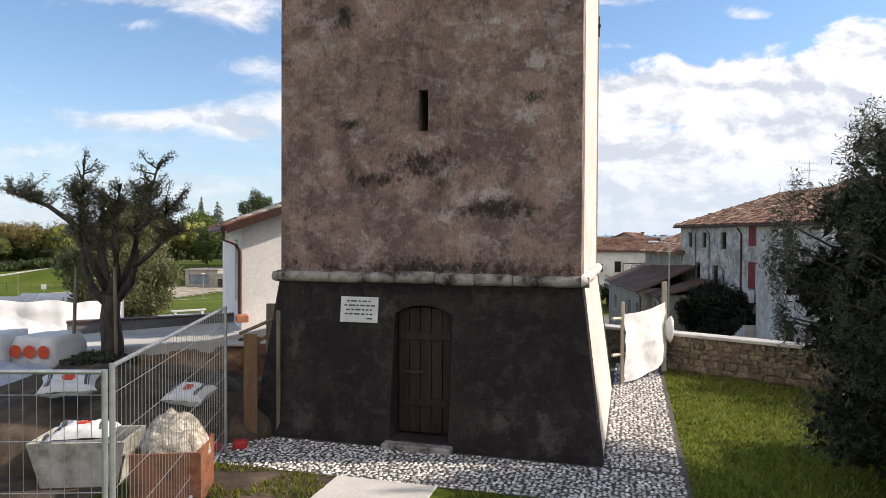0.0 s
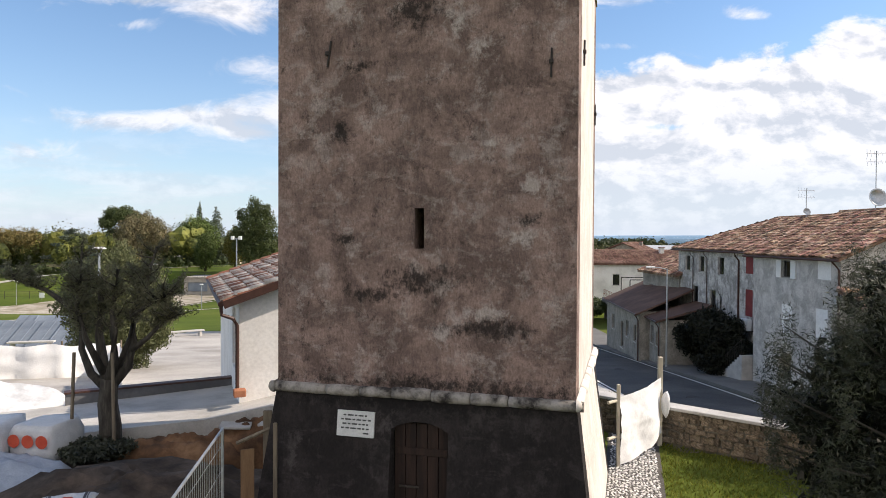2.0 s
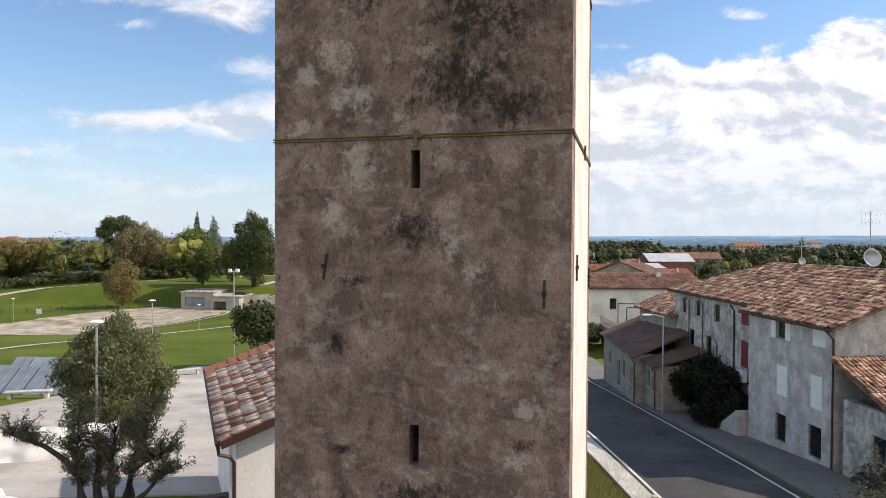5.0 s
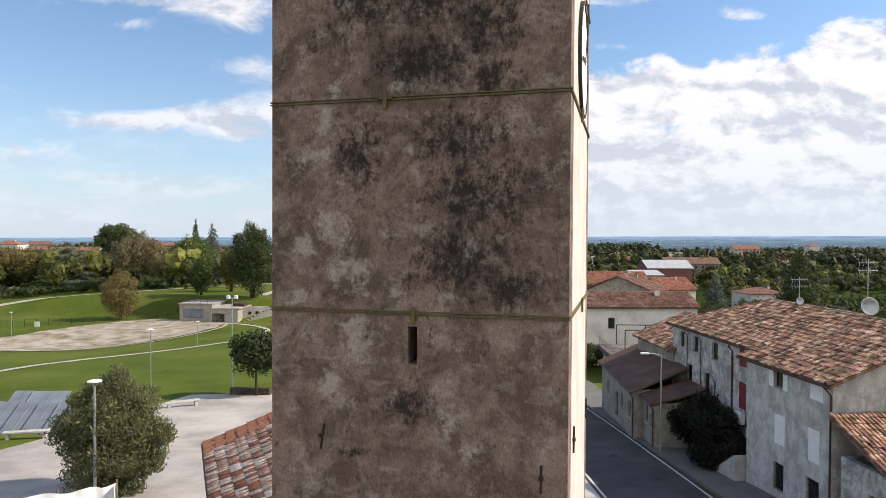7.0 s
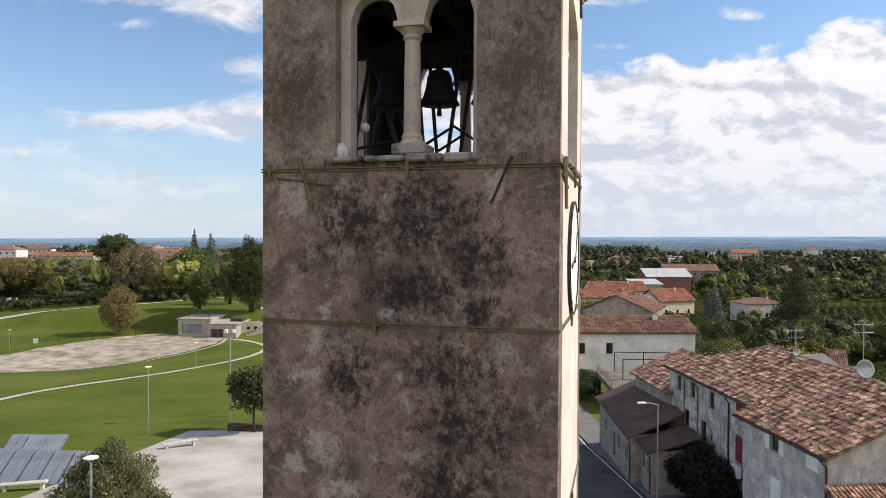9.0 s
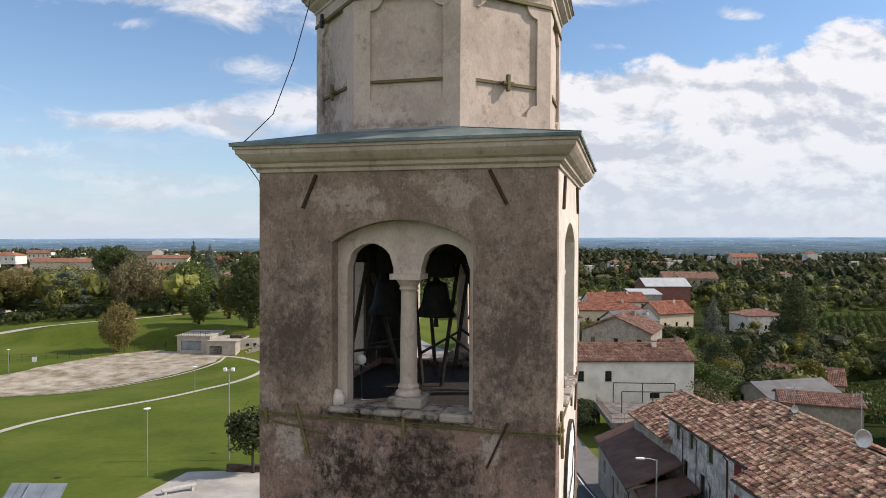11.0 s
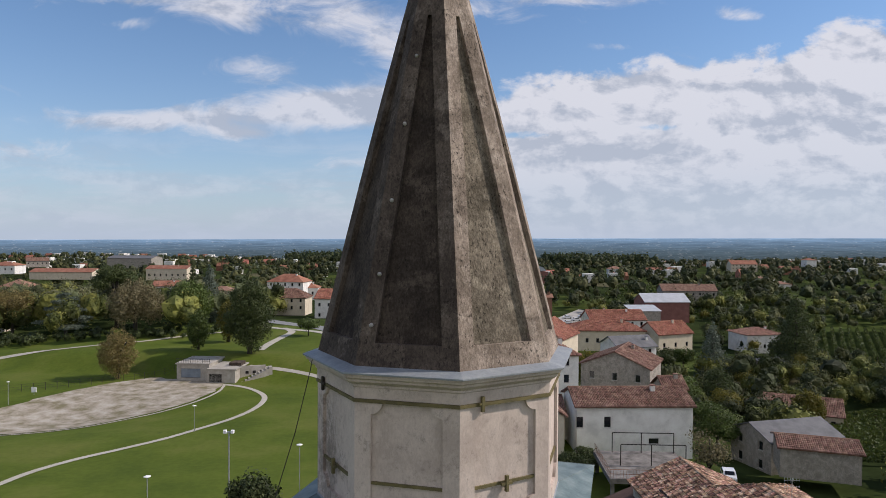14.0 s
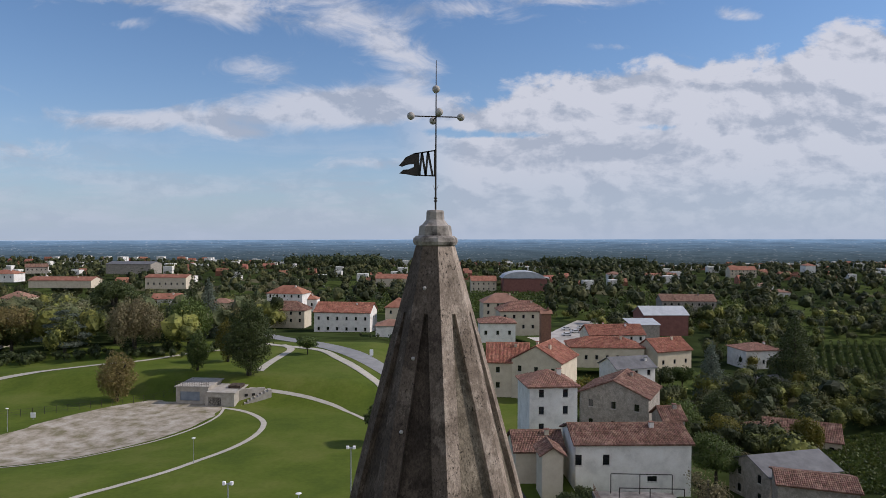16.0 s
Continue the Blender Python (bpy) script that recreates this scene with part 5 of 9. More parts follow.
def build_bells():
    for x, y, r, z in ((-0.05, -0.1, 0.37, 16.60), (-0.98, -0.05, 0.40, 16.60), (0.92, -0.1, 0.38, 16.58)):
        bell = thing("bell", "dark bronze church bell hung in an iron frame", "bell", TOWER @ pose(x, y, z), group="bells in the belfry")
        bm = bmesh.new()
        lathe(bm, [(r, 0.0), (r * 0.94, 0.05), (r * 0.78, r * 0.45), (r * 0.66, r * 0.9), (r * 0.60, r * 1.35), (r * 0.48, r * 1.6), (r * 0.2, r * 1.72), (r * 0.12, r * 1.95)], 24)
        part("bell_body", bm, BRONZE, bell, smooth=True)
        part("clapper", tube(bmesh.new(), [(0, 0, r), (0, 0, -0.1), (0, 0, -0.2)], 0.03, 8, 0.05), IRON, bell)
        part("yoke", boxed(-r * 0.9, r * 0.9, -0.14, 0.14, r * 1.9, r * 1.9 + 0.42, bevel=0.03), DARK_WOOD, bell, "timber headstock")
    fr = thing("bell_stand", "dark iron and timber stand carrying the bells", "bell stand", TOWER)
    for y in (-0.02, 0.9):
        for a, b in (((-1.42, 17.55), (-1.86, 15.3)), ((-1.38, 17.55), (-0.72, 15.3)), ((-0.52, 17.55), (-0.33, 15.3)), ((0.34, 17.55), (0.03, 15.3)), ((0.44, 17.55), (1.3, 15.3))):
            part("leg", tube(bmesh.new(), [(a[0], y, a[1]), (b[0], y, b[1])], 0.042, 6), IRON, fr)
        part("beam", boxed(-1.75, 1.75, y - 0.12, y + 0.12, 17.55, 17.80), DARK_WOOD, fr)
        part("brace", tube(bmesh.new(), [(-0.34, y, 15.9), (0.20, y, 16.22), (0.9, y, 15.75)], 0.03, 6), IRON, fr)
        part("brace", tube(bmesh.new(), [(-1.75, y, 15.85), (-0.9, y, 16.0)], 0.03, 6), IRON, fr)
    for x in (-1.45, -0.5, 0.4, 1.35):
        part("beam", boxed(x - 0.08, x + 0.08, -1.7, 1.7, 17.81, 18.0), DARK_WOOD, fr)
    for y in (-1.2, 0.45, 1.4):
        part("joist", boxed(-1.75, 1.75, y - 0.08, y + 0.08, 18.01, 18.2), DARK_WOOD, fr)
    lamp = thing("belfry_lamp", "white round floodlight on the belfry floor", "lamp", TOWER @ pose(-0.94, -1.50, 15.30))
    bm = bmesh.new()
    lathe(bm, [(0.02, 0.0), (0.09, 0.0), (0.09, 0.02), (0.015, 0.03), (0.015, 0.64)], 12)
    part("stand", bm, IRON, lamp)
    bm = bmesh.new()
    bmesh.ops.create_uvsphere(bm, u_segments=14, v_segments=10, radius=0.085, matrix=Matrix.Translation((0, 0, 0.70)))
    part("globe", bm, CLOTH, lamp, smooth=True)


def build_clock():
    """Clock on the side towards the road, seen edge on, and the lightning conductor."""
    c = thing("tower_clock", "round white clock dial with a dark rim on the sunlit wall", "clock", TOWER @ side(1) @ pose(0.0, -HALF, 13.85, 90, 0, 0))
    bm = bmesh.new()
    lathe(bm, [(0.95, 0.0), (0.95, 0.04), (0.3, 0.045)], 40)
    part("dial", bm, SHUTTER_WHITE, c)
    circle = lambda r: [(r * math.cos(2 * math.pi * i / 40), r * math.sin(2 * math.pi * i / 40)) for i in range(40)]
    part("rim", plate(bmesh.new(), ring(circle(0.985), circle(0.952)), lambda u, v, d: Vector((u, v, 0.06 - d)), 0.06), IRON, c)
    for i in range(12):
        t = math.pi * i / 6
        part("hour_mark", boxed(-0.012, 0.012, 0.82, 0.90, 0.047, 0.052, Matrix.Rotation(t, 4, "Z")), IRON, c)
    for ang, ln in ((-35, 0.55), (100, 0.8)):
        part("pointer", boxed(-0.018, 0.018, -0.1, ln, 0.06, 0.075, Matrix.Rotation(radians(ang), 4, "Z")), IRON, c)
    wire = bmesh.new()
    pts = [TOWER @ Vector(p) for p in ((-1.98, -1.25, 22.18), (-2.0, -1.28, 22.0), (-2.12, -1.6, 21.0), (-2.26, -2.05, 20.0), (-2.45, -2.62, 19.47))]
    tube(wire, pts, 0.008, 5)
    tagged(part("lightning_conductor", wire, IRON), "thin black cable hanging from spire to cornice", "cable")
    wire = bmesh.new()
    tube(wire, [TOWER @ Vector(p) for p in ((-2.62, -2.6, 19.44), (-2.45, -2.36, 19.05), (-2.36, -2.3, 18.9), (-2.38, -2.2, 18.6))], 0.008, 5)
    tagged(part("lower_cable", wire, IRON), "thin black cable bent under the cornice", "cable")


build_foot()
build_shaft()
build_string_course()
build_door()
build_cornices()
build_drum()
build_spire()
build_finial()
build_ties()
build_bells()
build_clock()

# ---- round the foot of the tower ----
def T(u, v, z=0.0):
    """A place given along the tower's own sides."""
    p = TOWER @ Vector((u, v, z))
    return p


def tower_sheet(name, u0, u1, v0, v1, material, z, label, category, n=2):
    V, F = [], []
    for i in range(n + 1):
        for j in range(n + 1):
            V.append(tuple(T(u0 + (u1 - u0) * i / n, v0 + (v1 - v0) * j / n, z)))
    for i in range(n):
        for j in range(n):
            a = i * (n + 1) + j
            F.append((a, a + n + 1, a + n + 2, a + 1))
    return tagged(raw(name, V, F, material), label, category, kind="structure")


bed_front = tower_sheet("pavement_front", -2.75, 3.75, -4.0, -2.60, GRAVEL_BED, 0.008, "bed of white river pebbles along the tower foot", "pebble paving")
bed_side = tower_sheet("pavement_side", 2.60, 3.75, -2.60, 5.2, GRAVEL_BED, 0.008, "bed of white river pebbles beside the tower", "pebble paving")


def pebbles(name, u0, u1, v0, v1, parent, seed, step=0.066):
    """Flat rounded stones laid close together: six-sided low domes."""
    rng = np.random.default_rng(seed)
    nu, nv = int((u1 - u0) / step), int((v1 - v0) / step)
    U, Vv = np.meshgrid(u0 + (np.arange(nu) + 0.5) * step, v0 + (np.arange(nv) + 0.5) * step)
    c = np.stack([U.ravel(), Vv.ravel()], -1) + rng.uniform(-0.34, 0.34, (nu * nv, 2)) * step
    k = len(c)
    a, e = rng.uniform(0.40, 0.60, k) * step, rng.uniform(0.26, 0.44, k) * step
    h, r = rng.uniform(0.008, 0.02, k), rng.uniform(0, math.pi, k)
    ang = np.arange(6) * math.pi / 3
    V = np.zeros((k, 13, 3))
    for ringi, (s, zf) in enumerate(((1.0, 0.25), (0.6, 1.0))):
        x, y = np.cos(ang)[None] * a[:, None] * s, np.sin(ang)[None] * e[:, None] * s
        V[:, ringi * 6:ringi * 6 + 6, 0] = c[:, :1] + x * np.cos(r)[:, None] - y * np.sin(r)[:, None]
        V[:, ringi * 6:ringi * 6 + 6, 1] = c[:, 1:] + x * np.sin(r)[:, None] + y * np.cos(r)[:, None]
        V[:, ringi * 6:ringi * 6 + 6, 2] = 0.008 + h[:, None] * zf
    V[:, 12, :2], V[:, 12, 2] = c, 0.008 + h * 1.12
    F = []
    base = [(i, (i + 1) % 6, 6 + (i + 1) % 6, 6 + i) for i in range(6)] + [(6 + i, 6 + (i + 1) % 6, 12) for i in range(6)]
    for j in range(k):
        o = 13 * j
        F += [tuple(o + q for q in f) for f in base]
    M = np.array(TOWER)
    W = V.reshape(-1, 3) @ M[:3, :3].T + M[:3, 3]
    ob = raw(name, W.tolist(), F, PEBBLE, smooth=True)
    return tagged(ob, "white and grey river pebbles set close together", "pebbles", kind="stuff")


pebbles("pebbles_front", -2.72, 3.72, -3.98, -2.66, bed_front, 1)
pebbles("pebbles_side", 2.68, 3.72, -2.64, 5.1, bed_side, 2)


def lawn_blades(name, area, count, h, material, seed, label, keep=None):
    rng = np.random.default_rng(seed)
    x, y = rng.uniform(area[0], area[1], count), rng.uniform(area[2], area[3], count)
    if keep is not None:
        k = keep(x, y)
        x, y = x[k], y[k]
    n = len(x)
    z = land(x, y)
    a, ln = rng.uniform(0, 2 * math.pi, n), h * rng.uniform(0.5, 1.3, n)
    w = 0.008 + 0.01 * rng.random(n)
    bx, by = rng.normal(0, 0.45, n) * ln, rng.normal(0, 0.45, n) * ln
    V = np.zeros((n, 3, 3))
    V[:, 0] = np.stack([x - w * np.cos(a), y - w * np.sin(a), z], -1)
    V[:, 1] = np.stack([x + w * np.cos(a), y + w * np.sin(a), z], -1)
    V[:, 2] = np.stack([x + bx, y + by, z + ln], -1)
    ob = quads(name, V, material, n=3)
    return tagged(ob, label, "grass", kind="stuff")


def to_tower(x, y):
    c, s = math.cos(radians(15.557)), math.sin(radians(15.557))
    dx, dy = x - 0.228, y - 12.273
    return dx * c - dy * s, dx * s + dy * c


def right_lawn(x, y):
    u, v = to_tower(x, y)
    s = ((x - 4.0) * 2.9 + (y - 17.1) * 3.4) / 4.47
    return (u > 3.75) & (s < -0.3)


def front_lawn(x, y):
    u, v = to_tower(x, y)
    tufts = np.sin(u * 5.1 + 1.3 * np.sin(v * 4.0)) + np.sin(v * 6.3 + 2.0 * np.sin(u * 3.1 + 1.0)) > -0.25
    return (v < -4.02) & ((u < -0.62) | (u > 0.75)) & (u > -3.3) & tufts


def verge(x, y):
    s = ((x - 4.0) * 2.9 + (y - 17.1) * 3.4) / 4.47
    return (s > 1.2) & (x < 9.0)


lawn_blades("lawn_grass", (2.8, 12, 3, 17), 60000, 0.07, BLADE, 3, "short sunlit lawn grass", right_lawn)
lawn_blades("front_grass", (-4.2, 4.5, 4.5, 9.6), 32000, 0.08, BLADE, 4, "rough grass at the edge of the pebble bed", front_lawn)
lawn_blades("verge_grass", (3.5, 9.0, 14, 34), 30000, 0.22, DRY_BLADE, 5, "tall yellowing grass on the road verge", verge)
strip = part("soil_strip", boxed(-3.25, -0.63, -6.4, -4.03, -0.02, 0.006, TOWER), DARK_SOIL)
tagged(strip, "dark bare soil with fallen leaves before the pebble bed", "soil", kind="structure")
slab = part("garden_path", boxed(-0.6, 0.73, -7.5, -4.01, 0.0, 0.035, TOWER, 0.01), CONCRETE)
tagged(slab, "pale concrete slab path leading to the tower door", "path", kind="structure")


def stone_wall():
    """Low garden wall of rubble with a concrete coping."""
    p, q = Vector((1.6, 19.15, 0)), Vector((12.0, 10.27, 0))
    d = (q - p).normalized()
    ang = math.degrees(math.atan2(d.y, d.x))
    L = (q - p).length
    w = tagged(new("wall_garden"), "low rubble stone garden wall with pale coping", "wall", kind="structure")
    w.matrix_basis = pose(p.x, p.y, 0, 0, 0, ang)
    part("wall_core", boxed(0, L, -0.12, 0.16, -2.2, 0.80), MORTAR, w)
    rnd = random.Random(11)
    for i in range(7):
        x0, x1 = L * i / 7 + 0.004, L * (i + 1) / 7 - 0.004
        part("coping", boxed(x0, x1, -0.24, 0.24, 0.803, 0.875, None, 0.012), CONCRETE, w)
    shapes = []
    for k in range(8):
        bm = bmesh.new()
        bmesh.ops.create_cube(bm, size=1.0)
        bmesh.ops.bevel(bm, geom=bm.edges[:], offset=0.16, segments=1, affect="EDGES")
        for v in bm.verts:
            v.co += 0.11 * Vector((rnd.uniform(-1, 1), rnd.uniform(-1, 1), rnd.uniform(-1, 1)))
        me = bpy.data.meshes.new("stone")
        bm.to_mesh(me)
        bm.free()
        me.materials.append(STONE)
        shapes.append(me)
    z, n = 0.0, 0
    while z < 0.78 and n < 300:
        h = rnd.uniform(0.10, 0.17)
        x = 2.9 + rnd.uniform(0, 0.1)
        while x < 8.9 and n < 300:
            l = rnd.uniform(0.09, 0.33)
            ob = new("stone", rnd.choice(shapes))
            ob.parent = w
            ob.matrix_basis = pose(x + l / 2, -0.11, min(z + h / 2, 0.80 - h / 2), rnd.uniform(-9, 9), rnd.uniform(-13, 13), rnd.uniform(-9, 9)) @ Matrix.Diagonal((l * rnd.uniform(0.8, 1.02), rnd.uniform(0.08, 0.19), h * rnd.uniform(0.72, 1.12), 1))
            x += l
            n += 1
        z += h


def cloth_screen():
    th = thing("cloth_screen", "white cloth hung on rough timber stakes", "screen", pose(3.7, 14.1, 0))
    a, b = Vector((0, 0, 0)), Vector((1.35, 1.45, 0))
    for p, top, r in ((a, 1.75, 0.035), (b, 2.08, 0.05)):
        part("stake", boxed(p.x - r, p.x + r, p.y - r, p.y + r, 0, top, None, 0.008), NEW_WOOD, th)
    for z in (1.38, 0.62):
        part("rail", tube(bmesh.new(), [a + Vector((-0.28, -0.25, z + 0.04)), a + Vector((0.35, 0.38, z))], 0.035, 6), NEW_WOOD, th)
    nu, nv = 60, 44
    V, F = [], []
    for j in range(nv + 1):
        for i in range(nu + 1):
            s, t = i / nu, j / nv
            p = a.lerp(b, s)
            sag = 0.10 * math.sin(math.pi * s)
            top, bot = 1.50 + 0.12 * s - sag * 0.5, 0.06 + 0.28 * s * s
            z = bot + (top - bot) * t
            f = 0.06 * noise.noise((s * 3.0, t * 2.2, 0.3)) + 0.022 * noise.noise((s * 7.0 - t * 3, t * 6.0 + s * 2, 4.0)) + 0.006 * noise.noise((s * 16.0 - t * 9, t * 11.0 + s * 8, 7.0)) + 0.035 * math.sin(9 * s + 5 * t) * (1 - abs(2 * t - 1)) + 0.10 * math.sin(math.pi * s) * (1 - t)
            V.append((p.x + 0.73 * f + 0.03, p.y - 0.68 * f - 0.05, z))
    for j in range(nv):
        for i in range(nu):
            q = j * (nu + 1) + i
            F.append((q, q + 1, q + nu + 2, q + nu + 1))
    raw("cloth", V, F, CLOTH, th, smooth=True)
    # a bunched end hangs past the far stake
    bm = bmesh.new()
    bmesh.ops.create_uvsphere(bm, u_segments=12, v_segments=8, radius=0.2)
    for v in bm.verts:
        v.co = Vector((v.co.x * 0.5, v.co.y * 0.6, v.co.z * 1.4)) * (1 + 0.35 * noise.noise(v.co * 9))
    bm.transform(Matrix.Translation(b + Vector((0.12, -0.05, 1.0))))
    part("cloth_end", bm, CLOTH, th, smooth=True)


stone_wall()
cloth_screen()


# ---- building site beside the tower ----
def mesh_panel(name_at, p, q, h, lean, label):
    """Site fence panel: tube frame with upright and level wires."""
    d = (Vector(q) - Vector(p))
    L = d.length
    th = thing("mesh_barrier", label, "site barrier", pose(p[0], p[1], p[2], 0, 0, math.degrees(math.atan2(d.y, d.x))), group="site barriers")
    slope = d.z / Vector((d.x, d.y)).length
    L = Vector((d.x, d.y)).length
    zz = lambda x: slope * x
    for x in (0, L):
        part("post", tube(bmesh.new(), [(x, 0, zz(x)), (x, 0, zz(x) + h)], 0.024, 8), GALV, th)
    for k in (0.12, h - 0.02):
        part("rail", tube(bmesh.new(), [(0, 0, zz(0) + k), (L, 0, zz(L) + k)], 0.019, 8), GALV, th)
    bm = bmesh.new()
    n = int(L / 0.10)
    for i in range(1, n):
        x = L * i / n
        tube(bm, [(x, 0, zz(x) + 0.12), (x, 0, zz(x) + h - 0.02)], 0.0032, 4)
    for z in (0.35, 0.72, 1.1, 1.5, 1.86):
        tube(bm, [(0, 0, zz(0) + z), (L, 0, zz(L) + z)], 0.004, 4)
    part("wire_mesh", bm, GALV, th, "welded wire mesh")
    return th


mesh_panel("a", (-2.66, 5.22, 0), (-3.18, 9.55, 0), 2.10, 0, "galvanised wire mesh site barrier")
mesh_panel("b", (-2.70, 5.18, 0), (-5.9, 4.9, 0.05), 2.06, 0, "galvanised wire mesh site barrier")
for p in ((-3.02, 9.72), (-3.36, 9.60)):
    ob = part("foot_block", boxed(-0.10, 0.10, -0.09, 0.09, 0, 0.13, None, 0.03), RED_PLASTIC)
    ob.matrix_basis = pose(p[0], p[1], 0, 0, 0, 12)
    tagged(ob, "red plastic foot block of the site barrier", "foot block")


BOARD_BROWN = surface("brown_board", [(0.13, 0.075, 0.04), (0.2, 0.12, 0.065)], 3, 0.85, 0.3, 40, squash=(4, 4, 0.5))


def board(name, p, h, w, t, rz, lean, mat, label):
    ob = part(name, boxed(-w / 2, w / 2, -t / 2, t / 2, 0, h, None, 0.006), mat)
    ob.matrix_basis = pose(p[0], p[1], p[2], lean, 0, rz)
    return tagged(ob, label, "board")


board("upright_board", (-2.98, 10.1, 0), 1.62, 0.20, 0.03, 20, 0, BOARD_BROWN, "upright brown timber board beside the tower")
board("grey_plank", (-2.88, 10.9, 0), 2.0, 0.14, 0.05, 10, 0, OLD_WOOD, "weathered grey plank post beside the tower")
board("thin_post", (-2.62, 10.35, 0), 1.95, 0.06, 0.05, 0, 0, OLD_WOOD, "thin weathered post beside the tower")
brace = part("timber_brace", tube(bmesh.new(), [(-3.3, 10.6, 1.55), (-2.3, 10.75, 1.98)], 0.03, 6), OLD_WOOD)
tagged(brace, "dark timber brace nailed to the plank posts", "brace")


def mound(name, x, y, rx, ry, h, mat, label, category, seed, z0=0.0, flat=0.4):
    n, m = 44, 18
    V, F = [], []
    for j in range(m + 1):
        t = j / m
        for i in range(n):
            a = 2 * math.pi * i / n
            k = 1 + 0.22 * noise.noise((math.cos(a) * 1.6 + seed, math.sin(a) * 1.6, t * 1.5))
            r = t * k
            z = h * (1 - t ** 2) ** flat * (1 + 0.25 * noise.noise((r * math.cos(a) * 3 + seed, r * math.sin(a) * 3, 2.0)) + 0.13 * noise.noise((rx * r * math.cos(a) * 7 + seed, ry * r * math.sin(a) * 7, 5.0)) + 0.06 * noise.noise((rx * r * math.cos(a) * 17, ry * r * math.sin(a) * 17, seed))) if t < 1 else -0.05
            V.append((x + rx * r * math.cos(a), y + ry * r * math.sin(a), z0 + max(z, -0.05)))
    for j in range(m):
        for i in range(n):
            a, b = j * n + i, j * n + (i + 1) % n
            F.append((a, b, b + n, a + n))
    return tagged(raw(name, V, F, mat, smooth=True), label, category, kind="structure" if category == "soil" else "")


def bag(x, y, z, rz, l, w, h, tilt=0.0, mat=None, label="white woven sack with red and black print", mark=True, group="sacks on the building site"):
    th = thing("sack", label, "sack", pose(x, y, z, tilt, 0, rz), group=group)

    def swell(p, q):
        """Half thickness of the filled sack over its plan, thin at the sewn ends, with creases."""
        k = max(0.0, 1 - p ** 4) ** 0.45 * max(0.0, 1 - q ** 4) ** 0.45
        f = noise.noise(Vector((p * 2.3 + x * 3, q * 2.0, y))) + 0.5 * noise.noise(Vector((p * 7 + x, q * 5, y)))
        return h * (0.03 + 0.55 * k * (1 + 0.28 * f) + 0.06 * f * (1 - k))

    def place(p, q, up, lift=0.0):
        pull = 1 + 0.10 * (abs(p) * abs(q)) ** 3 - 0.05 * (1 - q * q)
        return Vector((p * l / 2 * pull, q * w / 2 * (1 + 0.06 * abs(p) ** 3), h * 0.5 + up * swell(p, q) + lift))

    def patch(cells, up, lift=0.0):
        bm = bmesh.new()
        for cell in cells:
            bm.faces.new([bm.verts.new(place(p, q, up, lift)) for p, q in cell])
        bmesh.ops.remove_doubles(bm, verts=bm.verts[:], dist=0.0008)
        return bm

    n = 22
    g = [-1 + 2 * i / n for i in range(n + 1)]
    cells = [[(a, c), (b, c), (b, d), (a, d)] for a, b in zip(g, g[1:]) for c, d in zip(g, g[1:])]
    bm = patch(cells, 1)
    lower = patch(cells, -1)
    me = bpy.data.meshes.new("under")
    lower.to_mesh(me)
    lower.free()
    bm.from_mesh(me)
    bpy.data.meshes.remove(me)
    bmesh.ops.remove_doubles(bm, verts=bm.verts[:], dist=0.002)
    part("sack_body", bm, mat or BAG, th, smooth=True)
    if mark:
        rad, k = 0.34, 20
        disc = []
        for ri in range(4):
            for i in range(k):
                a0, a1 = 2 * math.pi * i / k, 2 * math.pi * (i + 1) / k
                r0, r1 = rad * ri / 4, rad * (ri + 1) / 4
                pt = lambda r, t: (r * w / l * 1.15 * math.cos(t), r * 1.15 * math.sin(t))
                disc.append([pt(r0, a0), pt(r1, a0), pt(r1, a1), pt(r0, a1)] if ri else [pt(0, 0), pt(r1, a0), pt(r1, a1)])
        part("round_mark", patch(disc, 1, 0.006), BAG_RED, th, "red round print", smooth=True)
        for s0, s1 in ((-0.80, -0.76), (-0.73, -0.62), (0.62, 0.73), (0.76, 0.80)):
            part("stripe", patch([[(s0, c), (s1, c), (s1, d), (s0, d)] for c, d in zip(g[2:-2], g[3:-1])], 1, 0.006), BAG_BLACK, th, "dark printed stripe", smooth=True)
    return th


tower_sheet("soil_site", -12.0, -2.78, -9.0, 1.5, DARK_SOIL, 0.012, "bare dark trodden earth of the building site", "soil", n=12)
mound("dark_earth", -5.4, 10.8, 2.5, 2.2, 0.85, DARK_SOIL, "heap of dark dug earth behind the fence", "soil", 3.0)
mound("dark_earth", -3.9, 11.4, 1.6, 1.6, 0.62, DARK_SOIL, "heap of dark dug earth beside the tower", "soil", 7.0)
bag(-5.35, 9.45, 0.90, 20, 0.70, 0.46, 0.20, 16)
bag(-3.75, 9.75, 0.70, -14, 0.60, 0.42, 0.20, 16)
bag(-4.55, 8.35, 0.52, 12, 0.70, 0.45, 0.22, 4)


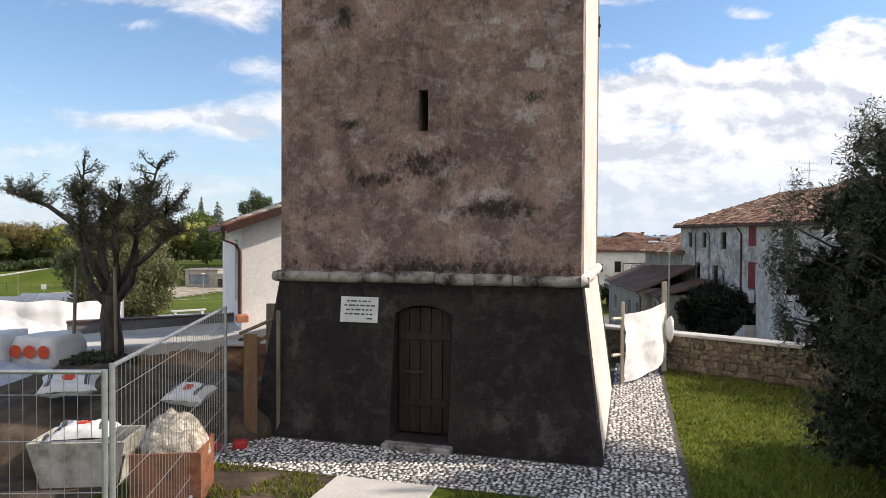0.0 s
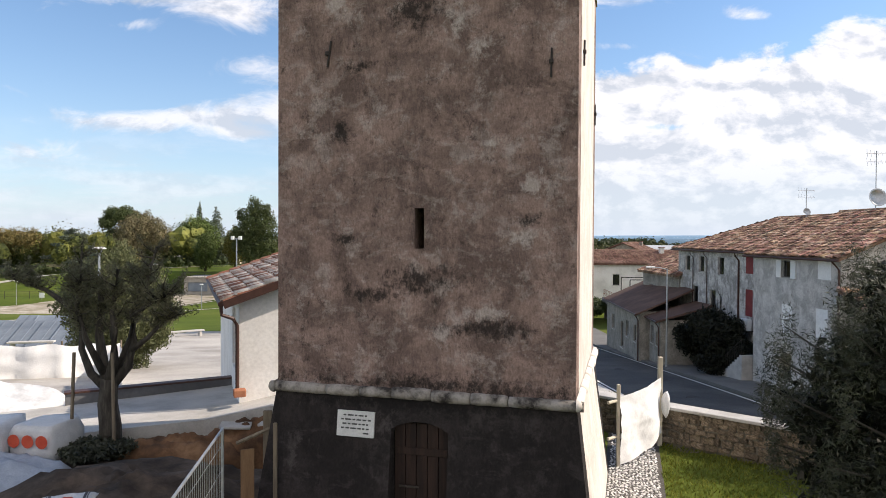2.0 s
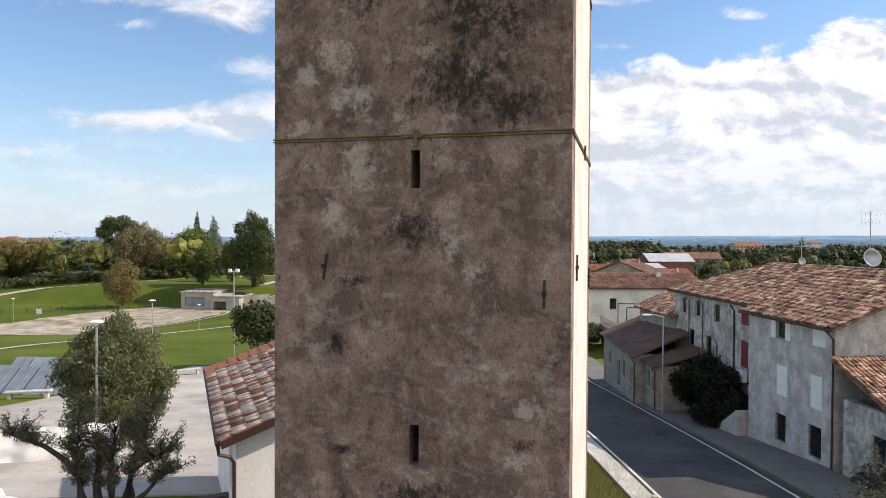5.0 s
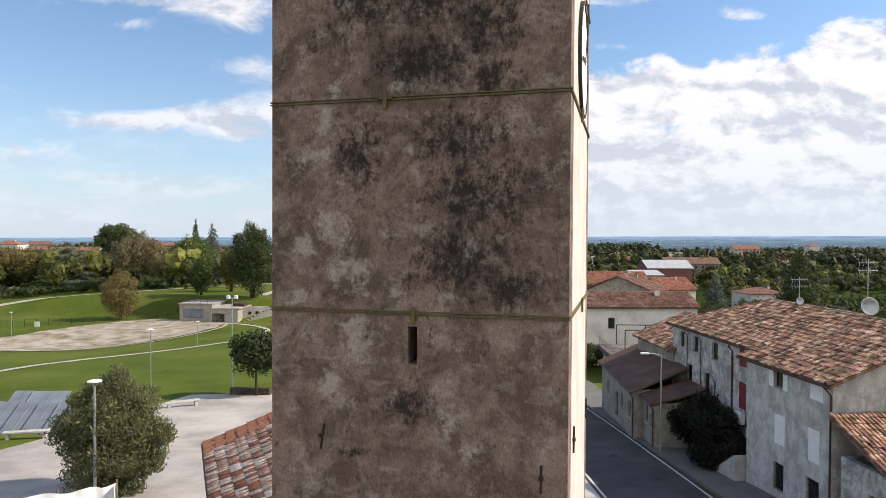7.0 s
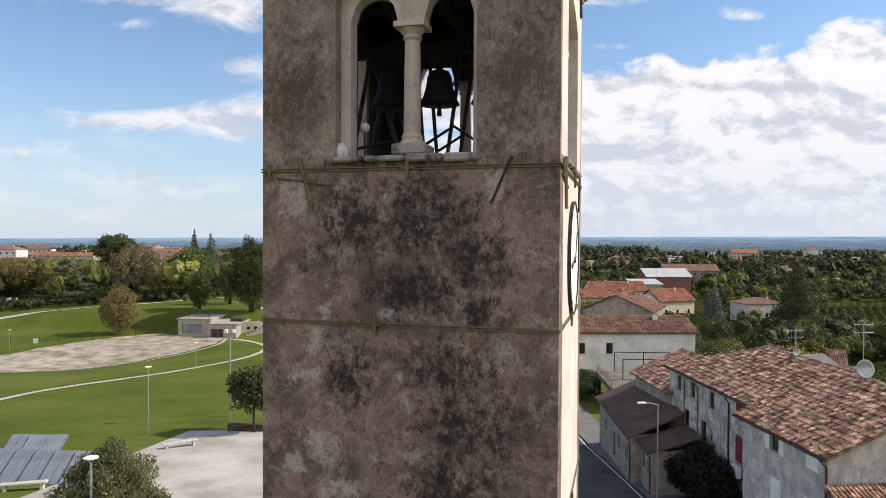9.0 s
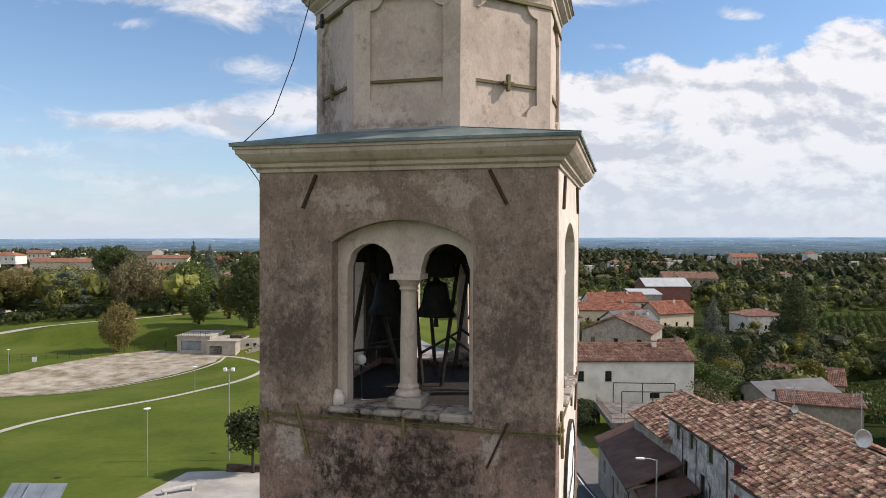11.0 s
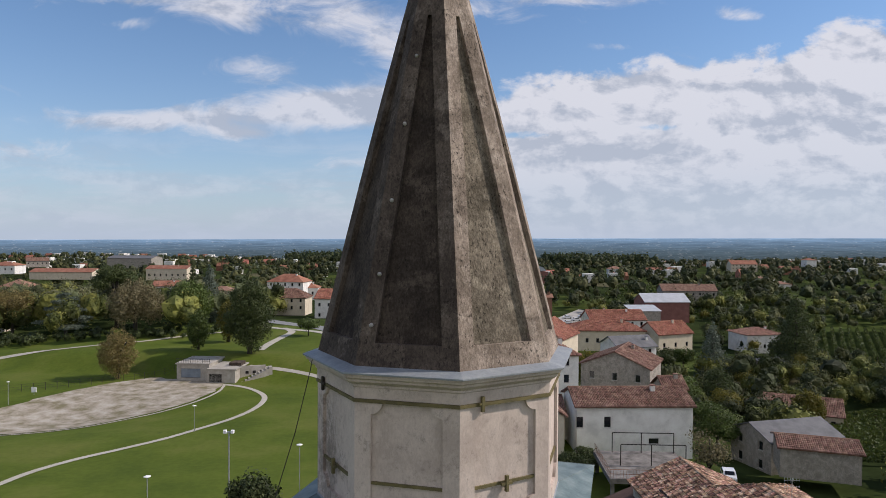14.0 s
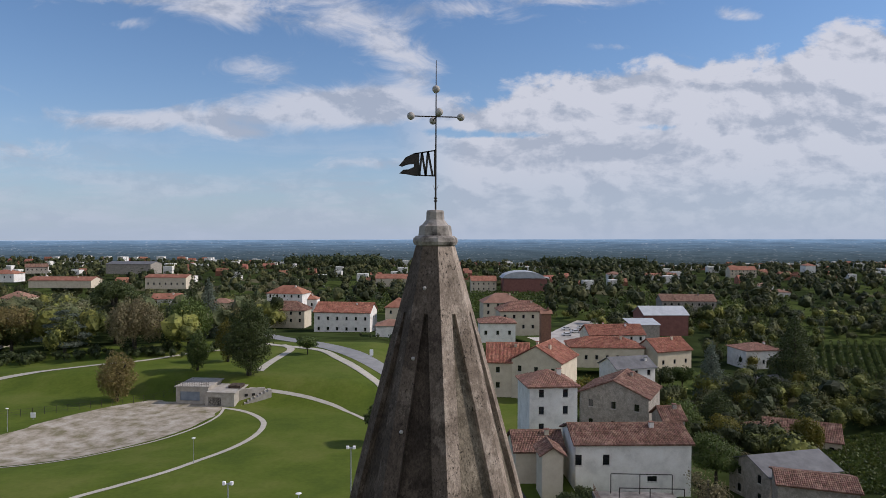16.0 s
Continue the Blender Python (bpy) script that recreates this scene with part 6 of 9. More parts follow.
def trough(x, y, z, rz, l, w, h, t, mat, label, name, category, flare=0.0):
    th = thing(name, label, category, pose(x, y, z, 0, 0, rz))
    o = [(-l / 2, -w / 2), (l / 2, -w / 2), (l / 2, w / 2), (-l / 2, w / 2)]
    i = [(-l / 2 + t, -w / 2 + t), (l / 2 - t, -w / 2 + t), (l / 2 - t, w / 2 - t), (-l / 2 + t, w / 2 - t)]
    # the sides lean in towards the bottom
    bm = plate(bmesh.new(), ring(o, i), lambda u, v, d: Vector((u * (1 - 0.22 * flare * d / h), v * (1 - 0.22 * flare * d / h), h - d)), h)
    k = 1 - 0.2 * flare
    box(bm, (-l / 2 + t + 0.002) * k, (l / 2 - t - 0.002) * k, (-w / 2 + t + 0.002) * k, (w / 2 - t - 0.002) * k, 0.02, 0.08)
    part("tub", bm, mat, th)
    return th


trough(-4.55, 8.45, 0.0, 5, 1.15, 0.75, 0.58, 0.05, DIRTY_TUB, "dirty white mixing tub holding sacks", "trough", "trough", flare=1.0)
skip = trough(-3.28, 7.95, 0.0, 8, 0.78, 0.75, 0.62, 0.03, RUST, "rusted steel box heaped with rubble", "rubble_box", "box")
heap = mound("rubble", -3.28, 7.95, 0.40, 0.38, 0.46, RUBBLE, "heap of pale rubble in a rusted box", "rubble", 5.0, 0.52, 0.6)


def big_bag(x, y, z, rz, s, h, mat, label):
    th = thing("bulk_bag", label, "bulk bag", pose(x, y, z, 0, 0, rz), group="bulk bags on the building site")
    bm = bmesh.new()
    bmesh.ops.create_cube(bm, size=1.0)
    bmesh.ops.subdivide_edges(bm, edges=bm.edges[:], cuts=6, use_grid_fill=True)
    for v in bm.verts:
        b = 1 + 0.16 * math.cos(v.co.z * 2.6) - 0.22 * (v.co.x ** 2 + v.co.y ** 2)
        f = 0.10 * noise.noise(v.co * 3 + Vector((x, y, 0)))
        v.co = Vector((v.co.x * s * (b + f), v.co.y * s * (b + f), h * (0.5 + v.co.z * (1 + 0.6 * f))))
    part("bag_body", bm, mat, th, smooth=True)
    for k in range(3):
        bm = bmesh.new()
        bmesh.ops.create_circle(bm, cap_ends=True, segments=14, radius=0.13, matrix=Matrix.Translation((-0.3 + 0.3 * k, -s * 0.61, h * 0.66)) @ Matrix.Rotation(radians(90), 4, "X"))
        part("round_mark", bm, BAG_RED, th, "red round print")
    return th


big_bag(-9.1, 13.3, 0.30, 5, 1.0, 0.85, BAG, "white bulk bag with red round prints")
big_bag(-8.0, 13.5, 0.30, -8, 0.9, 0.80, BAG, "white bulk bag with red round prints")
mound("grey_tarpaulin", -8.6, 12.2, 2.1, 1.1, 0.75, BAG_GREY, "crumpled blue-grey tarpaulin over bags", "tarpaulin", 9.0, 0.0, 0.5)

# soil bank and pavement edge behind the dig
mound("soil_bank", -5.5, 13.95, 1.5, 0.55, 0.62, SOIL, "orange earth bank left by digging", "soil", 1.3, 0.0, 0.35)
mound("soil_bank", -3.9, 14.35, 1.4, 0.50, 0.86, SOIL, "orange earth bank left by digging", "soil", 4.3, 0.0, 0.35)
mound("dark_earth", -8.2, 13.2, 2.6, 0.8, 0.42, DARK_SOIL, "dark dug earth below the terrace edge", "soil", 8.3, 0.0, 0.35)


def terrace_sheet():
    """The paved terrace above the dig: its edge runs askew to the tower and climbs towards the garage."""
    front = [(-16.0, 11.2, 0.50), (-12.0, 12.6, 0.55), (-7.84, 14.06, 0.65), (-5.3, 14.75, 0.78), (-3.84, 14.79, 1.08), (-2.62, 15.0, 1.08)]
    back = [(-17.0, 13.2, 0.50), (-13.0, 14.9, 0.55), (-9.0, 16.6, 0.65), (-5.6, 18.5, 0.75), (-3.6, 16.9, 1.08), (-2.4, 17.2, 1.08)]
    bm = bmesh.new()
    rows = [[bm.verts.new(p) for p in front], [bm.verts.new(p) for p in back]]
    rows += [[bm.verts.new((p[0], p[1], -0.5)) for p in back], [bm.verts.new((p[0], p[1], -0.5)) for p in front]]
    for a, b in zip(rows, rows[1:] + rows[:1]):
        for i in range(len(a) - 1):
            bm.faces.new((a[i], a[i + 1], b[i + 1], b[i]))
    for i in (0, -1):
        bm.faces.new([r[i] for r in rows])
    return part("terrace", bm, CONCRETE)


edge = terrace_sheet()
tagged(edge, "pale concrete terrace edge above the dig", "terrace", kind="structure")
for x, y, rz in ((-4.4, 14.15, 8), (-3.6, 14.25, -12)):
    ob = part("loose_slab", boxed(-0.32, 0.32, -0.16, 0.16, 0, 0.06, None, 0.012), CONCRETE)
    ob.matrix_basis = pose(x, y, 0.80, 6, 3, rz)
    tagged(ob, "loose pale concrete slab on the earth bank", "slab")
ALONG = Matrix.Translation((-9.3, 16.45, 0)) @ Matrix.Rotation(math.atan2(1.95, 3.5), 4, "Z")
kerb = part("parapet", boxed(0, 4.45, 0, 0.2, 0.3, 0.92, ALONG), GREY_ROOF)
tagged(kerb, "low dark parapet with a maroon metal edge", "parapet", kind="structure")
tr = part("trim", boxed(-0.02, 4.47, -0.04, 0.24, 0.923, 0.97, ALONG), BROWN_PIPE)
tagged(tr, "maroon metal edging on the parapet", "trim", kind="structure")


# ---- courtyard, field and paths ----
def yard():
    rows = []
    for y in np.linspace(20.1, 63.0, 44):
        xl = -30.0 + 0.16 * (y - 20)
        xr = 1.5
        rows.append([(xl + (xr - xl) * i / 24, y + 0.10 * ((xl + (xr - xl) * i / 24) + 22)) for i in range(25)])
    drape("pavement_yard", rows, PAVING, 0.05, "worn pale asphalt courtyard with patches", "courtyard", thick=0.2)


yard()


def sand_patch():
    near = np.array([(-110, 92), (-84, 104), (-69, 110), (-63.2, 115.5), (-58, 121), (-52, 126.2), (-48, 132.4), (-46.2, 141), (-46.8, 147.5)])
    far = np.array([(-135, 96), (-98, 118), (-83, 127.8), (-80.5, 135), (-75.9, 143.5), (-71.6, 149.4), (-65.2, 154.8), (-58.6, 153), (-47.5, 150.5)])
    k = np.arange(len(near))
    rows = []
    for t in np.linspace(0, len(near) - 1, 120):
        a = np.array([np.interp(t, k, near[:, c]) for c in (0, 1)])
        b = np.array([np.interp(t, k, far[:, c]) for c in (0, 1)])
        a = a + 0.7 * noise.noise((t * 2.1, 0, 0))
        b = b + 1.2 * noise.noise((t * 1.7, 5, 0))
        rows.append([a + (b - a) * i / 24 for i in range(25)])
    drape("sand_pitch", rows, SAND, 0.10, "bare sandy pitch worn into the field", "pitch")


sand_patch()
ribbon("path_field", [(-56, 52), (-53.5, 66), (-51.8, 79), (-51.1, 85), (-49.3, 90.3), (-45.2, 96.4), (-41.0, 103.1), (-38.2, 109.4), (-35.5, 115.6), (-33.7, 122.5), (-33.4, 130.3), (-34.4, 135.4), (-37.3, 140.8), (-42.2, 146.0), (-47.1, 148.2)], 1.1, PATH, 0.07, "pale gravel path curving through the field", "path", step=1.0)
ribbon("path_upper", [(-43, 155.8), (-34.6, 153.5), (-26.3, 150.2), (-20.8, 146.9), (-13.6, 136.6), (-8.3, 127.0), (-4, 116)], 0.9, PATH, 0.07, "pale gravel path across the upper field", "path", step=1.0)
ribbon("path_back", [(-150, 160), (-125, 167), (-109.8, 170.5), (-97.3, 173.5), (-87.5, 177.1), (-78.3, 180.5), (-73.2, 186.0), (-68.5, 192.4), (-60, 199), (-52, 205)], 2.0, PATH, 0.10, "pale path below the trees", "path")
ribbon("path_bank", [(-43.4, 166), (-43.4, 178.0), (-42.8, 188.2), (-42.5, 199), (-47, 208)], 2.2, PATH, 0.10, "pale path between the bank and the lane", "path")
ribbon("path_sand_edge", [(-98, 97), (-84, 103.5), (-68.6, 109.2), (-62.6, 114.9), (-57.3, 120.4), (-51.2, 125.6), (-47.2, 132.0), (-45.4, 141), (-46.2, 147.5)], 0.6, PATH, 0.08, "pale edge of the sandy pitch", "path", step=1.0)
LANE = surface("pale_road", [(0.20, 0.20, 0.20), (0.27, 0.27, 0.265)], 0.4, 0.85, 0.2, 10)
ribbon("road_upper", [(-62, 244), (-51, 226), (-37.5, 211), (-24.2, 193.5), (-16.0, 178.5), (-9.0, 166.0), (-3.0, 154), (3, 140)], 6.5, LANE, 0.10, "pale asphalt lane beside the field", "road")
ribbon("pavement_upper", [(-58, 216), (-50.1, 208), (-42.0, 203), (-35.0, 198.9), (-25.9, 183.4), (-17.6, 166.3), (-12.4, 155.6), (-7, 143)], 2.4, PATH, 0.14, "pale pavement beside the lane", "pavement", thick=0.12)

# the road below the garden wall
ribbon("road", [(11.9, -30), (11.9, 0), (11.9, 24), (11.8, 45), (11.3, 62), (9.5, 85), (6, 110), (0, 135)], 6.6, ASPHALT, 0.05, "dark asphalt street running past the tower", "road", thick=0.1, across=8)
ribbon("road_line", [(14.9, -20), (14.9, 0), (14.9, 24), (14.75, 45), (14.2, 62), (12.4, 85)], 0.14, PAINT, 0.075, "white line along the road edge", "road line", across=1)
ribbon("road_line", [(9.15, -20), (9.15, 0), (9.15, 24), (9.0, 45), (8.5, 62), (6.7, 85)], 0.14, PAINT, 0.075, "white line along the road edge", "road line", across=1)
ribbon("pavement_street", [(17.0, -10), (17.0, 10), (17.0, 24), (16.8, 45), (16.2, 60), (15.4, 72), (14.6, 84)], 3.2, surface("street_pavement", [(0.13, 0.125, 0.12), (0.18, 0.175, 0.165)], 0.5, 0.9, 0.2, 12), 0.17, "grey pavement along the house fronts", "pavement", thick=0.3)
ribbon("pavement_verge", [(8.35, -10), (8.35, 10), (8.35, 24), (8.2, 45)], 1.0, CONCRETE, 0.15, "pale kerb strip along the road", "kerb", thick=0.3)
for x, y in ((12.0, 45.2), (13.2, 39.5), (12.4, 33)):
    bm = bmesh.new()
    lathe(bm, [(0.33, 0.0), (0.33, 0.012), (0.3, 0.014)], 20)
    ob = part("manhole_cover", bm, IRON)
    ob.matrix_basis = pose(x, y, float(land(x, y)) + 0.052, 2, 0, 0)
    tagged(ob, "dark iron manhole cover in the road", "manhole cover")

# ---- houses ----
def tile_field(name, origin, U, V, lu, lv, material, parent, pitch=0.22, course=0.36, inside=None, seed=0, lift=0.02):
    """Rows of half-round clay tiles on a slope, as one joined mesh: U along the eave, V up the slope."""
    rng = np.random.default_rng(seed)
    U, V = np.array(U, float), np.array(V, float)
    Nn = np.cross(U, V)
    Nn /= np.linalg.norm(Nn)
    if Nn[2] < 0:
        Nn = -Nn
    nu, nv = max(1, int(lu / pitch)), max(1, int(lv / course))
    I, J = np.meshgrid((np.arange(nu) + 0.5) * lu / nu, np.arange(nv) * lv / nv)
    u, v = I.ravel(), J.ravel()
    if inside is not None:
        k = inside(u, v)
        u, v = u[k], v[k]
    n = len(u)
    p, c = lu / nu, lv / nv
    u = u + rng.normal(0, 0.03 * p, n)
    jl, jh = rng.normal(0, 0.05, n) * c, rng.normal(0, 0.010, n)
    prof = [(-0.49, 0.0), (-0.26, 0.30 * p), (0.26, 0.30 * p), (0.49, 0.0)]
    P = np.zeros((n, 8, 3))
    for e, (dv, dz) in enumerate(((-0.06 * c, 0.04), (1.04 * c, 0.004))):
        for k, (a, h) in enumerate(prof):
            P[:, e * 4 + k] = np.array(origin) + (u + a * p)[:, None] * U + (v + dv + jl)[:, None] * V + (h + dz + lift + jh)[:, None] * Nn
    o = (np.arange(n) * 8)[:, None]
    F = np.concatenate([o + np.array([[k, k + 1, 5 + k, 4 + k]]) for k in range(3)] + [o + np.array([[0, 3, 2, 1]])])
    ob = raw(name, P.reshape(-1, 3).tolist(), F.tolist(), material, parent)
    ob["kind"] = "stuff"
    return ob


def window_parts(th, at, u0, u1, z0, z1, kind):
    """A window in a wall opening: frame, pane, sill and, where it has them, shutters. at(u, v, depth) as for plate()."""
    o = rect(u0, u1, z0, z1)
    f = 0.06
    i = rect(u0 + f, u1 - f, z0 + f, z1 - f)
    if kind == "closed":
        for a, b in ((u0, (u0 + u1) / 2 - 0.004), ((u0 + u1) / 2 + 0.004, u1)):
            part("shutter", plate(bmesh.new(), [rect(a, b, z0, z1)], lambda u, v, d: at(u, v, d + 0.02), 0.04), SHUTTER_WHITE, th, "closed white shutter")
        return
    if kind == "redclosed":
        part("shutter", plate(bmesh.new(), [o], lambda u, v, d: at(u, v, d + 0.01), 0.04), SHUTTER_RED, th, "closed dark red shutter")
        return
    w = part("window", plate(bmesh.new(), ring(o, i), lambda u, v, d: at(u, v, d + 0.10), 0.05), FRAME_MAT, th)
    part("pane", plate(bmesh.new(), [i], lambda u, v, d: at(u, v, d + 0.125), 0.012), PANE, w)
    if kind in ("open", "plain"):
        part("sill", plate(bmesh.new(), [rect(u0 - 0.08, u1 + 0.08, z0 - 0.07, z0 - 0.003)], lambda u, v, d: at(u, v, d - 0.06), 0.16), CONCRETE, w)
    if kind == "open":
        for a, b in ((u0 - (u1 - u0) / 2, u0 - 0.01), (u1 + 0.01, u1 + (u1 - u0) / 2)):
            part("shutter", plate(bmesh.new(), [rect(a, b, z0, z1)], lambda u, v, d: at(u, v, d - 0.05), 0.04), SHUTTER_WHITE, th, "open white shutter")
    if kind == "grille":
        bm = bmesh.new()
        for k in range(1, 7):
            u = u0 + (u1 - u0) * k / 7
            tube(bm, [at(u, z0, 0.03), at(u, z1, 0.03)], 0.012, 4)
        for k in range(1, 4):
            z = z0 + (z1 - z0) * k / 4
            tube(bm, [at(u0, z, 0.03), at(u1, z, 0.03)], 0.012, 4)
        part("grille", bm, IRON, w, "iron window grille")


def house(label, x, y, rot, w, d, z0, ze, zr, walls, roof, roof_kind="gable", windows=(), over=0.4, chimneys=(), tiles=0.3, category="house", name="house", gutter=False, seed=0):
    """A house: walls with real openings, pitched roof with eaves, tile rows, chimneys. The ridge runs along its own x; side 0 is its front (-y)."""
    th = thing(name, label, category, pose(x, y, 0, 0, 0, rot))
    hx, hy = w / 2, d / 2
    t = 0.3
    for s in range(4):
        R = Matrix.Rotation(s * math.pi / 2, 4, "Z")
        half, depth = (hx, hy) if s % 2 == 0 else (hy, hx)
        at = lambda u, v, q, R=R, depth=depth: R @ Vector((u, -depth + q, v))
        wi = [k for k in windows if k[0] == s]
        e = half - (t + 0.002 if s % 2 else 0)
        polys = rows_cut(z0 - 1.5, ze, -e, e, [(k[1] - k[3] / 2, k[1] + k[3] / 2, k[2], k[2] + k[4]) for k in wi])
        if (roof_kind == "gable" and s % 2) or (roof_kind == "halfhip" and s == 1):
            polys.append([(-e, ze), (e, ze), (0, zr - 0.05)])
        part("wall", plate(bmesh.new(), polys, at, t), walls, th)
        for k in wi:
            window_parts(th, at, k[1] - k[3] / 2, k[1] + k[3] / 2, k[2], k[2] + k[4], k[5])
    # roof slopes
    rise = (zr - ze) / hy
    ox, oy = hx + over, hy + over
    zo = ze - rise * over
    bm = bmesh.new()
    tk = 0.14
    if roof_kind == "gable":
        slopes = [[(-ox, -oy, zo), (ox, -oy, zo), (ox, 0, zr), (-ox, 0, zr)], [(ox, oy, zo), (-ox, oy, zo), (-ox, 0, zr), (ox, 0, zr)]]
    elif roof_kind == "shed":
        slopes = [[(-ox, -oy, zo), (ox, -oy, zo), (ox, oy, zr), (-ox, oy, zr)]]
    elif roof_kind == "halfhip":
        rx = ox - oy
        slopes = [[(-ox, -oy, zo), (ox, -oy, zo), (ox, 0, zr), (-rx, 0, zr)], [(ox, oy, zo), (-ox, oy, zo), (-rx, 0, zr), (ox, 0, zr)], [(-ox, oy, zo), (-ox, -oy, zo), (-rx, 0, zr)]]
    else:
        rx = max(0.05, ox - oy)
        slopes = [[(-ox, -oy, zo), (ox, -oy, zo), (rx, 0, zr), (-rx, 0, zr)], [(ox, oy, zo), (-ox, oy, zo), (-rx, 0, zr), (rx, 0, zr)],
                  [(ox, -oy, zo), (ox, oy, zo), (rx, 0, zr)], [(-ox, oy, zo), (-ox, -oy, zo), (-rx, 0, zr)]]
    for q in slopes:
        lo = [bm.verts.new(p) for p in q]
        hi = [bm.verts.new((p[0], p[1], p[2] + tk)) for p in q]
        bm.faces.new(lo[::-1]), bm.faces.new(hi)
        for i in range(len(q)):
            j = (i + 1) % len(q)
            bm.faces.new((lo[i], lo[j], hi[j], hi[i]))
    rf = part("roof", bm, roof, th)
    if tiles:
        for n, q in enumerate(slopes):
            a, b = Vector(q[0]), Vector(q[1])
            U = (b - a).normalized()
            lu = (b - a).length
            if roof_kind == "shed":
                top = Vector((a.x, oy, zr))
                V = (top - a)
            else:
                V = Vector((0, -a.y, zr - zo)) if n < 2 else Vector((oy, 0, zr - zo)) if roof_kind == "halfhip" else Vector((-a.x + (1 if a.x > 0 else -1) * max(0.05, ox - oy), 0, zr - zo))
            lv = V.length
            V = V.normalized()
            ins = None
            if roof_kind == "hip":
                cut = (lu - 2 * (ox - oy)) / 2 if n < 2 else lu / 2
                ins = lambda u, v, cut=cut, lu=lu, lv=lv: (u > cut * v / lv + 0.05) & (u < lu - cut * v / lv - 0.05)
            if roof_kind == "halfhip":
                if n == 0:
                    ins = lambda u, v, lv=lv: u > oy * v / lv + 0.05
                elif n == 1:
                    ins = lambda u, v, lu=lu, lv=lv: u < lu - oy * v / lv - 0.05
                else:
                    ins = lambda u, v, lu=lu, lv=lv: (u > lu / 2 * v / lv + 0.05) & (u < lu - lu / 2 * v / lv - 0.05)
            tile_field("tiling", a + Vector((0, 0, tk)), U, V, lu, lv, roof, rf, tiles * 0.75, tiles * 1.3, ins, seed + n)
        bm = bmesh.new()
        r0 = ox if roof_kind in ("gable", "halfhip") else ox - oy
        r1 = ox - oy if roof_kind == "halfhip" else r0
        if roof_kind != "shed" and r0 > 0.3:
            tube(bm, [(-r1, 0, zr + tk + 0.02), (r0, 0, zr + tk + 0.02)], 0.13, 8)
            part("ridge", bm, roof, rf)
    if gutter:
        bm = bmesh.new()
        tube(bm, [(-ox, -oy - 0.05, zo + 0.05), (ox, -oy - 0.05, zo + 0.05)], 0.07, 8)
        tube(bm, [(ox - 0.45, -oy - 0.05, zo + 0.02), (ox - 0.42, -hy - 0.08, zo - 0.4), (ox - 0.42, -hy - 0.08, z0)], 0.05, 8)
        part("gutter", bm, BROWN_PIPE, th, "dark metal gutter and downpipe")
    for cx, cy, h in chimneys:
        zb = (zr - abs(cy) * rise) if roof_kind != "shed" else (zo + zr) / 2
        c = part("chimney", boxed(cx - 0.32, cx + 0.32, cy - 0.25, cy + 0.25, zb - 0.3, zb + h, None, 0.02), walls, th)
        part("cap", boxed(cx - 0.42, cx + 0.42, cy - 0.35, cy + 0.35, zb + h + 0.003, zb + h + 0.1, None, 0.02), roof, c)
    return th


def grid(sides, w, d, z0, ze, size=(0.9, 1.35), gap=3.0, kind="plain", first=1.0):
    """Windows in rows, storey by storey, on the sides named."""
    out = []
    n = max(1, int((ze - z0 + 0.3) / 2.9))
    for s in sides:
        L = w if s % 2 == 0 else d
        k = max(1, int((L - 1.2) / gap))
        for i in range(k):
            u = (i + 0.5) * L / k - L / 2
            for f in range(n):
                out.append((s, u, z0 + first + f * (ze - z0) / n, size[0], size[1], kind))
    return out


# the long stained house along the street, in three heights
nearA = house("three-storey stained grey house with old clay tile roof", 23.8, 35.5, -85.1, 7.4, 11.0, -3.3, 3.95, 6.25, WALL_PALE, TILE, windows=[
    (0, -0.6, 2.75, 0.85, 0.95, "open"), (0, 2.5, 2.85, 1.0, 0.95, "closed"), (0, -0.5, -0.25, 0.95, 1.6, "closed"), (0, 2.35, -0.25, 0.9, 1.65, "closed"),
    (0, -0.55, -2.75, 0.95, 1.5, "grille"), (0, 2.3, -2.7, 1.0, 1.6, "grille")], gutter=True, tiles=0.30, seed=1)
nearB = house("long stained grey terrace house with old clay tile roof", 24.3, 46.3, -86.6, 14.6, 10.2, -4.6, 4.05, 6.15, WALL_STAINED, TILE, "halfhip", windows=[
    (0, -5.6, 2.35, 0.8, 1.2, "plain"), (0, -3.2, 2.35, 0.8, 1.2, "plain"), (0, -0.2, 2.3, 0.85, 1.25, "plain"), (0, 3.6, 2.6, 0.9, 1.3, "redclosed"), (0, 3.6, -0.1, 0.9, 1.7, "redclosed"),
    (0, -4.2, -0.3, 0.9, 1.6, "plain"), (0, -1.4, -0.4, 0.9, 1.6, "plain")], gutter=True, tiles=0.30, seed=4)
nearC = house("lower end house with old clay tile roof", 23.0, 57.2, -87.5, 8.2, 9.0, -5.0, 1.9, 3.8, WALL_GREY, TILE, "gable", windows=grid((0,), 8.2, 9.0, -5, 1.9), tiles=0.30, seed=7)
lean = house("lower wing with old clay tile roof against the gable", 23.6, 29.2, 4.9, 9.4, 4.0, -3.0, 0.7, 2.4, WALL_STAINED, TILE, "shed", tiles=0.30, seed=9, windows=[(3, 0.2, -1.6, 0.9, 1.2, "plain")], gutter=True)
low = house("low street building with dark brown roof", 17.0, 56.6, -93.0, 12.5, 3.6, -5.0, -0.7, 0.9, WALL_GREY, DARK_ROOF, "shed", tiles=0, seed=10, over=0.3, gutter=True,
            windows=[(0, -3.4, -3.3, 0.9, 1.3, "plain"), (0, 0.2, -4.4, 0.95, 2.2, "plain"), (0, 2.2, -3.2, 0.8, 1.3, "plain"), (0, 4.8, -3.2, 0.8, 1.3, "plain")])
